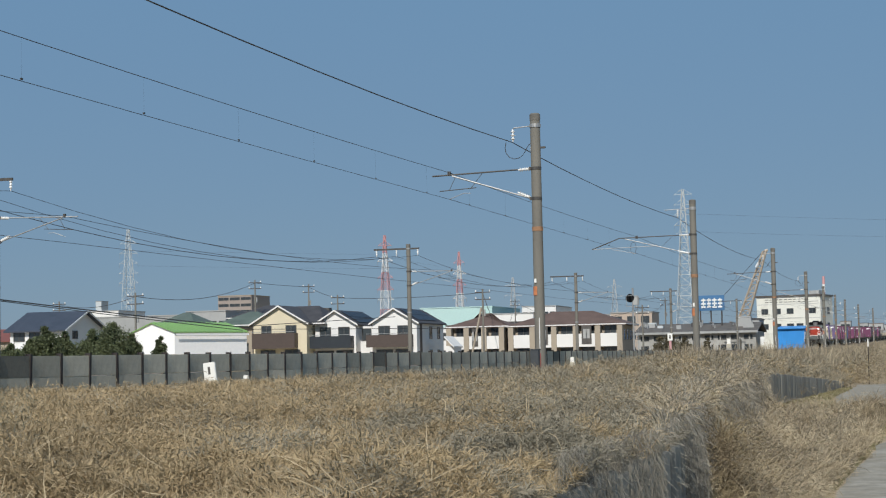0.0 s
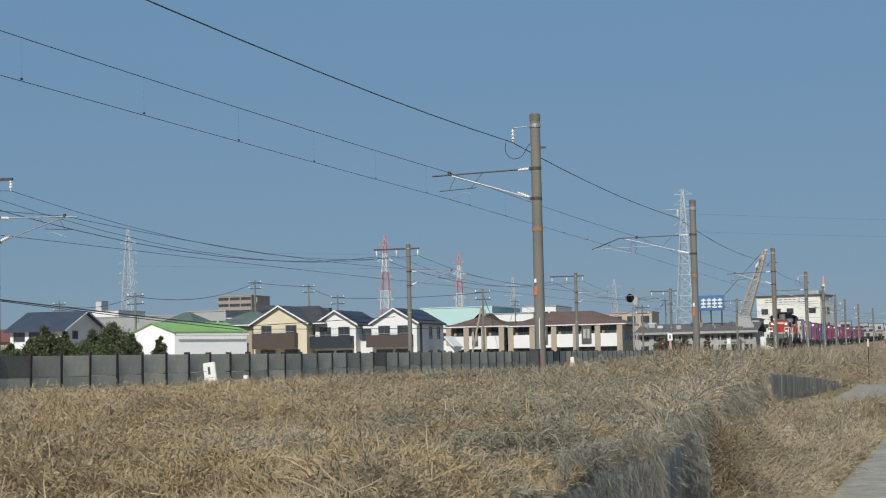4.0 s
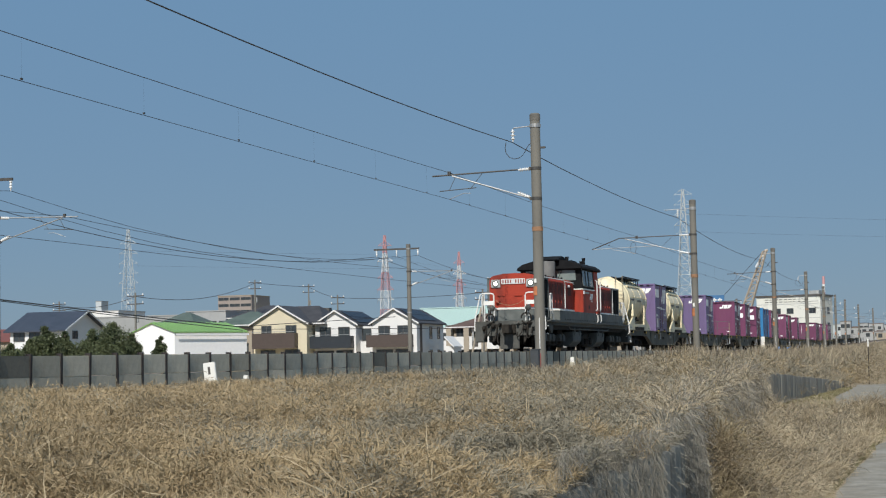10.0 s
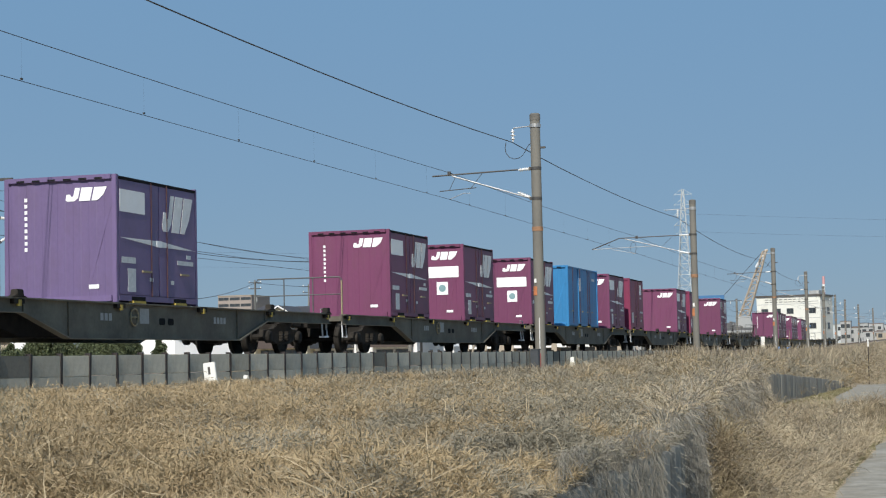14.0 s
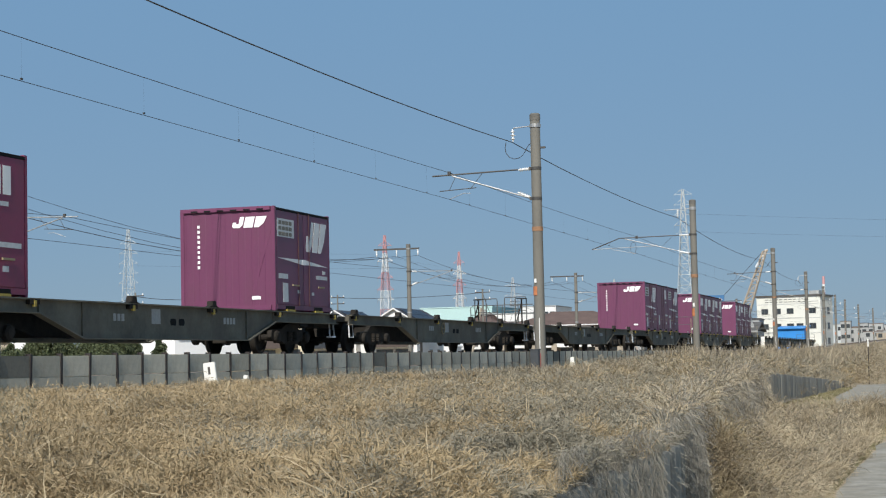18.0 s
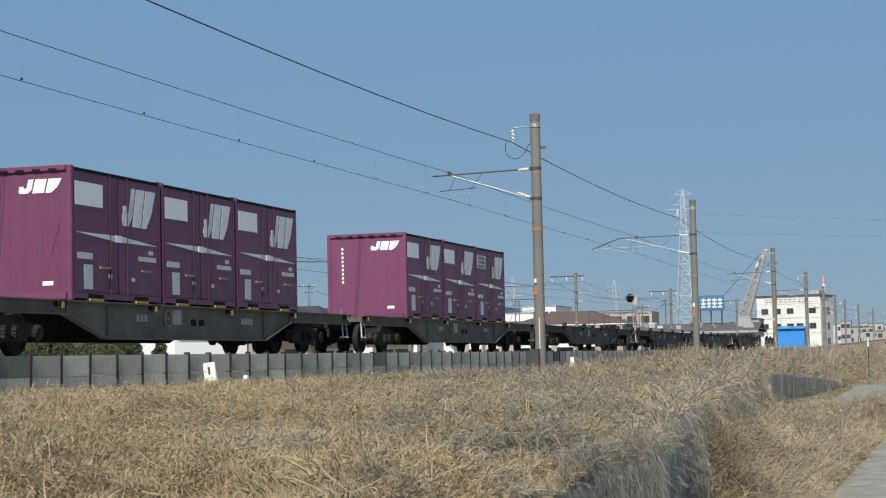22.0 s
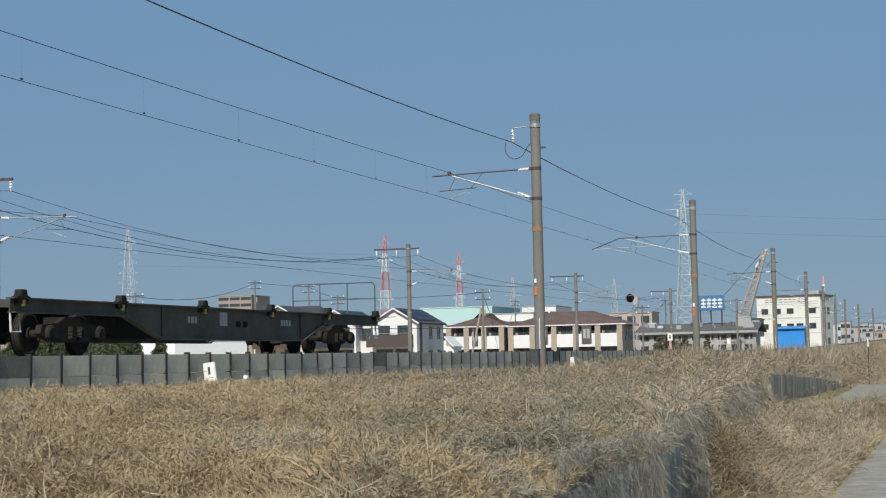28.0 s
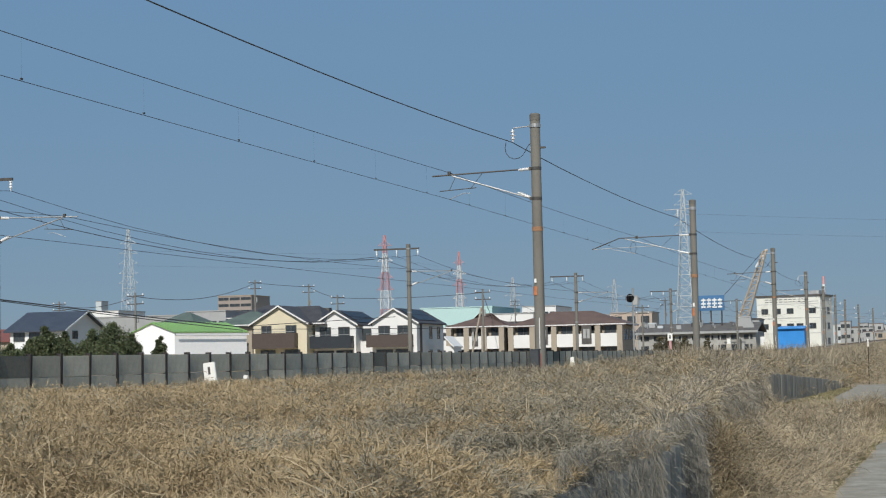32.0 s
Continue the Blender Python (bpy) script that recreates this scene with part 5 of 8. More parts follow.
    for side in (-1, 1):
        for x in (-2.75, 2.15):
            tk = part("fuel_tank", Shape().slab([(0.55 * side, 0.20), (1.05 * side, 0.20), (1.28 * side, 0.42), (1.30 * side, 0.80), (0.55 * side, 0.80)], "x", x - 0.82, x + 0.82), M_LGREY, l, "grey fuel tank with tapered bottom", bevel=0.03)
            for s in (-0.5, 0.45):
                part("tank_strap", Shape().box(x + s - 0.07, x + s + 0.07, 1.30 * side - 0.02, 1.30 * side + 0.03, 0.62, 0.96), M_LGREY, tk, bevel=0.02)
        for x in (-7.35, -6.75, -5.55, -4.95, 4.9, 5.5, 6.5, 7.1):
            part("brake_cylinder", Shape().slab([(x - 0.2, 0.40), (x + 0.2, 0.40), (x + 0.24, 0.52), (x + 0.22, 0.68), (x - 0.22, 0.68), (x - 0.24, 0.52)], "y", min(1.02 * side, 1.22 * side), max(1.02 * side, 1.22 * side)), M_LDIRTY, l, "grimy brake cylinder", bevel=0.03)
        part("side_pipe", Shape().tube([(-7.4, 1.33 * side, 1.05), (-4.6, 1.33 * side, 1.05), (-4.2, 1.33 * side, 0.90), (3.6, 1.33 * side, 0.90), (3.9, 1.33 * side, 1.02), (7.8, 1.33 * side, 1.05)], 0.022, 6), M_LGREY, l)
        part("air_reservoir", Shape().turned((-1.0, 0.75 * side, 0.70), (1, 0, 0), [(0, 0.001), (0.02, 0.22), (2.2, 0.22), (2.22, 0.001)], 14), M_UNDER, l, smooth=True)
    return l


# pale base colour stands in for the sky mirrored in the end windows
M_GLASS_PALE = material("sky_lit_cab_glass", (0.13, 0.165, 0.158), (0.22, 0.26, 0.25), 1.0, 0.1, spec=0.8)
M_GLASS_CAB = material("dusty_cab_glass", (0.030, 0.036, 0.034), (0.055, 0.064, 0.060), 1.0, 0.25, spec=0.5)
M_STACK = material("ash_grey_stack", (0.09, 0.09, 0.088), (0.17, 0.17, 0.165), 2.5, 0.7, bump=0.1, stain=(0.07, 0.065, 0.06), stain_scale=1.3)
# soot on the hatches, painted recess shade in the vents
M_LDARK = material("soot_on_red", (0.045, 0.016, 0.014), (0.10, 0.028, 0.022), 5, 0.8, bump=0.1)
M_LDIRTY = material("grimy_grey_paint", (0.046, 0.048, 0.044), (0.10, 0.102, 0.093), 4, 0.8, bump=0.2, stain=(0.035, 0.032, 0.028), stain_scale=2.2, stain_amount=0.8)

# what each wagon carries: (kind, offset from the wagon's middle)
STEP = 3.79
LOADS = {
    1: [("tank", -6.65), ("purple", 0.0), ("tank", 6.3)],
    2: [("purple", 0.0)],
    3: [("magenta", -STEP), ("plate", STEP)],
    4: [("plate", -2 * STEP), ("blue", 0.0), ("magenta", 2 * STEP)],
    5: [("crimson", -2 * STEP), ("magenta", 2 * STEP)],
    6: [("crimson", -2 * STEP), ("barred", 2 * STEP)],
    9: [("barred", -STEP), ("corner", 0.0), ("barred", STEP)],
    10: [("magenta", 0.5 - STEP), ("magenta", 0.5), ("magenta", 0.5 + STEP)],
    11: [("magenta", -STEP), ("magenta", 0.0), ("barred", STEP)],
}
TRAIN = []      # (thing, place along the train at 16 s, height)
loco = locomotive()
TRAIN.append((loco, FIRST - PITCH / 2 - 9.25, 0.0))
ALL_STOPS = (-9.45, -5.7, -1.9, 1.9, 5.7, 9.45)
WAGONS = {
    "gapped": wagon(M_WAGON, "grey container flat wagon empty over its middle", "", (-1.9, 1.9), wheel=False),
    "wide": wagon(M_WAGON, "grey container flat wagon empty at both ends", "", (-9.45, -5.7, 5.7, 9.45)),
    "loaded": wagon(M_WAGON, "grey container flat wagon with short grab irons"),
    "railed": wagon(M_WAGON, "grey container flat wagon with a tube end railing", "front"),
    "empty_split": wagon(M_WAGON, "empty grey container flat wagon with railed brake platform", "split_rear", ALL_STOPS),
    "empty_low": wagon(M_WAGON, "empty grey container flat wagon with a low end railing", "low_front", ALL_STOPS),
    "dark": wagon(M_WAGON2, "empty dark grimy container flat wagon", "", ALL_STOPS, wheel=False),
    "dark_railed": wagon(M_WAGON2, "empty dark grimy container flat wagon with a tube end railing", "front", ALL_STOPS, wheel=False),
    "dark_rear": wagon(M_WAGON2, "empty dark grimy container flat wagon railed at its tail", "rear", ALL_STOPS, wheel=False),
    "dark_double": wagon(M_WAGON2, "empty dark grimy container flat wagon with two end railings", "double_front", ALL_STOPS, wheel=False),
}
ORDER = ["loaded", "wide", "railed", "loaded", "gapped", "gapped", "empty_split", "empty_low", "loaded", "railed", "loaded",
         "dark_railed", "dark_double", "dark", "dark", "dark_rear"]
used = set()
for k, kind_of in enumerate(ORDER):
    ob = WAGONS[kind_of] if kind_of not in used else copy_thing(WAGONS[kind_of], Matrix())
    used.add(kind_of)
    TRAIN.append((ob, FIRST + PITCH * k, 0.0))
KINDS = {
    "tank": tank_container(),
    "purple": container(M_PURPLE, "purple steel freight container with white operator marks"),
    "magenta": container(M_MAGENTA, "magenta steel freight container with white label panel"),
    "barred": container(M_MAGENTA, "magenta steel freight container with grey label panel", "barred"),
    "plate": container(M_MAGENTA, "magenta steel freight container with large white end panels", "plate"),
    "corner": container(M_MAGENTA, "magenta steel freight container with an upright corner mark", "corner"),
    "crimson": container(M_CRIMSON, "crimson steel freight container with an upright corner mark", "corner"),
    "blue": container(M_BLUE, "bright blue long steel freight container", "blue", 6.06),
}
used = set()
for k, load in LOADS.items():
    for kind_of, off in load:
        src = KINDS[kind_of]
        ob = src if kind_of not in used else copy_thing(src, Matrix())
        used.add(kind_of)
        TRAIN.append((ob, FIRST + PITCH * (k - 1) + off, 1.02))


# ---- town behind the railway ----
M_HWHITE = paint("white_render", (0.68, 0.68, 0.67), 0.8, 0.05, scale=0.6, bump=0.05)
M_HCREAM = paint("cream_render", (0.60, 0.54, 0.40), 0.8, 0.06, scale=0.6, bump=0.05)
M_HTAN = paint("tan_render", (0.33, 0.285, 0.225), 0.8, 0.08, scale=0.6)
M_HGREY = paint("grey_render", (0.34, 0.35, 0.35), 0.8, 0.1, scale=0.4, stain=(0.28, 0.28, 0.28))
M_RSLATE = material("dark_slate_roof", (0.036, 0.034, 0.037), (0.068, 0.064, 0.067), 1.2, 0.6, fine=20, bump=0.1)
M_RBLUE = material("blue_slate_roof", (0.028, 0.038, 0.058), (0.05, 0.06, 0.085), 1.0, 0.6, fine=16, bump=0.1)
M_RBROWN = material("brown_shingle_roof", (0.085, 0.055, 0.045), (0.135, 0.09, 0.075), 0.8, 0.75, fine=14, bump=0.15)
M_RGREEN = paint("green_sheet_roof", (0.20, 0.36, 0.12), 0.5, 0.12, scale=0.5)
M_RDGREEN = material("dark_green_roof", (0.065, 0.09, 0.075), (0.11, 0.14, 0.12), 0.8, 0.6, fine=12)
M_RGREY = paint("grey_sheet_roof", (0.30, 0.31, 0.31), 0.6, 0.14, scale=0.3)
M_RRED = paint("red_tile_roof", (0.17, 0.06, 0.05), 0.7)
M_HALL = paint("sooty_hall_render", (0.33, 0.33, 0.315), 0.8, 0.2, scale=0.5, stain=(0.17, 0.165, 0.155))
M_RHALL = material("weathered_sheet_roof", (0.075, 0.07, 0.066), (0.125, 0.118, 0.11), 0.8, 0.8, fine=10, stain=(0.15, 0.12, 0.10))
M_WSHOP = paint("fresh_white_paint", (0.90, 0.90, 0.90), 0.7, 0.04)
M_BALC1 = paint("brown_balcony_panel", (0.068, 0.050, 0.043), 0.6, 0.1)
M_BALC2 = paint("blue_black_balcony_panel", (0.022, 0.028, 0.036), 0.5, 0.1)
M_FRAME = paint("dark_window_frame", (0.08, 0.075, 0.07), 0.5)
M_BRICKY = paint("brown_tile_cladding", (0.29, 0.25, 0.225), 0.8, 0.1)
M_SOLAR = material("solar_glass", (0.014, 0.019, 0.03), (0.024, 0.03, 0.045), 2, 0.4, spec=0.3)
M_BSHED = paint("bright_blue_sheet", (0.03, 0.24, 0.62), 0.5, 0.1, scale=0.5)
M_SIGNBLUE = paint("sign_blue", (0.045, 0.145, 0.30), 0.5, 0.05)
M_TEAL = paint("pale_teal_sheet", (0.42, 0.60, 0.58), 0.6, 0.08)
M_PWHITE = paint("pylon_white", (0.66, 0.67, 0.67), 0.6, 0.06)
# the next four colours are paled to carry the distance haze
M_PRED = paint("pylon_red", (0.52, 0.28, 0.29), 0.6, 0.06)
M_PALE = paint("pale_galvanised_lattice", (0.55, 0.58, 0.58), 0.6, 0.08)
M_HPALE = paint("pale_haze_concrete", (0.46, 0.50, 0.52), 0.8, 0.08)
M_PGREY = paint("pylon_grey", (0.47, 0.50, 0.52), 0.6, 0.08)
M_CRANE = paint("crane_yellow", (0.40, 0.34, 0.27), 0.6, 0.1)
M_OFFICE = paint("office_cream_render", (0.69, 0.69, 0.63), 0.8, 0.08, scale=0.4, stain=(0.42, 0.41, 0.35), stain_scale=0.4)
M_HPINK = paint("pinkish_tan_render", (0.42, 0.345, 0.285), 0.8, 0.1, scale=0.4)
GZ = -1.1


def window(parent, face, a0, a1, z0, z1, at, bars=1):
    """A framed window on a wall that faces -x ('f', at x = at) or -y ('r', at y = at)."""
    def bx(u0, u1, w0, w1, out, back):
        if face == "f":
            return Shape().box(at - out, at + back, u0, u1, w0, w1)
        return Shape().box(u0, u1, at - out, at + back, w0, w1)
    fr = Shape()
    t = 0.07
    for u0, u1, w0, w1 in ((a0 - t, a1 + t, z1, z1 + t), (a0 - t, a1 + t, z0 - t, z0), (a0 - t, a0, z0, z1), (a1, a1 + t, z0, z1)) + tuple(
            (a0 + (a1 - a0) * (k + 1) / (bars + 1) - 0.03, a0 + (a1 - a0) * (k + 1) / (bars + 1) + 0.03, z0, z1) for k in range(bars)):
        q = bx(u0, u1, w0, w1, 0.05, 0.02)
        fr.poly(q.v, q.f)
    w = part("window", fr, M_FRAME, parent)
    part("pane", bx(a0, a1, z0, z1, 0.015, 0.02), M_GLASS_DARK, w)
    return w


def gable_roof(parent, x0, x1, y0, y1, eave, ridge, axis, mat, over=0.32, thick=0.15, verge=True):
    """Two sloping roof slabs, the gable walls' verge boards in white."""
    if axis == "x":
        mid, half = (y0 + y1) / 2, (y1 - y0) / 2
        lo = eave - over * (ridge - eave) / half
        for s in (-1, 1):
            a, b = (mid + s * (half + over), lo), (mid, ridge)
            part("roof", Shape().slab([a, b, (b[0], b[1] + thick), (a[0], a[1] + thick)], "x", x0 - over, x1 + over), mat, parent)
            if verge:
                part("verge_board", Shape().slab([(a[0], a[1] - 0.01), (b[0], b[1] - 0.01), (b[0], b[1] + thick + 0.01), (a[0], a[1] + thick + 0.01)], "x", x0 - over - 0.06, x0 - over - 0.004), M_HWHITE, parent, "white verge board")
    else:
        mid, half = (x0 + x1) / 2, (x1 - x0) / 2
        lo = eave - over * (ridge - eave) / half
        for s in (-1, 1):
            a, b = (mid + s * (half + over), lo), (mid, ridge)
            part("roof", Shape().slab([a, b, (b[0], b[1] + thick), (a[0], a[1] + thick)], "y", y0 - over, y1 + over), mat, parent)
            if verge:
                part("verge_board", Shape().slab([(a[0], a[1] - 0.01), (b[0], b[1] - 0.01), (b[0], b[1] + thick + 0.01), (a[0], a[1] + thick + 0.01)], "y", y0 - over - 0.06, y0 - over - 0.004), M_HWHITE, parent, "white verge board")


def gable_body(parent, x0, x1, y0, y1, eave, ridge, axis, mat):
    if axis == "x":
        part("wall", Shape().slab([(y0, GZ), (y1, GZ), (y1, eave), ((y0 + y1) / 2, ridge - 0.02), (y0, eave)], "x", x0, x1), mat, parent)
    else:
        part("wall", Shape().slab([(x0, GZ), (x1, GZ), (x1, eave), ((x0 + x1) / 2, ridge - 0.02), (x0, eave)], "y", y0, y1), mat, parent)


def hip_roof(parent, x0, x1, y0, y1, eave, ridge, mat, over=0.6, inset=None):
    a0, a1, b0, b1 = x0 - over, x1 + over, y0 - over, y1 + over
    inset = inset or (a1 - a0) / 2
    mx = (a0 + a1) / 2
    sh = Shape().poly([(a0, b0, eave), (a1, b0, eave), (a1, b1, eave), (a0, b1, eave), (mx, b0 + inset, ridge), (mx, b1 - inset, ridge),
                       (a0, b0, eave - 0.18), (a1, b0, eave - 0.18), (a1, b1, eave - 0.18), (a0, b1, eave - 0.18)],
                      [(0, 1, 4), (1, 2, 5, 4), (2, 3, 5), (3, 0, 4, 5), (6, 9, 8, 7), (0, 6, 7, 1), (1, 7, 8, 2), (2, 8, 9, 3), (3, 9, 6, 0)])
    part("roof", sh, mat, parent)
    part("eave_board", Shape().box(a0 - 0.03, a0 - 0.004, b0, b1, eave - 0.1, eave + 0.02).box(a0, a1, b0 - 0.03, b0 - 0.004, eave - 0.1, eave + 0.02), M_HWHITE, parent, "white gutter board")


def balcony(parent, x, y0, y1, z0, z1, mat, deep=1.1):
    b = part("balcony", Shape().box(x - deep, x, y0, y1, z0 - 0.12, z0), M_HWHITE, parent)
    part("balcony_front", Shape().box(x - deep - 0.05, x - deep, y0, y1, z0 - 0.15, z1), mat, b, "dark balcony panel")
    part("balcony_side", Shape().box(x - deep, x, y0 - 0.04, y0, z0 - 0.15, z1), mat, b)
    part("balcony_side", Shape().box(x - deep, x, y1, y1 + 0.04, z0 - 0.15, z1), mat, b)
    part("balcony_rail", Shape().tube([(x - deep - 0.03, y0, z1 + 0.14), (x - deep - 0.03, y1, z1 + 0.14)], 0.025, 5), M_GALV, b)


# cream house
h = thing("house", "cream rendered house with dark gabled roof and brown balcony", "house", "houses behind the railway")
X = 178.0
gable_body(h, X, X + 9.5, 64.12, 70.27, 3.95, 5.8, "x", M_HCREAM)
gable_roof(h, X, X + 9.5, 64.12, 70.27, 3.95, 5.75, "x", M_RSLATE)
for a, b in ((68.15, 69.18), (65.33, 66.42)):
    window(h, "f", a, b, 2.1, 3.7, X)
    window(h, "f", a - 0.4, b + 0.1, -0.9, 1.1, X)
balcony(h, X, 65.14, 69.89, 1.45, 2.93, M_BALC1)
part("side_wing", Shape().box(X + 2.5, X + 8, 63.49 - 1.2, 64.12 - 0.01, GZ, 3.7), M_HCREAM, h)
hip_roof(h, X + 1.6, X + 10.5, 62.95, 69.29, 3.95, 5.95, M_RSLATE, 0.45, inset=2.3)
part("roof_heater", Shape().box(X + 8.2, X + 9.2, 64.4, 65.3, 5.0, 5.75), M_FRAME, h, "black roof water heater", bevel=0.03)
part("downpipe", Shape().tube([(X - 0.06, 70.21, GZ), (X - 0.06, 70.21, 3.9)], 0.06, 6), M_FRAME, h)

# two white houses
for k, (yl, yr, dep, ridge, bal, m) in enumerate(((63.88, 59.29, 9.0, 5.25, (64.26, 59.55), M_BALC2), (57.46, 52.53, 10.5, 5.3, (57.78, 52.96), M_BALC1))):
    X = 180.0
    h = thing("house", "white rendered house with solar panels and a %s balcony" % ("blue-black" if k == 0 else "brown"), "house", "houses behind the railway")
    gable_body(h, X, X + dep, yr, yl, 3.75, ridge - 0.05, "x", M_HWHITE)
    gable_roof(h, X, X + dep, yr, yl, 3.75, ridge - 0.1, "x", M_RSLATE)
    mid = (yl + yr) / 2
    for off in (-1.15, 0.95):
        window(h, "f", mid - off - 0.6, mid - off + 0.55, 2.0, 3.4, X)
        window(h, "f", mid - off - 0.9, mid - off + 0.8, -0.9, 0.9, X)
    for xw in (4.9, 8.0):
        window(h, "r", X + xw, X + xw + 0.9, 2.1, 3.3, yr, 0)
        window(h, "r", X + xw, X + xw + 0.9, -0.4, 0.8, yr, 0)
    if k == 1:
        part("side_stripe", Shape().box(X + 1.1, X + 2.0, yr - 0.02, yr - 0.004, GZ, 3.7), M_BALC1, h, "dark cladding stripe")
    else:
        part("side_wing", Shape().box(X + 1.5, X + 7.0, yr - 1.5, yr - 0.01, GZ, 3.5), M_HWHITE, h)
        window(h, "f", yr - 1.2, yr - 0.3, 2.0, 3.2, X + 1.5, 0)
    balcony(h, X, bal[1], bal[0], 1.35, 2.49, m)
    slope = (ridge - 0.1 - 3.75) / ((yl - yr) / 2)
    n = 0
    for i in range(5):
        for j in range(2):
            x0, ya, yb = X + 1.0 + i * 1.5, mid - 0.35 - j * 1.05, mid - 1.3 - j * 1.05
            za, zb = ridge - 0.1 - (mid - ya) * slope + 0.2, ridge - 0.1 - (mid - yb) * slope + 0.2
            part("solar_panel", Shape().poly([(x0, ya, za), (x0 + 1.44, ya, za), (x0 + 1.44, yb, zb), (x0, yb, zb), (x0, ya, za + 0.05), (x0 + 1.44, ya, za + 0.05), (x0 + 1.44, yb, zb + 0.05), (x0, yb, zb + 0.05)],
                                             [(0, 1, 2, 3), (7, 6, 5, 4), (0, 4, 5, 1), (1, 5, 6, 2), (2, 6, 7, 3), (3, 7, 4, 0)]), M_SOLAR, h, "dark blue solar panel")
h = thing("shed", "small white lean-to shed with a pale sloping roof", "shed")
part("wall", Shape().box(183, 186, 49.29, 50.23, GZ, 1.2), M_HWHITE, h)
part("roof", Shape().slab([(49.23, 1.0), (50.3, 2.1), (50.3, 2.25), (49.23, 1.15)], "x", 182.6, 186.4), M_HWHITE, h)

# white workshop with a green roof
h = thing("workshop", "white walled workshop with a bright green sheet roof", "workshop", at=pose(153.46, 68.37, 0, 0, 0, -25))
gable_body(h, 0, 9.2, 0, 6.3, 2.85, 3.8, "x", M_WSHOP)
gable_roof(h, 0, 9.2, 0, 6.3, 2.85, 3.76, "x", M_RGREEN, over=0.15, thick=0.1, verge=False)
part("gutter", Shape().box(0, 9.2, -0.34, -0.27, 2.56, 2.72), M_WSHOP, h, "white gutter")
for i in range(16):
    part("roof_rib", Shape().poly([(0.1 + i * 0.6, -0.2, 2.93), (0.16 + i * 0.6, -0.2, 2.93), (0.16 + i * 0.6, 3.15, 3.92), (0.1 + i * 0.6, 3.15, 3.92), (0.13 + i * 0.6, -0.2, 2.97), (0.13 + i * 0.6, 3.15, 3.96)], [(0, 1, 2, 3), (0, 4, 1), (3, 2, 5), (0, 3, 5, 4), (1, 4, 5, 2)]), M_RGREEN, h)

# house beside the trees
h = thing("house", "white house with a dark blue slate roof behind trees", "house", "houses behind the railway")
X, ya, yb = 160.0, 83.24, 89.1
gable_body(h, X, X + 9.0, ya, yb, 3.55, 5.4, "y", M_HWHITE)
gable_roof(h, X, X + 9.0, ya, yb, 3.55, 5.35, "y", M_RBLUE, over=0.5)
for xw in (2.0, 5.8):
    window(h, "r", X + xw, X + xw + 1.0, 2.7, 3.4, ya, 1)
window(h, "f", ya + 1.0, ya + 2.6, 0.2, 1.6, X)
for yw in (2.6, 4.3):
    window(h, "f", ya + yw, ya + yw + 1.1, 2.5, 3.3, X)
part("porch", Shape().box(X - 2.2, X, ya + 1.2, yb - 0.5, GZ, 1.5), M_HWHITE, h)
h = thing("house", "house with a red tiled roof at the town's edge", "house", "houses behind the railway")
gable_body(h, 175, 183, 97.18, 101.47, 2.8, 4.1, "y", M_HTAN)
gable_roof(h, 175, 183, 97.18, 101.47, 2.8, 4.05, "y", M_RRED)

# houses with dark green hipped roofs
for X, l, r, ap, m in ((205.0, 283, 365, 552, M_RDGREEN), (200.0, 365, 470, 551, M_RDGREEN), (225.0, 405, 520, 540, M_RSLATE)):
    h = thing("house", "older house with a dark hipped roof", "house", "houses behind the railway")
    kx = X / 200
    yl, yr = 0.46 * X if l == 283 else (0.42 * X if l == 365 else 0.41 * X), 0
    yr = yl - (r - l) * X / 3142 * 1.1
    ridge = {283: 6.42, 365: 6.14, 405: 7.69}[l]
    part("wall", Shape().box(X, X + 8, yr + 0.5, yl - 0.5, GZ, ridge - 1.7), M_HTAN, h)
    hip_roof(h, X, X + 8, yr + 0.5, yl - 0.5, ridge - 1.7, ridge, m, inset=(yl - yr) * 0.44)
    window(h, "f", (yl + yr) / 2 - 0.8, (yl + yr) / 2 + 0.8, 1.0, 2.2, X)

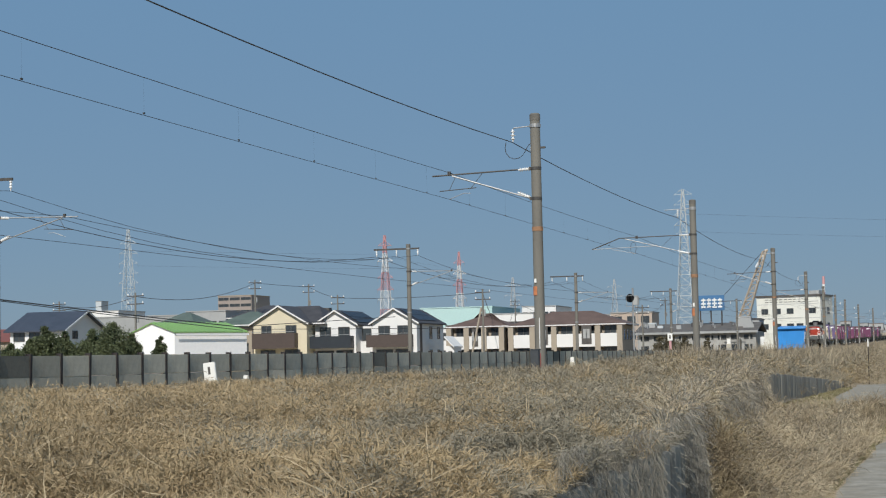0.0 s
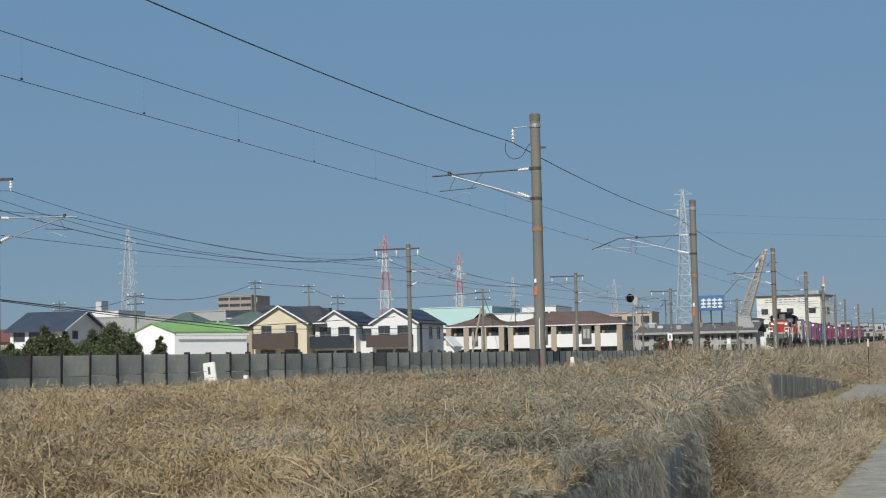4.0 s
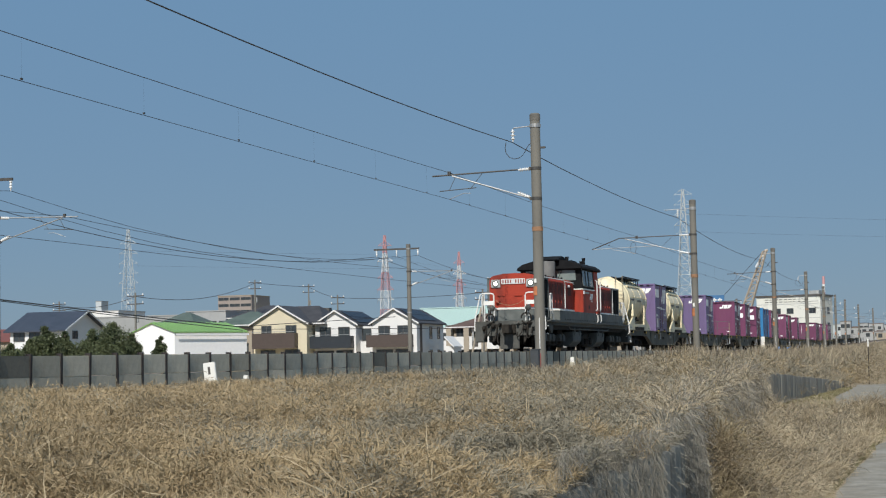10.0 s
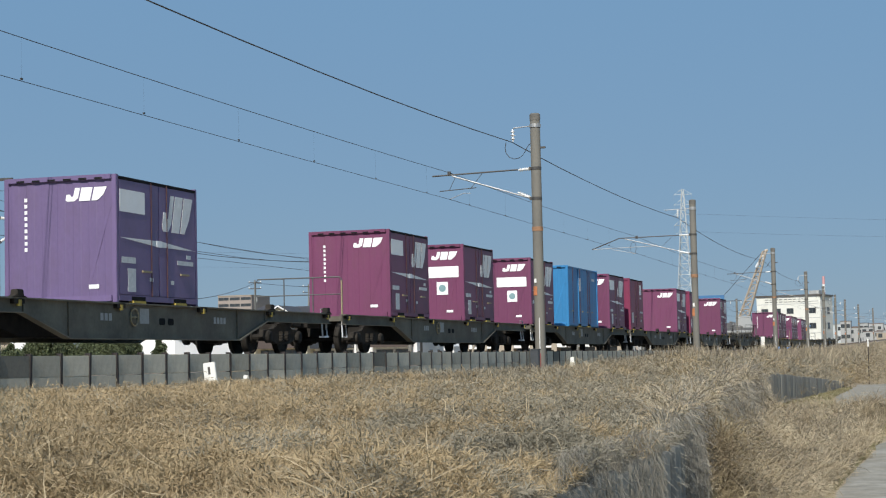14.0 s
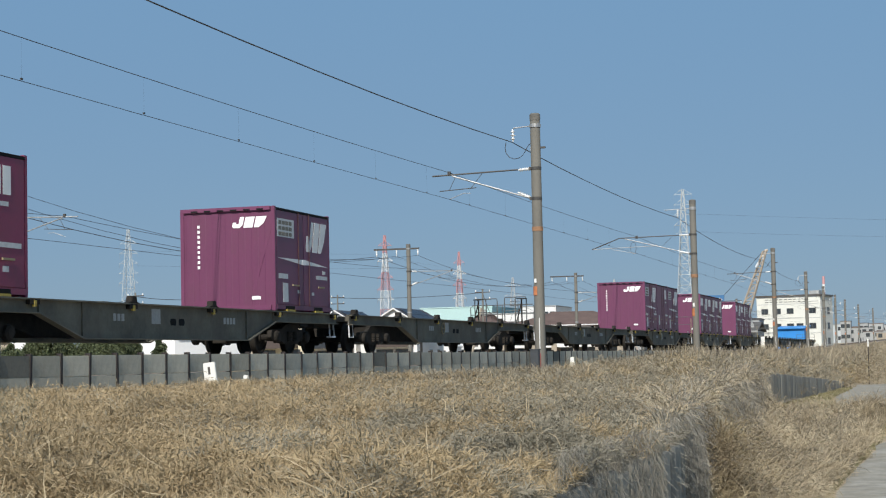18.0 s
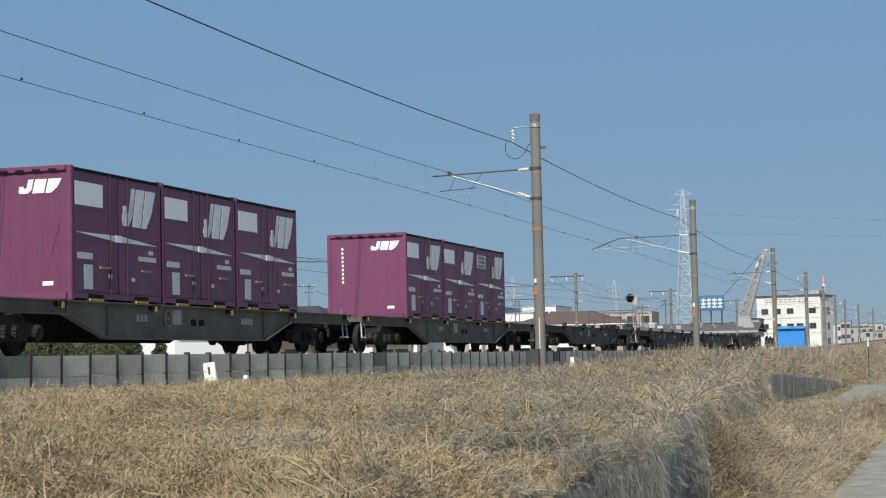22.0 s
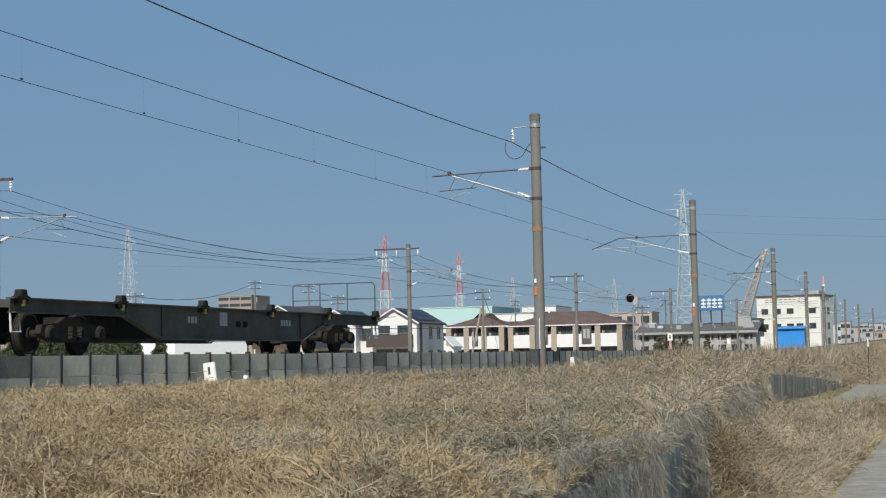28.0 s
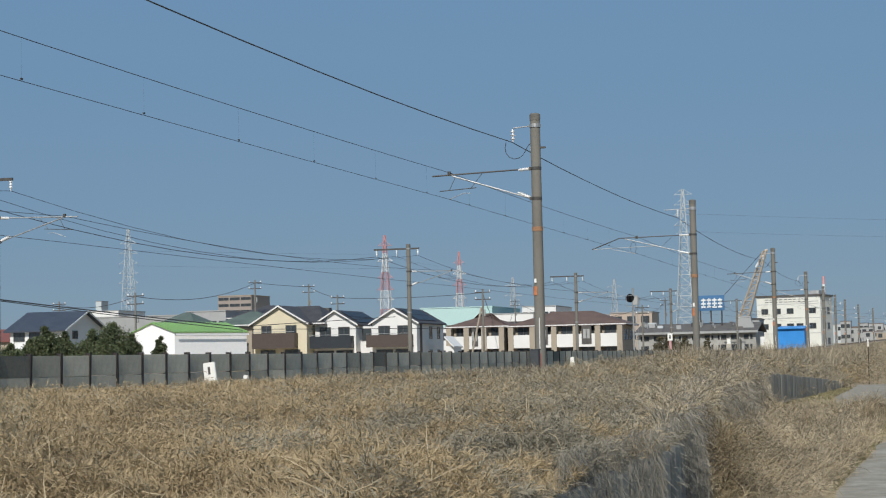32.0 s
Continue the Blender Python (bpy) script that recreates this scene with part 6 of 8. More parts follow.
# two apartment blocks with brown roofs
for X, yl, yr, eave, ridge, bays in ((215.0, 58.24, 51.48, 3.78, 5.5, 3), (215.0, 50.32, 36.73, 3.70, 5.45, 5)):
    h = thing("apartment_house", "two-storey apartment house with white balconies and brown hipped roof", "apartment house", "houses behind the railway")
    dep = 8.5
    part("wall", Shape().box(X, X + dep, yr, yl, GZ, eave - 0.1), M_HTAN, h, "tan rendered wall")
    hip_roof(h, X, X + dep, yr, yl, eave, ridge, M_RBROWN, 0.7)
    wb = (yl - yr) / bays
    for k in range(bays):
        b0 = yr + k * wb
        b = part("balcony", Shape().box(X - 1.2, X - 0.01, b0 + 0.35, b0 + wb - 0.35, 1.28, 1.4), M_HWHITE, h)
        part("balcony_front", Shape().box(X - 1.28, X - 1.2, b0 + 0.35, b0 + wb - 0.35, 0.95, 2.55), M_HWHITE, b, "white balcony front")
        part("pier", Shape().box(X - 1.34, X - 0.02, b0 - 0.33, b0 + 0.33, GZ, eave - 0.2), M_HTAN, h, "tan pier")
        window(h, "f", b0 + 0.7, b0 + wb - 0.7, 1.6, 3.55, X, 1)
        window(h, "f", b0 + 0.6, b0 + wb - 0.6, -0.9, 0.85, X, 1)
        if (bays == 5 and k in (1, 3)) or (bays == 3 and k == 1):
            part("bay_shutter", Shape().box(X - 1.36, X - 1.29, b0 + 0.75, b0 + wb - 0.75, 1.3, 3.5), M_FRAME, h, "dark framed bay window")
            for q in (0.3, 0.7):
                part("bay_pane", Shape().box(X - 1.40, X - 1.365, b0 + 0.9 + (wb - 1.8) * q - 0.22, b0 + 0.9 + (wb - 1.8) * q + 0.22, 1.95, 3.1), M_HGREY, h)
    part("pier", Shape().box(X - 1.34, X - 0.02, yl - 0.33, yl + 0.33, GZ, eave - 0.2), M_HTAN, h, "tan pier")
    for k in range(3):
        window(h, "r", X + 1.5 + k * 2.4, X + 2.5 + k * 2.4, 1.8, 3.0, yr, 0)


def block(name, label, X, yl, yr, dep, top, mat, rows=0, cols=0, rz=0.0, roof=None, win=(1.2, 1.3), cat="building"):
    """A flat-roofed building with real windows, turned by rz about its front's middle."""
    w = yl - yr
    b = thing(name, label, cat, "buildings of the town", at=pose(X, (yl + yr) / 2, 0, 0, 0, rz))
    part("wall", Shape().box(0, dep, -w / 2, w / 2, GZ - 0.5, top), mat, b)
    part("parapet", Shape().box(-0.12, dep + 0.12, -w / 2 - 0.12, w / 2 + 0.12, top - 0.02, top + 0.22), roof or M_RGREY, b)
    for r in range(rows):
        for c in range(cols):
            y = -w / 2 + w * (c + 0.5) / cols
            z = GZ + (top - GZ) * (r + 0.55) / max(rows, 1)
            window(b, "f", y - win[0] / 2, y + win[0] / 2, z - win[1] / 2, z + win[1] / 2, 0.0, 1)
    return b


# three-storey white works office
b = thing("office_building", "white three-storey works office with dark square windows", "office building", "buildings of the town", at=pose(320, 24.66, 0.6, 0, 0, -11))
part("wall", Shape().box(0, 8.5, -5.75, 5.75, GZ - 1, 9.0), M_OFFICE, b)
part("parapet", Shape().box(-0.2, 8.7, -5.95, 5.95, 8.95, 9.25), M_FRAME, b, "dark roof edge")
for z in (6.4, 3.7):
    for y in (4.3, 2.0, -0.3, -4.3) if z > 5 else (4.3, 2.0, -0.3, -2.0, -4.3):
        window(b, "f", y - 0.55, y + 0.55, z - 0.42, z + 0.42, 0.0, 1)
for z in (6.4, 3.7, 1.0):
    for x in (1.8, 4.6):
        window(b, "r", x, x + 1.5, z - 0.5, z + 0.5, -5.75, 1)
for k in range(9):
    a, wide = 4.2 - k * 0.85, 0.62 if k < 6 else 0.42
    for z0, z1 in ((7.98, 8.08), (8.42, 8.52)):
        part("sign_bar", Shape().box(-0.06, -0.004, a - wide, a, z0, z1), M_FRAME, b, "dark sign bar")
part("roof_tank", Shape().box(3, 5, -4.8, -3.0, 9.2, 10.0), M_HGREY, b)
for z in (7.6, 5.1, 2.4):
    part("wall_joint", Shape().box(-0.03, -0.004, -5.7, 5.7, z, z + 0.07), M_HGREY, b)
b = thing("blue_shed", "bright blue corrugated sheet lean-to beside the office", "shed", at=pose(306, 22.83, 0.6, 0, 0, -6))
part("wall", Shape().box(0, 5, -1.8, 2.9, GZ - 1, 3.1), M_BSHED, b)
part("roof", Shape().slab([(-0.4, 3.05), (5.2, 3.5), (5.2, 3.62), (-0.4, 3.17)], "y", -2.0, 3.1), M_BSHED, b)
for k in range(12):
    part("sheet_rib", Shape().box(-0.05, -0.004, -1.7 + k * 0.4, -1.6 + k * 0.4, GZ, 3.0), M_BSHED, b)
part("door", Shape().box(-0.07, -0.01, -0.2, 1.6, GZ, 2.2), M_BSHED, b, "blue sliding door")

# long low works hall and other town buildings
b = thing("works_hall", "long low grey works hall with a row of small windows", "works hall", "buildings of the town")
X, yl, yr = 282.0, 45.63, 26.88
part("wall", Shape().box(X, X + 14, yr, yl, GZ, 3.2), M_HALL, b)
part("roof", Shape().slab([(X - 0.8, 3.1), (X + 7, 4.5), (X + 14.8, 3.1), (X + 14.8, 3.3), (X + 7, 4.7), (X - 0.8, 3.3)], "y", yr - 0.4, yl + 0.4), M_RHALL, b, "dark sheet roof")
for k in range(9):
    y = yl - 1.2 - k * (yl - yr - 2.4) / 8
    window(b, "f", y - 0.62, y + 0.62, 2.0, 2.6, X, 1)
    window(b, "f", y - 0.55, y + 0.55, 0.0, 1.1, X, 1)
part("stack", Shape().box(X + 3, X + 5, yr + 1.0, yr + 3.4, 4.0, 5.6), M_HGREY, b)
hall_rng = random.Random(12)
for k in range(16):
    y, d, w, hh = hall_rng.uniform(yr + 1, yl - 1), hall_rng.uniform(1.5, 6), hall_rng.uniform(0.25, 0.9), hall_rng.uniform(0.35, 1.1)
    zr = 3.3 + d * 0.18
    if k % 3:
        part("roof_unit", Shape().box(X + d, X + d + w, y - w, y + w, zr - 0.3, zr + hh), hall_rng.choice((M_HGREY, M_RGREY, M_HPALE, M_RSLATE)), b, bevel=0.04)
    else:
        part("roof_pipe", Shape().tube([(X + d, y, zr - 0.3), (X + d, y, zr + hh), (X + d - 0.4, y + 0.5, zr + hh + 0.1)], 0.14, 6), M_GALV, b)
for k in range(12):
    y = yl - 1.0 - k * (yl - yr - 2) / 11
    part("wall_pilaster", Shape().box(X - 0.14, X - 0.004, y - 0.10, y + 0.10, GZ, 3.0), M_HALL, b)
part("fascia", Shape().box(X - 0.86, X - 0.80, yr - 0.4, yl + 0.4, 2.95, 3.30), M_RGREY, b, "pale eaves fascia")
for k in range(7):
    y, w = hall_rng.uniform(yr, yl), hall_rng.uniform(0.6, 1.6)
    ob = thing("stacked_material", "grey stacked material in the works yard", "building material", "stacks in the works yard", at=pose(X - hall_rng.uniform(5, 14), y, GZ, 0, 0, hall_rng.uniform(-30, 30)))
    part("pile", Shape().slab([(-w, 0), (w, 0), (w * 0.8, 0.9), (0.1, 1.3), (-w * 0.7, 0.8)], "x", -0.8, 0.8), hall_rng.choice((M_HGREY, M_RGREY, M_HTAN, M_HPALE)), ob, bevel=0.08)
block("warehouse", "grey warehouse with a flat roof", 300, 30.46, 27.94, 8, 5.3, M_HGREY, 1, 2, roof=M_RSLATE)
block("apartment_block", "tan flat-roofed building with a wide window", 338, 59.72, 51.76, 9, 7.9, M_HPINK, 3, 3, win=(1.5, 1.3))
block("apartment_block", "brown banded apartment block with rows of balconies", 520, 216.69, 205.48, 16, 21.05, M_BRICKY, 11, 3, roof=M_HTAN, win=(3.3, 0.8))
block("factory_hall", "pale teal factory hall roof behind the houses", 420, 121.55, 103.38, 30, 12.3, M_TEAL, 0, 0, roof=M_TEAL)
block("factory_hall", "white factory building behind the brown roofs", 400, 98.46, 88.69, 20, 9.92, M_HWHITE, 2, 5)
block("factory_hall", "white flat-roofed building with roof plant", 430, 98.2, 89.64, 20, 12.3, M_HWHITE, 3, 5)
block("factory_hall", "grey factory hall with a long pale roof", 380, 192.14, 166.34, 40, 11.22, M_RGREY, 0, 0)
block("factory_hall", "white roofed factory hall in the distance", 520, 260.94, 251.03, 20, 17.51, M_HWHITE, 0, 0)
block("factory_hall", "pale grey warehouse behind the green roofs", 360, 157.59, 148.3, 25, 11.29, M_HGREY, 2, 5)
block("factory_hall", "white warehouse at the end of the brown roofs", 360, 67.95, 63.61, 15, 8.15, M_HWHITE, 2, 3)
block("silo_building", "pale concrete silo building, haze in its colour", 640, 318.71, 316.27, 6, 25.5, M_HPALE)
rng = random.Random(21)
for k in range(34):
    X = rng.uniform(680, 1050)
    bx = rng.uniform(0.7, 3.1)
    y = X * math.tan(radians(bx))
    w = rng.uniform(3.5, 8)
    # M_HPALE brings painted haze to some of these far walls
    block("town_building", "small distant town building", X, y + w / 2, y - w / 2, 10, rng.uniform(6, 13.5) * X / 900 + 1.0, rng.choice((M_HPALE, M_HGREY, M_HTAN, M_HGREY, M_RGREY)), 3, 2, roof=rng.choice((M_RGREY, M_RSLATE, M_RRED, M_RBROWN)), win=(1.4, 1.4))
for k in range(26):
    X = rng.uniform(300, 460)
    bx = rng.uniform(13.5, 29)
    y = X * math.tan(radians(bx))
    w = rng.uniform(7, 15)
    block("town_building", "distant town building with a plain roof", X, y + w / 2, y - w / 2, 9, rng.uniform(4.6, 7.6) * X / 380, rng.choice((M_HWHITE, M_HGREY, M_HTAN, M_HGREY)), 2, 3, roof=rng.choice((M_RGREY, M_RSLATE, M_RRED, M_RBROWN)))

# billboard on posts
b = thing("billboard", "blue billboard with white block marks on steel posts", "billboard")
X, y0, y1, z0, z1 = 286.0, 32.1, 36.52, 6.65, 9.09
part("board", Shape().box(X, X + 0.3, y0, y1, z0, z1), M_SIGNBLUE, b, bevel=0.03)
for k in range(4):
    yy = y1 - 0.75 - k * 0.88
    for q in range(3):
        part("white_bar", Shape().box(X - 0.05, X - 0.004, yy - 0.68, yy, z0 + 0.45 + q * 0.55, z0 + 0.72 + q * 0.55), M_PATCH, b)
    part("white_bar", Shape().box(X - 0.05, X - 0.004, yy - 0.42, yy - 0.25, z0 + 0.5, z0 + 2.0), M_PATCH, b)
for y in (y0 + 0.5, (y0 + y1) / 2, y1 - 0.5):
    part("post", Shape().tube([(X + 0.4, y, GZ), (X + 0.4, y, z1 - 0.2)], 0.12, 6), M_DARKSTEEL, b)


# ---- pylons, crane, chimney ----
def pylon(x, y, h, base, waist, label, mats, arms, zb=-2.0, r=0.13):
    p = thing("pylon", label, "power pylon", "power pylons on the skyline", at=pose(x, y, zb))
    n = len(mats) * 2
    def half(z):
        t = z / h
        return (base + (waist - base) * min(t / 0.55, 1.0)) / 2 if t < 0.55 else (waist * (1 - 0.8 * (t - 0.55) / 0.45)) / 2
    for i, m in enumerate(mats):
        s = Shape()
        for j in range(2):
            za, zb2 = h * (2 * i + j) / n, h * (2 * i + j + 1) / n
            a, b = half(za), half(zb2)
            ca = [(sx * a, sy * a, za) for sx, sy in ((-1, -1), (1, -1), (1, 1), (-1, 1))]
            cb = [(sx * b, sy * b, zb2) for sx, sy in ((-1, -1), (1, -1), (1, 1), (-1, 1))]
            for k in range(4):
                s.tube([ca[k], cb[k]], r, 4)
                s.tube([ca[k], cb[(k + 1) % 4]], r * 0.6, 4)
                s.tube([ca[(k + 1) % 4], cb[k]], r * 0.6, 4)
                s.tube([cb[k], cb[(k + 1) % 4]], r * 0.7, 4)
        part("lattice_section", s, m, p)
    for t, w in arms:
        z = h * t
        a = half(z)
        m = mats[min(int(t * len(mats)), len(mats) - 1)]
        for sy in (-1, 1):
            part("crossarm", Shape().tube([(0, sy * a, z), (0, sy * w, z)], r * 0.9, 4).tube([(0, sy * a, z + h * 0.03), (0, sy * w, z)], r * 0.7, 4).tube([(-a, sy * a, z), (0, sy * w, z)], r * 0.6, 4), m, p)
            part("insulator_string", Shape().tube([(0, sy * w, z), (0, sy * w, z - 1.6)], r * 0.35, 4), M_GALV, p)
    return p


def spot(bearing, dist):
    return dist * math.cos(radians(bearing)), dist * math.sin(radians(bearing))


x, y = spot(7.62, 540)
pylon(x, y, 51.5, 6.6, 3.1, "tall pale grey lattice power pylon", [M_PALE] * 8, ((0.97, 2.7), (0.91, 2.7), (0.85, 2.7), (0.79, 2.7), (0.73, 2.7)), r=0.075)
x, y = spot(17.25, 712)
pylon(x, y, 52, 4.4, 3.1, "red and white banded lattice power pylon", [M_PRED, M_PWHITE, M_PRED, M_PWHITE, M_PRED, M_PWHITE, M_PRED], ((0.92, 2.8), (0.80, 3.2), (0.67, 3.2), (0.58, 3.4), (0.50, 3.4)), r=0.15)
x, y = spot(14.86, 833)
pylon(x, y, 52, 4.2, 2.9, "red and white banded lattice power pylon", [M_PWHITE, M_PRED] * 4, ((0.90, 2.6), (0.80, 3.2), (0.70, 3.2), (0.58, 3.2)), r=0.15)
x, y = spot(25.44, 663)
pylon(x, y, 52, 4.8, 3.6, "pale grey lattice power pylon, haze in its colour", [M_PALE] * 6, ((0.9, 3.4), (0.83, 3.6), (0.76, 3.6), (0.69, 3.8), (0.62, 3.8)), r=0.085)
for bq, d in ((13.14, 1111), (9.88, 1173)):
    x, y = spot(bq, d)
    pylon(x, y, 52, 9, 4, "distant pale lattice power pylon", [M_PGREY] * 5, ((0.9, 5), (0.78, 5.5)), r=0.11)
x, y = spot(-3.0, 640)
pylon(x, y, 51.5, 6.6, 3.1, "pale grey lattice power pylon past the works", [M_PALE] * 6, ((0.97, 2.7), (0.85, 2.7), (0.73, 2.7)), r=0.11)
# lines between the pylons
for (b0, d0), (b1, d1) in (((25.44, 663), (17.25, 712)), ((17.25, 712), (14.86, 833)), ((7.62, 540), (-3.0, 640))):
    for h0, off in ((46, 3.8), (40, -3.8)):
        xa, ya = spot(b0, d0)
        xb, yb = spot(b1, d1)
        wire("power_line", [(xa, ya + off, h0 - 3.5), (xb, yb + off, h0 - 3.5)], 0.018, 0.035, "thin power line between the pylons", 16)

c = thing("crane", "pale yellow mobile crane jib raised over the town", "crane")
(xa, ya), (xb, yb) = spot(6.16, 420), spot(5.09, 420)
za, zt = 8.31, 23.3
lo, hi = Vector((xa, ya, za - 8)), Vector((xb, yb, zt))
jib = Shape()
chords = []
for k in range(13):
    q = k / 12
    mid, wd = lo.lerp(hi, q), 1.5 + (0.38 - 1.5) * q
    chords.append([mid + Vector((sx * wd, sy * wd, 0)) for sx, sy in ((-1, -1), (1, -1), (1, 1), (-1, 1))])
for a, b in zip(chords, chords[1:]):
    for k in range(4):
        jib.tube([a[k], b[k]], 0.17, 4)
        jib.tube([a[k], b[(k + 1) % 4]], 0.11, 4)
        jib.tube([b[k], b[(k + 1) % 4]], 0.10, 4)
part("jib", jib, M_CRANE, c, "pale yellow lattice jib")
part("jib_head", Shape().tube([(xb, yb, zt), (xb + 0.2, yb - 0.7, zt + 0.3)], 0.4, 6, 0.3), M_CRANE, c)
part("white_panel", Shape().tube([(xa + (xb - xa) * 0.75 - 1.0, ya + (yb - ya) * 0.75, za + (zt - za) * 0.75), (xa + (xb - xa) * 0.82 - 1.0, ya + (yb - ya) * 0.82, za + (zt - za) * 0.82)], 0.3, 4), M_PWHITE, c, "white lettering panel")
part("hoist_rope", Shape().tube([(xb, yb + 0.4, zt), (xa, ya + 5.5, za + 1)], 0.05, 4), M_WIRE, c)
part("crane_body", Shape().box(xa - 2, xa + 5, ya - 1.5, ya + 1.5, GZ, za - 6), M_CRANE, c, bevel=0.1)
c = thing("chimney", "tall red and white banded chimney", "chimney")
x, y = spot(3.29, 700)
for k in range(10):
    part("band", Shape().turned((x, y, -2 + k * 3.06), (0, 0, 1), [(0, 0.72 - 0.024 * k), (3.06, 0.696 - 0.024 * k)], 14), M_PRED if k % 2 else M_PWHITE, c)


# ---- street poles and cables of the town ----
def utility_pole(x, y, h, arms=2):
    p = thing("utility_pole", "slim concrete utility pole with crossarms", "utility pole", "utility poles of the town", at=pose(x, y, GZ))
    part("column", Shape().tube([(0, 0, 0), (0, 0, h)], 0.14, 8, 0.09), M_POLE, p)
    for k in range(arms):
        part("crossarm", Shape().box(-0.05, 0.05, -0.9, 0.9, h - 0.4 - 0.8 * k, h - 0.3 - 0.8 * k), M_DARKSTEEL, p)
        for y0 in (-0.8, 0.0, 0.8):
            part("insulator", Shape().turned((0, y0, h - 0.3 - 0.8 * k), (0, 0, 1), [(0, 0.03), (0.05, 0.08), (0.2, 0.05)], 6), M_PORCELAIN, p)
    part("transformer", Shape().turned((0.3, 0, h - 3.0), (0, 0, 1), [(0, 0.22), (0.7, 0.22)], 10), M_HGREY, p)
    return p


UP = []
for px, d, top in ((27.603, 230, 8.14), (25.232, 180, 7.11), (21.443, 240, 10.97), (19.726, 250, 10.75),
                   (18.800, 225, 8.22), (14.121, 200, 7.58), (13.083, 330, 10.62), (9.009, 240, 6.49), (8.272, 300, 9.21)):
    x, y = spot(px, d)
    utility_pole(x, y, top - GZ)
    UP.append((x, y, top - 0.4))
for a, b in ((0, 1), (1, 2), (2, 3), (3, 4), (4, 5), (5, 6), (6, 7), (7, 8)):
    wire("street_cable", [UP[a], UP[b]], 0.03, 0.6, "dark street cable between utility poles")
for (pa, za), (pb, zb2), r in ((((82.33, 47.4), 3.49), ((116.24, 45.96), 2.25), 0.035),
                               (((82.33, 47.4), 3.43), ((116.02, 46.51), 2.11), 0.025),
                               (((120.89, 47.8), 2.52), ((133.92, 40.8), 3.21), 0.025),
                               (((120.89, 47.8), 2.27), ((135.03, 36.97), 2.23), 0.022)):
    wire("street_cable", [(*pa, za), (*pb, zb2)], r, 0.06, "dark sagging street cable before the houses", 14)
x, y = 145.43, 36.73
part_pole = thing("leaning_pole", "thin leaning wooden pole with a dark top", "pole")
part("column", Shape().tube([(145.16, 37.81, -1.0), (x, y, 4.06)], 0.09, 6), M_HTAN, part_pole)

# railway signal
sg = thing("railway_signal", "railway signal with round black target on a slim post", "railway signal", at=pose(148.03, 24.24, -0.4))
part("post", Shape().tube([(0, 0, 0), (0, 0, 5.42 + 0.4)], 0.08, 8), M_GALV, sg)
zt = 4.57 + 0.4
part("target", Shape().turned((-0.15, 0.22, zt), (-1, 0, 0), [(0, 0.36), (0.05, 0.36), (0.06, 0.3), (0.061, 0.001)], 20), M_LBLACK, sg, "round black signal target", smooth=True)
part("hood", Shape().turned((-0.21, 0.2, zt), (-1, 0, 0), [(0, 0.12), (0.25, 0.12), (0.25, 0.1), (0.02, 0.1)], 12), M_LBLACK, sg)
part("box", Shape().box(-0.2, 0.2, -0.5, 0.0, zt - 0.6, zt + 0.15), M_HGREY, sg, "grey relay box", bevel=0.03)
part("cage", Shape().tube([(-0.3, -0.45, zt - 0.7), (-0.3, 0.5, zt - 0.7), (-0.3, 0.5, zt + 0.2), (-0.3, -0.45, zt + 0.2), (-0.3, -0.45, zt - 0.7)], 0.03, 5), M_GALV, sg)
lad = Shape()
for y in (-0.25, -0.05):
    lad.tube([(0.15, y - 0.1, 0), (0.15, y - 0.1, zt - 0.7)], 0.02, 4)
for k in range(14):
    lad.tube([(0.15, -0.35, 0.3 + k * 0.3), (0.15, -0.15, 0.3 + k * 0.3)], 0.015, 4)
part("ladder", lad, M_GALV, sg)

# lineside markers
M_RELAY = paint("relay_box_paint", (0.045, 0.052, 0.06), 0.6, 0.2, scale=5)


def marker(label, x, y, z, w, hgt, mat=None, tilt=0.0, foot=True):
    m = thing("lineside_marker", label, "marker post", "lineside markers", at=pose(x, y, z, tilt, 0, 0))
    part("board", Shape().box(-0.03, 0.03, -w / 2, w / 2, 0.05, hgt), mat or M_WHITE, m, bevel=0.01)
    part("foot" if foot else "stake", Shape().box(-0.05, 0.05, -w / 2 - 0.03, w / 2 + 0.03, -0.3, 0.06) if foot else Shape().box(-0.02, 0.02, -0.02, 0.02, -1.75, 0.06), M_SLAB if foot else M_POST, m, "grey concrete foot" if foot else "")
    return m


p0 = [30.7, 12.95, -0.57]
m = marker("white leaning distance post with a dark bar", p0[0], p0[1], p0[2], 0.235, 0.39, tilt=-6)
part("dark_bar", Shape().box(-0.036, -0.031, -0.02, 0.025, 0.17, 0.31), M_FRAME, m)
p0 = [32.31, 12.9, -0.57]
marker("small white ground marker", p0[0], p0[1], p0[2], 0.1, 0.13)
p0 = [63.13, 12.6, -0.47]
marker("small white ground marker", p0[0], p0[1], p0[2], 0.13, 0.24)
rb = thing("relay_box", "dark blue-grey steel relay box beside the railway pole", "relay box", at=pose(57.3, 12.68, -0.75))
part("case", Shape().box(-0.13, 0.13, -0.14, 0.14, 0.0, 0.78), M_RELAY, rb, bevel=0.012)
part("lid", Shape().box(-0.15, 0.15, -0.16, 0.16, 0.78, 0.81), M_RELAY, rb)
part("door", Shape().box(-0.138, -0.131, -0.11, 0.11, 0.2, 0.72), M_RELAY, rb)
p0 = [94.02, 13.58, -0.35]
marker("small white ground marker", p0[0], p0[1], p0[2], 0.2, 0.35)
p0 = [84.0, 2.925, -0.11]
marker("slim white stake beside the lane", p0[0], p0[1], p0[2], 0.056, 0.42, foot=False)
p0 = [149.37, 13.7, 0.34]
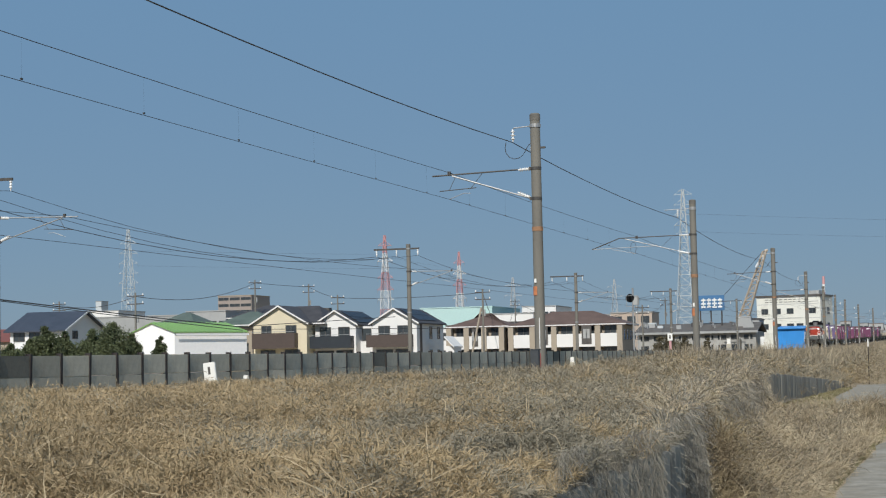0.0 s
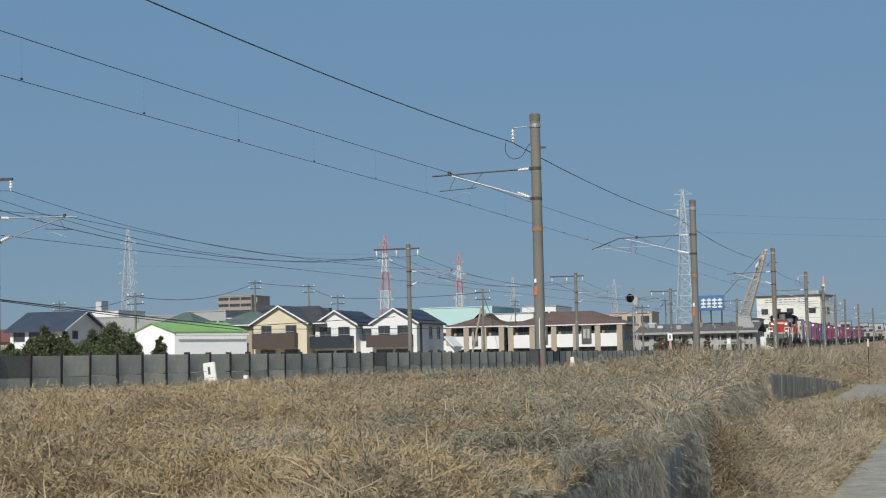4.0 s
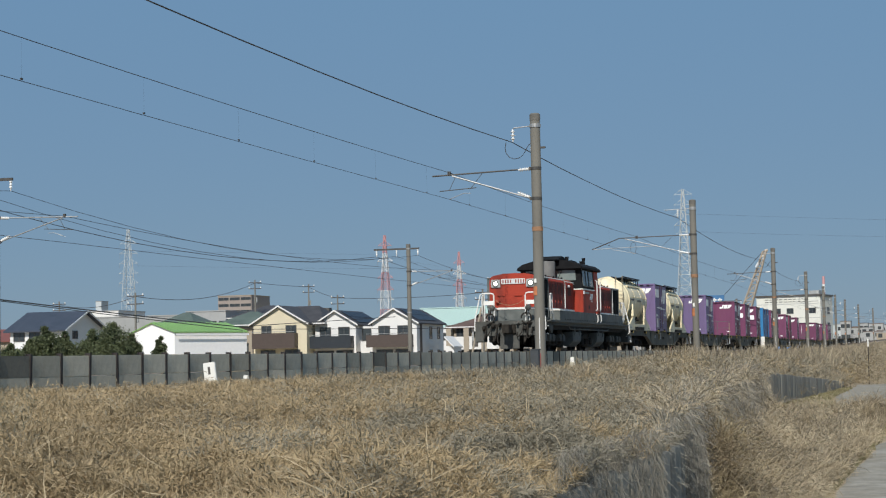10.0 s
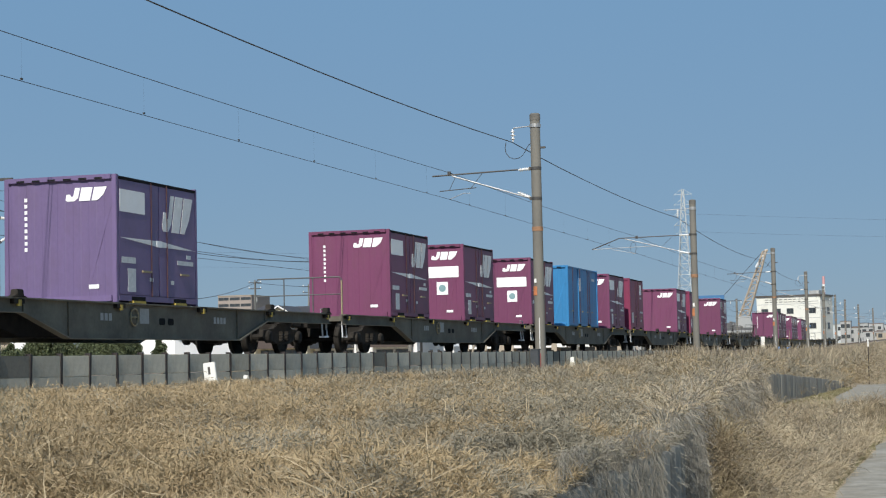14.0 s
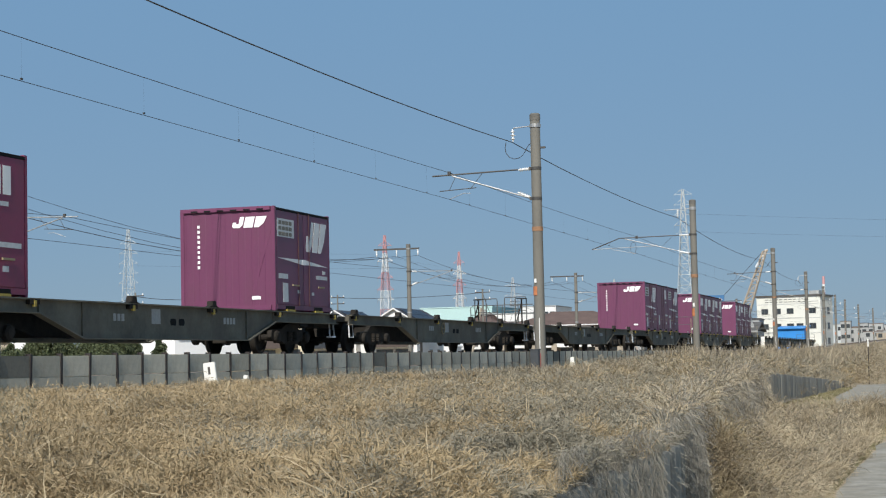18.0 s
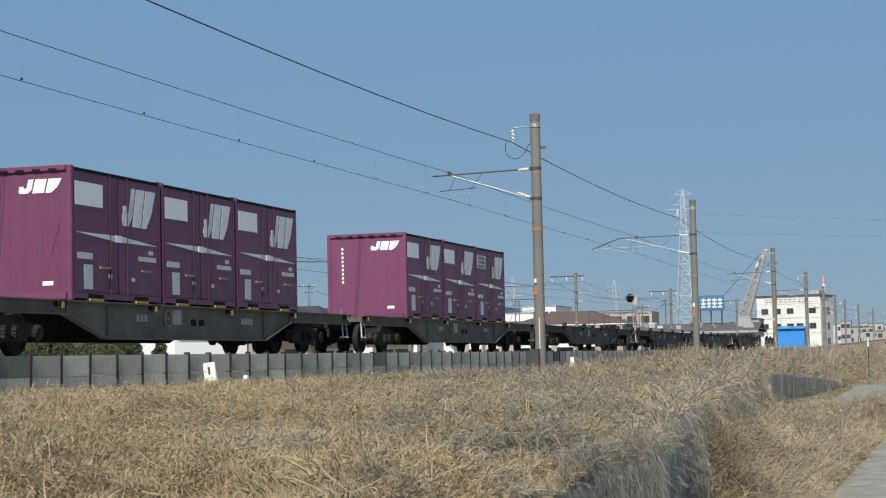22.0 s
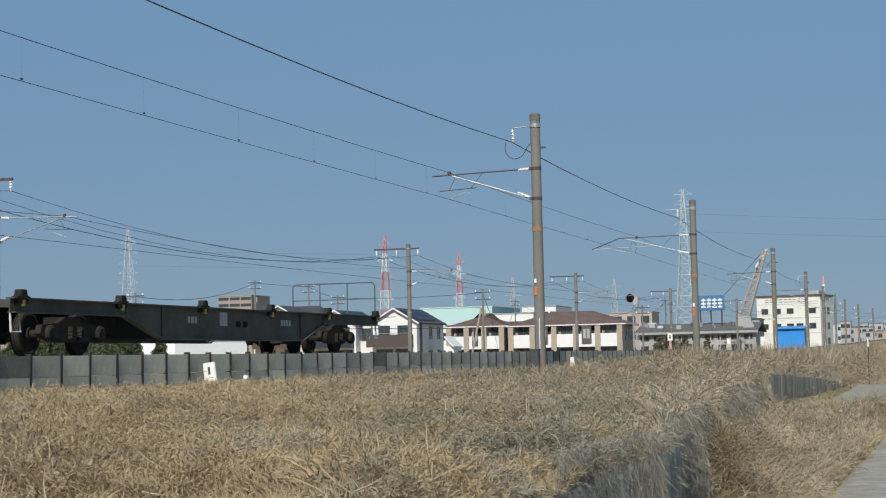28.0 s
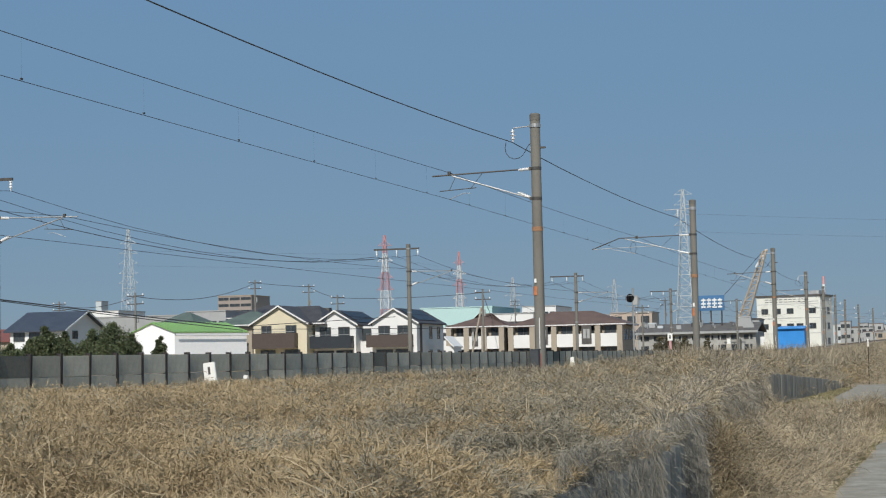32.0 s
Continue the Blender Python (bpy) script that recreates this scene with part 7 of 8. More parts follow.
marker("white relay cabinet beside the track", p0[0], p0[1], p0[2], 0.35, 0.75)
p0 = [159.03, 17.56, 0.55]
marker("small white marker on a far pole foot", p0[0], p0[1], p0[2], 0.3, 0.5)
sg = thing("lineside_sign", "white lineside sign on a red and grey post", "railway sign", at=pose(123.74, 17.71, -0.5))
part("post", Shape().tube([(0, 0, 0), (0, 0, 1.6)], 0.09, 8), M_PRED, sg, "faded red post")
part("plate", Shape().box(-0.13, -0.1, -0.17, 0.17, 1.25, 1.75), M_WHITE, sg)
part("dark_bar", Shape().box(-0.136, -0.131, -0.06, 0.06, 1.38, 1.62), M_FRAME, sg)


# ---- trees and bushes ----
M_LEAF = material("evergreen_leaves", (0.040, 0.058, 0.026), (0.105, 0.125, 0.055), 0.8, 0.7, island=0.35)
M_LEAF2 = material("olive_brown_leaves", (0.06, 0.055, 0.03), (0.12, 0.10, 0.055), 1.0, 0.8, island=0.3)
M_BARK = material("bark", (0.06, 0.045, 0.035), (0.12, 0.095, 0.07), 6, 0.9, bump=0.4)


def leaf_cloud(name, centres, n, size, mat, parent, label, seed):
    """Many small folded leaf clumps scattered on uneven lobes."""
    g = np.random.default_rng(seed)
    cs = np.array([c[:3] for c in centres], float)
    rs = np.array([c[3:] for c in centres], float)
    k = g.integers(0, len(cs), n)
    d = g.normal(size=(n, 3))
    d /= np.linalg.norm(d, axis=1)[:, None]
    rad = np.abs(g.normal(0.72, 0.32, n))
    p = cs[k] + d * rs[k] * rad[:, None]
    a = g.normal(size=(n, 3)) * 0.6 + d * 0.5 + np.array((0, 0, 0.2))
    a /= np.linalg.norm(a, axis=1)[:, None]
    b = np.cross(a, g.normal(size=(n, 3)))
    b /= np.linalg.norm(b, axis=1)[:, None]
    s = size * g.uniform(0.6, 1.5, n)[:, None]
    v = np.stack([p - b * s * 0.45, p + a * s * 0.5, p + b * s * 0.45, p + a * s * 1.2], 1).reshape(-1, 3)
    i = np.arange(n)[:, None] * 4
    f = np.concatenate([i + np.array([[0, 1, 3]]), i + np.array([[1, 2, 3]])], 0)
    me = bpy.data.meshes.new(name)
    me.from_pydata(v.tolist(), [], f.tolist())
    me.materials.append(mat)
    ob = new(name, me)
    ob.parent = parent
    return tagged(ob, label)


def tree(x, y, h, w, seed, label, mat=None, leaf=0.14, n=9500):
    r = random.Random(seed)
    t = thing("tree", label, "tree", "trees before the houses", at=pose(x, y, GZ))
    part("trunk", Shape().tube([(0, 0, -0.3), (0.05, 0.02, h * 0.3), (0.0, 0.1, h * 0.7), (0, 0, h * 0.92)], 0.16, 8, 0.03), M_BARK, t)
    lobes = []
    for k in range(11):
        z = h * (0.18 + 0.72 * k / 10)
        spread = w * 0.5 * (1 - 0.75 * (k / 10) ** 1.6)
        for q in range(3 if k < 8 else 1):
            a = r.uniform(0, 6.28)
            d = spread * r.uniform(0.25, 0.75)
            ex, ey = math.cos(a) * d, math.sin(a) * d
            rr = spread * r.uniform(0.42, 0.68)
            lobes.append((ex, ey, z + r.uniform(-0.2, 0.2), rr, rr, rr * 0.8))
            if q < 2 and k < 8:
                part("limb", Shape().tube([(0, 0, z - 0.3), (ex * 0.5, ey * 0.5, z - 0.1), (ex, ey, z + 0.1)], 0.05, 5, 0.015), M_BARK, t)
    leaf_cloud("crown", lobes, n, leaf, mat or M_LEAF, t, "dark green leafy crown" if mat is None else "brown-green twiggy crown", seed)
    return t


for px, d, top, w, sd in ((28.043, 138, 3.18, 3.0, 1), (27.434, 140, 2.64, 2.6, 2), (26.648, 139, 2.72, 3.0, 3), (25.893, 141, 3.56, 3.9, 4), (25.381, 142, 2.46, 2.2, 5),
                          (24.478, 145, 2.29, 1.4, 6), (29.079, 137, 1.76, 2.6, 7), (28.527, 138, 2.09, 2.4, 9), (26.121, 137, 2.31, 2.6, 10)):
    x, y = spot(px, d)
    tree(x, y, top - GZ, w, sd, "dark evergreen garden tree before the houses", None, 0.13, 14000)
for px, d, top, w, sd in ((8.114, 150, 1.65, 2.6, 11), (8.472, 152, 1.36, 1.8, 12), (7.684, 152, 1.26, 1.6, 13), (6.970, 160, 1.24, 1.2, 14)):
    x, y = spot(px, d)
    tree(x, y, top - GZ, w, sd, "low bushy winter tree beside the track", M_LEAF2, 0.12, 3000)


# ---- dry grass ----
def grass_material(name, low, mid, high, island=0.45):
    m = bpy.data.materials.new(name)
    m.use_nodes = True
    nt = m.node_tree
    bsdf = nt.nodes["Principled BSDF"]
    tc = nt.nodes.new("ShaderNodeTexCoord")
    n1 = nt.nodes.new("ShaderNodeTexNoise")
    n1.inputs["Scale"].default_value, n1.inputs["Detail"].default_value = 0.75, 5
    nt.links.new(tc.outputs["Object"], n1.inputs["Vector"])
    geo = nt.nodes.new("ShaderNodeNewGeometry")
    mr = nt.nodes.new("ShaderNodeMapRange")
    mr.inputs["To Min"].default_value, mr.inputs["To Max"].default_value = -0.12, 0.12
    nt.links.new(geo.outputs["Random Per Island"], mr.inputs["Value"])
    add = nt.nodes.new("ShaderNodeMath")
    nt.links.new(n1.outputs["Fac"], add.inputs[0])
    nt.links.new(mr.outputs["Result"], add.inputs[1])
    ramp = nt.nodes.new("ShaderNodeValToRGB")
    ramp.color_ramp.elements[0].position, ramp.color_ramp.elements[0].color = 0.27, (*low, 1)
    ramp.color_ramp.elements[1].position, ramp.color_ramp.elements[1].color = 0.73, (*high, 1)
    e = ramp.color_ramp.elements.new(0.5)
    e.color = (*mid, 1)
    nt.links.new(add.outputs[0], ramp.inputs["Fac"])
    nt.links.new(ramp.outputs["Color"], bsdf.inputs["Base Color"])
    bsdf.inputs["Roughness"].default_value = 0.75
    bsdf.inputs["Specular IOR Level"].default_value = 0.25
    thin = nt.nodes.new("ShaderNodeBsdfTranslucent")      # light passes through the thin dry blades
    nt.links.new(ramp.outputs["Color"], thin.inputs["Color"])
    mix = nt.nodes.new("ShaderNodeMixShader")
    mix.inputs["Fac"].default_value = 0.12
    nt.links.new(bsdf.outputs["BSDF"], mix.inputs[1])
    nt.links.new(thin.outputs["BSDF"], mix.inputs[2])
    nt.links.new(mix.outputs["Shader"], nt.nodes["Material Output"].inputs["Surface"])
    return m


M_STRAW = grass_material("dry_straw", (0.212, 0.166, 0.101), (0.34, 0.263, 0.157), (0.464, 0.362, 0.214))
M_GREYSTRAW = grass_material("grey_weathered_straw", (0.164, 0.149, 0.112), (0.255, 0.23, 0.173), (0.356, 0.317, 0.238))
M_STALK = grass_material("pale_stalk", (0.273, 0.221, 0.137), (0.41, 0.336, 0.221), (0.557, 0.462, 0.315))
M_REED = grass_material("tall_dry_reed", (0.125, 0.11, 0.084), (0.303, 0.254, 0.179), (0.512, 0.436, 0.307))
M_BROWN = grass_material("red_brown_weed", (0.121, 0.095, 0.066), (0.268, 0.208, 0.125), (0.454, 0.375, 0.219))
M_SEDGE = grass_material("grey_green_sedge", (0.094, 0.091, 0.064), (0.165, 0.154, 0.11), (0.264, 0.237, 0.165))
M_HANG = grass_material("grey_hanging_stems", (0.136, 0.131, 0.117), (0.228, 0.214, 0.182), (0.358, 0.328, 0.267))
M_VERGE = grass_material("pale_verge_straw", (0.247, 0.202, 0.14), (0.404, 0.331, 0.22), (0.561, 0.469, 0.323))
M_GREENGRASS = grass_material("short_green_grass", (0.12, 0.115, 0.06), (0.21, 0.195, 0.105), (0.34, 0.295, 0.17))

gx, gy = np.array(GX, float), np.array(GY, float)
gh = np.array([v.co.z for v in ground.data.vertices]).reshape(len(gy), len(gx))


def ground_at(x, y):
    i = np.clip(np.searchsorted(gx, x) - 1, 0, len(gx) - 2)
    j = np.clip(np.searchsorted(gy, y) - 1, 0, len(gy) - 2)
    tx, ty = (x - gx[i]) / (gx[i + 1] - gx[i]), (y - gy[j]) / (gy[j + 1] - gy[j])
    return (gh[j, i] * (1 - tx) + gh[j, i + 1] * tx) * (1 - ty) + (gh[j + 1, i] * (1 - tx) + gh[j + 1, i + 1] * tx) * ty


def soft_noise(x, y, scale, seed):
    """Smooth random field, about -1 to 1, from a few turned waves."""
    g = np.random.default_rng(seed)
    out = np.zeros_like(x)
    for k in range(9):
        a, ph, f = g.uniform(0, 6.28), g.uniform(0, 6.28), g.uniform(0.5, 1.8) / scale
        out += np.sin((x * np.cos(a) + y * np.sin(a)) * f * 6.28 + ph)
    return out / 3.2


def blades(name, x, y, z, h, width, mat, seed, label, lean=(0.25, 1.1)):
    """Curved tapering blades in one mesh: two lower, two middle, one tip corner each."""
    g = np.random.default_rng(seed)
    n = len(x)
    a = g.uniform(0, 2 * np.pi, n)
    L = g.uniform(*lean, n)
    d = np.stack([np.cos(a), np.sin(a), np.zeros(n)], 1)
    side = np.stack([-np.sin(a), np.cos(a), np.zeros(n)], 1)
    tw = g.uniform(-0.9, 0.9, n)[:, None]
    side = side * np.cos(tw) + d * np.sin(tw)
    base = np.stack([x, y, z], 1)
    up = np.array((0, 0, 1.0))
    mid = base + d * (h * np.sin(L * 0.55) * 0.5)[:, None] + up * (h * np.cos(L * 0.55) * 0.55)[:, None]
    tip = mid + d * (h * np.sin(np.minimum(L * 1.35, 2.2)) * 0.55)[:, None] + up * (h * np.cos(np.minimum(L * 1.35, 2.2)) * 0.5)[:, None]
    w = width[:, None]
    v = np.stack([base - side * w * 0.5, base + side * w * 0.5, mid + side * w * 0.4, mid - side * w * 0.4, tip], 1).reshape(-1, 3)
    me = bpy.data.meshes.new(name)
    me.vertices.add(n * 5)
    me.vertices.foreach_set("co", v.astype(np.float32).ravel())
    i = np.arange(n)[:, None] * 5
    loops = np.concatenate([i + np.array([[0, 1, 2, 3]]), i + np.array([[3, 2, 4]])], 1).ravel()
    me.loops.add(n * 7)
    me.loops.foreach_set("vertex_index", loops.astype(np.int32))
    me.polygons.add(n * 2)
    st = (np.arange(n)[:, None] * 7 + np.array([[0, 4]])).ravel()
    me.polygons.foreach_set("loop_start", st.astype(np.int32))
    me.update(calc_edges=True)
    me.validate()
    me.materials.append(mat)
    return tagged(new(name, me), label, "grass", kind="stuff")


def litter(name, x, y, z, size, width, mat, seed, label, rise=0.6):
    """Short crumpled leaves: two triangles folded along the middle."""
    g = np.random.default_rng(seed)
    n = len(x)
    a, e = g.uniform(0, 2 * np.pi, n), g.normal(rise, 0.45, n)
    d = np.stack([np.cos(a) * np.cos(e), np.sin(a) * np.cos(e), np.sin(e)], 1)
    s = np.cross(d, g.normal(size=(n, 3)))
    s /= np.linalg.norm(s, axis=1)[:, None]
    p = np.stack([x, y, z], 1)
    L, w = size[:, None], width[:, None]
    bend = np.cross(d, s) * L * g.uniform(-0.25, 0.25, n)[:, None]
    v = np.stack([p, p + d * L * 0.5 + s * w * 0.5 + bend, p + d * L * 0.55 - s * w * 0.5 + bend, p + d * L], 1).reshape(-1, 3)
    me = bpy.data.meshes.new(name)
    me.vertices.add(n * 4)
    me.vertices.foreach_set("co", v.astype(np.float32).ravel())
    i = np.arange(n)[:, None] * 4
    me.loops.add(n * 6)
    me.loops.foreach_set("vertex_index", np.concatenate([i + np.array([[0, 1, 2]]), i + np.array([[2, 1, 3]])], 1).ravel().astype(np.int32))
    me.polygons.add(n * 2)
    me.polygons.foreach_set("loop_start", (np.arange(n * 2) * 3).astype(np.int32))
    me.update(calc_edges=True)
    me.validate()
    me.materials.append(mat)
    return tagged(new(name, me), label, "grass", kind="stuff")


def strands(name, p, az, el, length, width, curl, mat, seed, label, wiggle=0.5):
    """Thin curling ribbons of three lengths each: base points, heading, rise, and how far each one bends over."""
    g = np.random.default_rng(seed)
    n = len(p)
    w = g.normal(0, wiggle, n)
    tw = g.uniform(-1.1, 1.1, n)
    rows, at = [], p.astype(float).copy()
    for k, taper in enumerate((0.75, 1.0, 0.8, 0.18)):
        a, e = az + w * k / 3, el - curl * k / 3
        d = np.stack([np.cos(a) * np.cos(e), np.sin(a) * np.cos(e), np.sin(e)], 1)
        flat = np.stack([-np.sin(a), np.cos(a), np.zeros(n)], 1)
        s = flat * np.cos(tw)[:, None] + np.cross(d, flat) * np.sin(tw)[:, None]
        half = s * (width * taper * 0.5)[:, None]
        rows += [at - half, at + half]
        at = at + d * (length / 3)[:, None]
    v = np.stack(rows, 1).reshape(-1, 3)
    me = bpy.data.meshes.new(name)
    me.vertices.add(n * 8)
    me.vertices.foreach_set("co", v.astype(np.float32).ravel())
    i = np.arange(n)[:, None] * 8
    me.loops.add(n * 12)
    me.loops.foreach_set("vertex_index", np.concatenate([i + np.array([[0, 1, 3, 2]]), i + np.array([[2, 3, 5, 4]]), i + np.array([[4, 5, 7, 6]])], 1).ravel().astype(np.int32))
    me.polygons.add(n * 3)
    me.polygons.foreach_set("loop_start", (np.arange(n * 3) * 4).astype(np.int32))
    me.update(calc_edges=True)
    me.validate()
    me.materials.append(mat)
    return tagged(new(name, me), label, "grass", kind="stuff")


def tussocks(name, x, y, z, radius, height, count, thick, mat, seed, label):
    """Arching clumps: strands that spring from a small root and fall outwards."""
    g = np.random.default_rng(seed)
    k = np.repeat(np.arange(len(x)), count)
    n = len(k)
    a, r = g.uniform(0, 2 * np.pi, n), np.sqrt(g.uniform(0, 1, n)) * 0.45
    px, py = x[k] + np.cos(a) * r * radius[k], y[k] + np.sin(a) * r * radius[k]
    head = a + g.normal(0, 1.0, n)
    L = height[k] * g.uniform(0.4, 1.3, n)
    strands(name, np.stack([px, py, z[k] + g.uniform(-0.05, 0.55, n) * height[k]], 1), head, g.uniform(0.3, 1.5, n), L, thick[k] * g.uniform(0.6, 1.4, n), g.uniform(0.6, 3.3, n), mat, seed + 1, label, 1.0)


g = np.random.default_rng(77)
grid = np.arange(0, 160, 1.0)
lane = np.array([revet_y(x) for x in grid])
edge = np.array([wall_y(x) for x in grid])
kerb = np.array([road_edge(x) for x in grid])
crest = np.array([revet_top(x) for x in grid])


def field_points(n, bearing=(-1, 33), near=4.6, far=75):
    """Random places on the bank, their density falling off with the square of the distance."""
    be, iz = np.radians(g.uniform(*bearing, n)), g.uniform(1 / far, 1 / near, n)
    x, y = np.cos(be) / iz, np.sin(be) / iz
    ok = (y > np.interp(x, grid, lane) - 0.10) & (y < np.interp(x, grid, edge) - 0.12) & (x > 2) & (x < 80)
    x, y = x[ok], y[ok]
    lump = 0.07 + 0.06 * soft_noise(x, y, 1.7, 1) + 0.055 * soft_noise(x, y, 0.5, 2)
    by_wall = np.where(np.interp(x, grid, edge) - y < 1.2, 0.5, 1.0)
    z = np.maximum(ground_at(x, y), np.interp(x, grid, crest) - 0.03) + np.maximum(lump * by_wall * g.uniform(0.1, 1, len(x)), -0.02)
    # how grey and weathered the growth is there: yellow straw by patches, grey towards the boards
    grey = 0.45 * np.clip(1 - (np.interp(x, grid, edge) - y) / 3.5, 0, 1) + 0.10 * soft_noise(x, y, 1.7, 1) + 0.36 * soft_noise(x, y, 3.4, 3) + 0.30 * soft_noise(x, y, 1.0, 8) + 0.6 * np.clip((18 - np.degrees(np.arctan2(y, x))) / 9, -0.7, 0.8)
    return x, y, z, np.hypot(x, y), grey


# the field: crumpled litter below, short curling grass above it
x, y, z, dist, grey = field_points(900000)
far = 1 + 0.7 * np.clip((x - 38) / 25, 0, 1)
h = np.clip((0.026 + 0.0014 * dist) * g.uniform(0.55, 1.5, len(x)) * far, 0.015, 0.3)
pick = 0.8 * g.uniform(0, 1, len(x)) + grey > 0.5
for mask, mt, sd in ((~pick, M_STRAW, 5), (pick, M_GREYSTRAW, 55)):
    litter("matted_grass", x[mask], y[mask], z[mask], h[mask], (0.0028 + 0.00030 * dist[mask]) * g.uniform(0.6, 1.5, int(mask.sum())), mt, sd, "matted dry winter grass over the bank", 0.35)
x, y, z, dist, grey = field_points(330000)
pick = 0.8 * g.uniform(0, 1, len(x)) + grey > 0.5
comb = 4.0 * soft_noise(x, y, 2.3, 21) + g.normal(0, 0.9, len(x))
for mask, mt, sd, rise, over in ((~pick, M_STRAW, 6, 0.85, 1.1), (pick, M_GREYSTRAW, 56, 0.4, 0.9)):
    k = int(mask.sum())
    strands("short_grass", np.stack([x, y, z], 1)[mask], comb[mask], g.normal(rise, 0.4, k), (0.045 + 0.0024 * dist[mask]) * g.uniform(0.5, 1.5, k),
            (0.0016 + 0.00021 * dist[mask]) * g.uniform(0.6, 1.4, k), g.normal(over, 0.8, k), mt, sd, "short curling dry grass on the bank", 0.9)
# scattered longer stalks, bent and fallen
x, y, z, dist, grey = field_points(3800)
k = len(x)
strands("dry_stalks", np.stack([x, y, z + 0.02], 1), g.uniform(0, 6.28, k), g.normal(0.35, 0.35, k), (0.09 + 0.006 * dist) * g.uniform(0.6, 1.6, k), 0.0024 + 0.00018 * dist, g.normal(0.5, 0.7, k), M_STALK, 58, "long pale dry stalks fallen over the matted grass")
# loose tufts of yellow straw
x, y, z, dist, grey = field_points(1500)
m = grey < 0.35
tussocks("straw_tufts", x[m], y[m], z[m] - 0.03, 0.05 + 0.004 * dist[m], (0.05 + 0.0035 * dist[m]) * g.uniform(0.7, 1.3, int(m.sum())), 16, 0.0020 + 0.0002 * dist[m], M_STRAW, 62, "small yellow straw tufts on the bank")
# withered green-grey grass where the bank meets the slab wall
x, y, z, dist, grey = field_points(60000, (25.5, 33))
m = g.uniform(0, 1, len(x)) < 0.6 * np.clip((np.degrees(np.arctan2(y, x)) - 27.9) / 2, 0, 1) * np.clip((dist - 9) / 6, 0, 1)
k = int(m.sum())
strands("green_grey_grass", np.stack([x, y, z + 0.02], 1)[m], g.uniform(0, 6.28, k), g.normal(0.9, 0.3, k), (0.07 + 0.003 * dist[m]) * g.uniform(0.6, 1.3, k), 0.0018 + 0.00022 * dist[m], g.normal(0.9, 0.5, k), M_SEDGE, 64, "withered grey-green sedge")

# taller weeds on the bank further along
n = 170000
x = 36 + 110 * g.uniform(0, 1, n) ** 1.7
lo, hi = np.interp(x, grid, lane), np.interp(x, grid, edge)
y = lo + (hi - lo) * g.uniform(0, 1, n) ** 0.9
tuft = soft_noise(x, y, 2.6, 4)
ok = tuft > -0.75
x, y, tuft = x[ok], y[ok], tuft[ok]
h = (0.25 + 0.16 * tuft) * g.uniform(0.4, 1.2, len(x)) * (0.35 + 1.1 * np.clip((x - 46) / 27, 0, 1))
h = np.clip(h * np.where(x < 62, np.clip((np.interp(x, grid, edge) - y) / 3.5, 0.3, 1), 1), 0.05, 0.95)
zz = ground_at(x, y) + h * g.uniform(0, 1, len(x)) ** 0.8
tone = soft_noise(x, y, 5.0, 24) + 0.5 * soft_noise(x, y, 1.6, 25) + g.normal(0, 0.3, len(x))
for mask, mt, sd in ((tone < -0.1, M_GREYSTRAW, 71), ((tone >= -0.1) & (tone < 0.75), M_REED, 72), (tone >= 0.75, M_BROWN, 73)):
    k = int(mask.sum())
    xm = x[mask]
    litter("tangled_weeds", xm, y[mask], zz[mask], 0.05 + 0.0014 * xm, 0.004 + 0.00026 * xm, mt, sd, "tangled dry weeds along the bank", 0.3)
    m = g.uniform(0, 1, k) < 0.3
    strands("tangled_weeds", np.stack([xm, y[mask], zz[mask]], 1)[m], g.uniform(0, 6.28, int(m.sum())), g.normal(0.6, 0.4, int(m.sum())), (0.12 + 0.004 * xm[m]) * g.uniform(0.5, 1.4, int(m.sum())), 0.0035 + 0.00019 * xm[m], g.normal(1.3, 0.7, int(m.sum())), mt, sd + 5, "arching dry stems along the bank")
n = 420
x = 30 + 62 * g.uniform(0, 1, n) ** 1.2
lo, hi = np.interp(x, grid, lane), np.interp(x, grid, edge)
y = lo + (hi - lo - 0.5) * g.uniform(0, 1, n) ** 1.3
sc = np.interp(x, [30, 45, 60, 80], [0.22, 0.34, 0.5, 0.6]) * g.uniform(0.6, 1.25, n) * np.where(x < 62, np.clip((np.interp(x, grid, edge) - y) / 4, 0.3, 1), 1)
kind_of = g.integers(0, 3, n)
for q, mt in enumerate((M_STRAW, M_REED, M_GREYSTRAW)):
    m = kind_of == q
    tussocks("dry_tussocks", x[m], y[m], ground_at(x[m], y[m]), sc[m] * 1.1, sc[m], 70, 0.003 + 0.00019 * x[m], mt, 80 + 3 * q, "arching dry tussocks along the bank")

# verge between the boards and the lane
n = 120000
x = 1 / g.uniform(1 / 75, 1 / 13, n)
t = g.uniform(0, 1, n)
lo, hi = np.interp(x, grid, kerb), np.interp(x, grid, lane)
y = lo + 0.05 + (hi - lo - 0.15) * t
tuft = soft_noise(x, y, 0.95, 7)
keep = (x < 44) | (g.uniform(0, 1, n) < 0.25)
x, y, t, tuft = x[keep], y[keep], t[keep], tuft[keep]
fade = np.interp(x, [0, 25, 32, 40, 43], [1.0, 0.95, 0.75, 0.6, 0.14])
h = np.clip((0.15 + 0.10 * tuft + 0.38 * np.maximum(tuft, 0) ** 1.5) * (0.35 + 0.75 * np.clip(t * 2.2, 0, 1)) * g.uniform(0.5, 1.2, len(x)), 0.05, 0.8) * fade
z = ground_at(x, y) - 0.02
red = (x < 20.5) & (soft_noise(x, y, 2.2, 9) + g.normal(0, 0.3, len(x)) > -0.5) & (t > 0.48 + 0.1 * tuft)
green = (t < 0.05) | (x > 44)
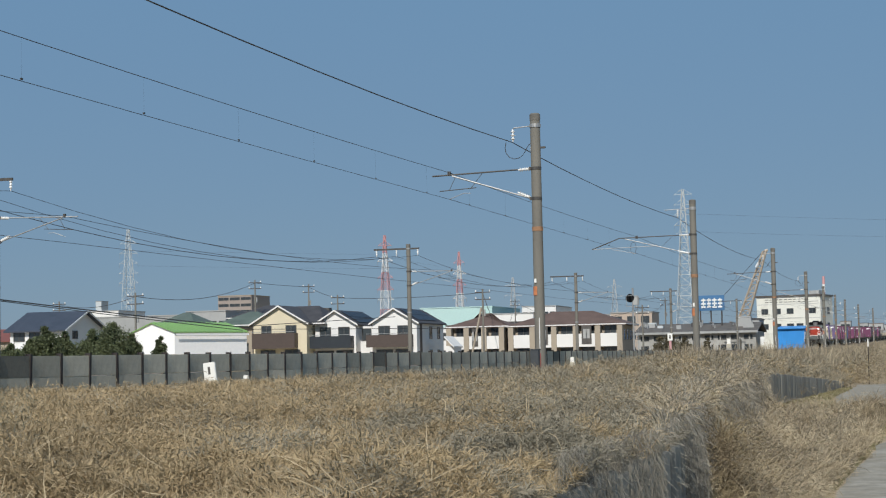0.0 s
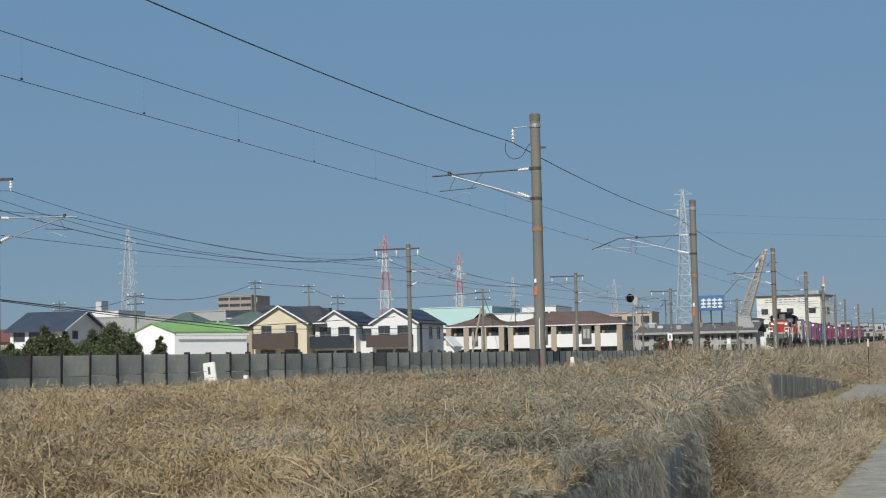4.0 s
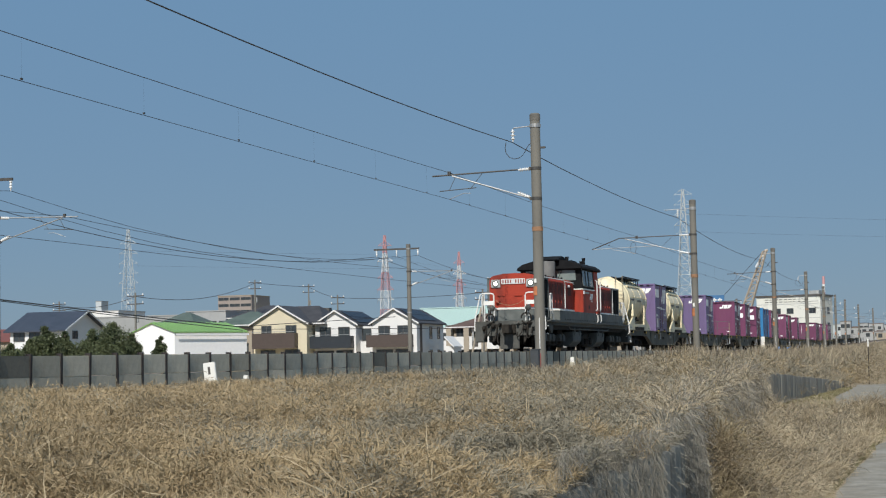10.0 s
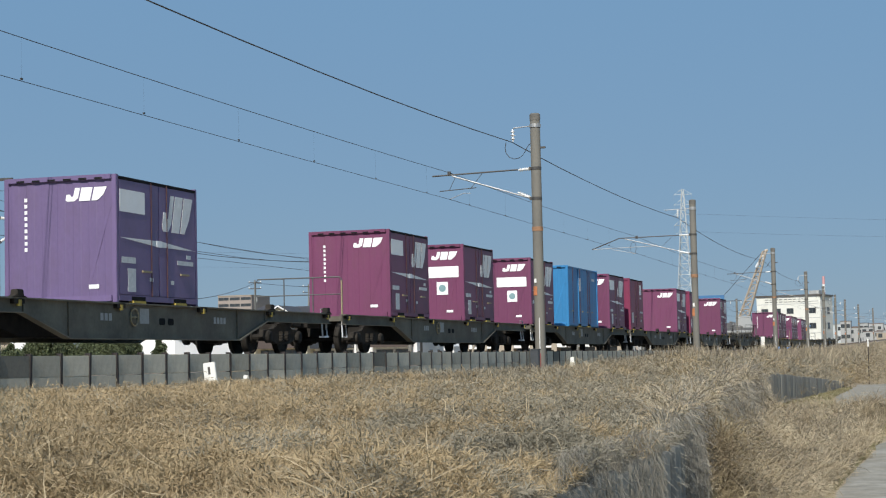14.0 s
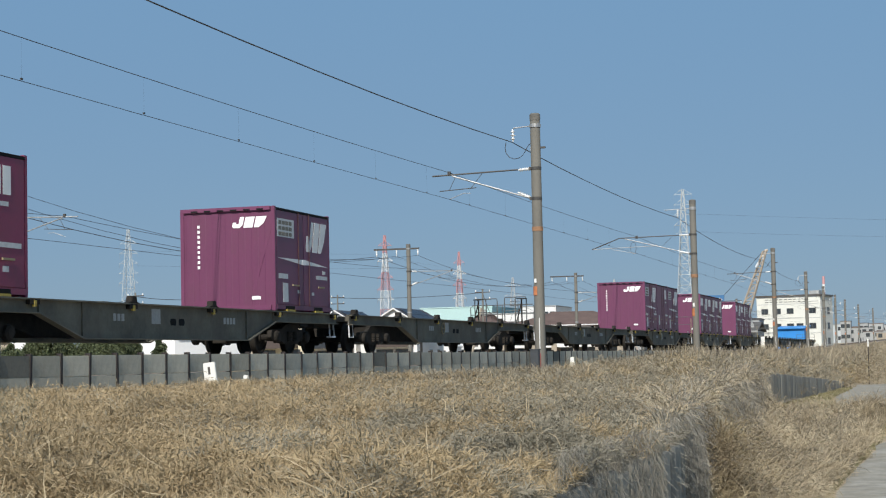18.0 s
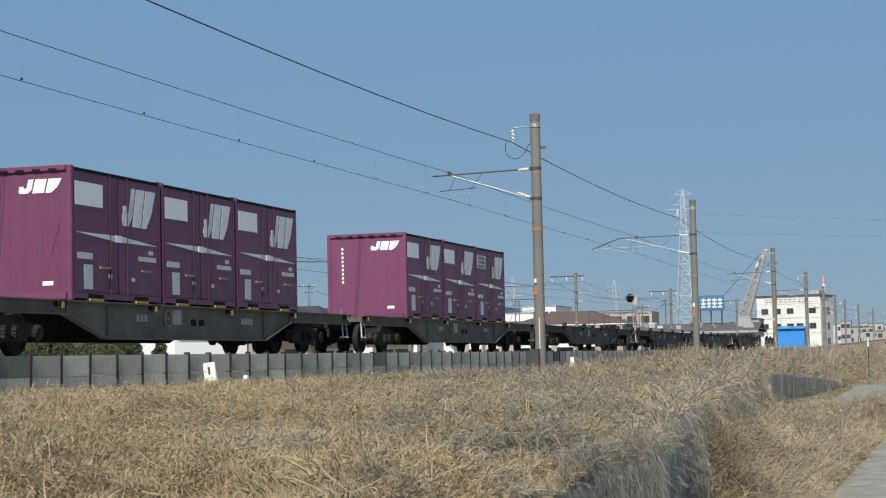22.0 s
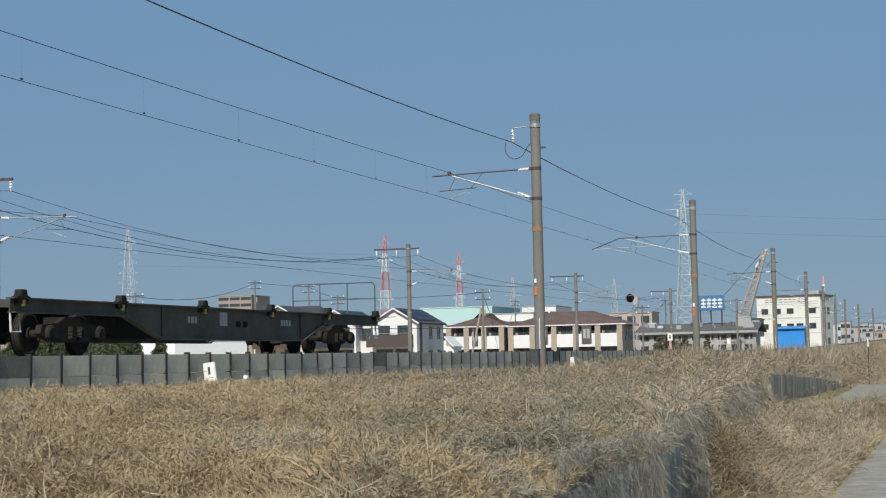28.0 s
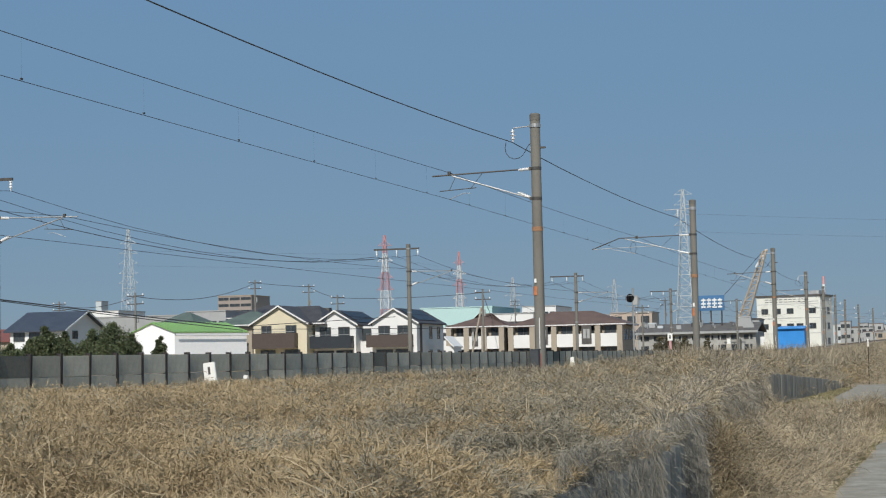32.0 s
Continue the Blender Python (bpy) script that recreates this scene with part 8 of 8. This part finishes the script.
for nm, mask, mt, lab, sd in (("tangled_weeds", ~red & ~green, M_REED, "tangled dry reeds on the verge below the boards", 11), ("brown_weeds", red & ~green, M_BROWN, "red-brown dead weeds on the verge", 12)):
    k = int(mask.sum())
    xm = x[mask]
    zm = z[mask] + h[mask] * g.uniform(0, 1, k) ** 0.7
    litter(nm, xm, y[mask], zm, (0.04 + 0.0012 * xm) * g.uniform(0.6, 1.5, k), 0.003 + 0.00022 * xm, mt, sd, lab, 0.35)
    m = g.uniform(0, 1, k) < 0.35
    q = int(m.sum())
    strands(nm, np.stack([xm, y[mask], zm], 1)[m], g.uniform(0, 6.28, q), g.normal(0.7, 0.4, q), (0.07 + 0.0036 * xm[m]) * g.uniform(0.5, 1.4, q), 0.0020 + 0.00013 * xm[m], g.normal(1.3, 0.8, q), mt, sd + 40, lab)
litter("lane_edge_grass", x[green], y[green], z[green] + 0.02, 0.03 + 0.001 * x[green], 0.004 + 0.0003 * x[green], M_GREENGRASS, 13, "short yellow-green grass at the edge of the lane")
n = 260
x = 1 / g.uniform(1 / 42.5, 1 / 14, n)
t = g.uniform(0.06, 0.95, n)
y = np.interp(x, grid, kerb) + (np.interp(x, grid, lane) - np.interp(x, grid, kerb)) * t
sc = g.uniform(0.14, 0.52, n) * np.interp(t, [0, 0.15, 0.4, 1], [0.4, 0.75, 1, 0.9]) * np.interp(x, [14, 22, 30, 42], [1.05, 1.15, 1.15, 1.25])
brown = ((x < 19) & (t > 0.55) & (g.uniform(0, 1, n) < 0.8)) | (g.uniform(0, 1, n) < 0.14)
pale = g.uniform(0, 1, n) < 0.7
for mask, mt, sd, lab in ((brown, M_BROWN, 90, "red-brown dead clumps on the verge"), (~brown & pale, M_VERGE, 93, "pale arching straw clumps on the verge"), (~brown & ~pale, M_REED, 96, "grey-brown arching clumps on the verge")):
    tussocks("verge_tussocks", x[mask], y[mask], ground_at(x[mask], y[mask]), sc[mask] * 1.15, sc[mask] * 0.8, 230, 0.0019 + 0.00013 * x[mask], mt, sd, lab)

for px, py, ra, hh, mt, sd, lab in ((15.4, 1.42, 0.30, 0.36, M_VERGE, 130, "rounded pale straw clump on the verge"), (17.6, 1.75, 0.28, 0.34, M_VERGE, 133, "rounded pale straw clump on the verge"),
                                    (24.0, 2.1, 0.45, 0.42, M_VERGE, 136, "rounded pale straw clump on the verge"), (39.5, 1.25, 0.5, 0.55, M_VERGE, 139, "rounded pale straw clump by the lane")):
    k = 10
    a = np.arange(k) * 2.4
    rr = ra * np.sqrt(np.arange(k) / k)
    qx, qy = px + 1.6 * rr * np.cos(a), py + rr * np.sin(a)
    tussocks("verge_tussocks", qx, qy, ground_at(qx, qy) + 0.1 * (1 - rr / ra), np.full(k, ra), np.full(k, hh), 160, np.full(k, 0.0018 + 0.00012 * px), mt, sd, lab)

# growth that bulges and hangs over the boards
n = 52000
x = 1 / g.uniform(1 / 50, 1 / 8.0, n)
ok = g.uniform(0, 1, n) < np.interp(x, [8, 12, 16, 19, 38, 44], [0.45, 0.6, 0.95, 1, 1, 0])
x = x[ok]
bul = soft_noise(x, x * 0, 2.4, 31)
dn = g.uniform(-0.14, 0.78, len(x)) ** 1.0
deep = np.interp(x, [8, 16, 20], [0.35, 0.6, 1.0])
y = np.interp(x, grid, lane) - 0.08 - np.maximum(0.15 + 0.13 * bul, 0.06) * deep * np.sin(np.clip(dn + 0.15, 0, 1) * 3.0) * g.uniform(0.2, 1.0, len(x))
top = np.interp(x, grid, crest)
pk = (g.uniform(0, 1, len(x)) + 0.3 * bul > 0.75) & (x > 17)
for mask, mt, sd in ((pk, M_REED, 33), (~pk, M_HANG, 34)):
    k = int(mask.sum())
    pts = np.stack([x, y, top - dn], 1)[mask]
    strands("hanging_grass", pts, g.uniform(0, 6.28, k), g.normal(-1.15, 0.5, k), (0.05 + 0.0032 * x[mask]) * g.uniform(0.5, 1.6, k), 0.0013 + 0.00015 * x[mask], g.normal(0.1, 0.8, k), mt, sd, "tangled dry growth hanging over the boards")
n = 110
x = 1 / g.uniform(1 / 45, 1 / 12, n)
sc = g.uniform(0.18, 0.36, n) * np.interp(x, [12, 18, 30, 45], [0.5, 1.0, 1.1, 1.2])
y = np.interp(x, grid, lane) + g.uniform(-0.05, 0.35, n)
for q, mt in enumerate((M_VERGE, M_HANG, M_REED)):
    m = np.arange(n) % 3 == q
    tussocks("edge_tussocks", x[m], y[m], np.interp(x[m], grid, crest), sc[m] * 0.9, sc[m] * 1.1, 110, 0.0024 + 0.00016 * x[m], mt, 110 + 3 * q, "dry tussocks along the top of the boards")

# weeds that close the view at the end of the lane
n = 40000
x = 81 + 60 * g.uniform(0, 1, n) ** 1.5
y = g.uniform(-2.5, 5.2, n)
tuft = soft_noise(x, y, 2.5, 41)
h = np.clip((0.80 + 0.35 * tuft) * g.uniform(0.3, 1.2, n) * np.interp(y, [-2.5, 3.3, 4.0, 5.2], [1.5, 1.4, 0.6, 0.5]), 0.05, 1.45)
red = soft_noise(x, y, 3.0, 43) + np.where(x < 95, 0.25, -0.3) + g.normal(0, 0.6, n) > 0.5
for mask, mt, sd in ((red, M_BROWN, 42), (~red, M_REED, 44)):
    litter("brown_weeds", x[mask], y[mask], ground_at(x[mask], y[mask]) + h[mask] * g.uniform(0, 1, int(mask.sum())) ** 0.7, 0.1 + 0.001 * x[mask], 0.012 + 0.0001 * x[mask], mt, sd, "brown weeds at the end of the lane", 0.4)

# beyond: scrub along the far track and by the lane's end
n = 90000
x = 80 + 420 * g.uniform(0, 1, n) ** 1.5
off = g.uniform(-14, -3.2, n)
ly = np.interp(x, np.arange(70, 520, 5.0), [line_y(q) for q in np.arange(70, 520, 5.0)])
y = ly + off
ok = y > np.interp(x, [80, 100, 200, 500], [4.2, 4.8, 6.2, 4.2])
x, y = x[ok], y[ok]
tuft = soft_noise(x, y, 6, 19)
h = np.clip((0.62 + 0.42 * tuft) * g.uniform(0.4, 1.4, len(x)), 0.1, 1.6)
blades("distant_scrub", x, y, ground_at(x, y) - 0.05, h, 0.012 + 0.0003 * x, M_REED, 20, "distant dry scrub beside the railway", (0.1, 0.9))


# ---- movement ----
def motions():
    for ob, place, z in TRAIN:
        rows = []
        for t in range(0, 33, 1):
            x = place - travel(t)
            rows.append((float(t), pose(x, line_y(x), line_z(x) + z, 0, 0, heading(x))))
        walk(ob, rows)


motions()
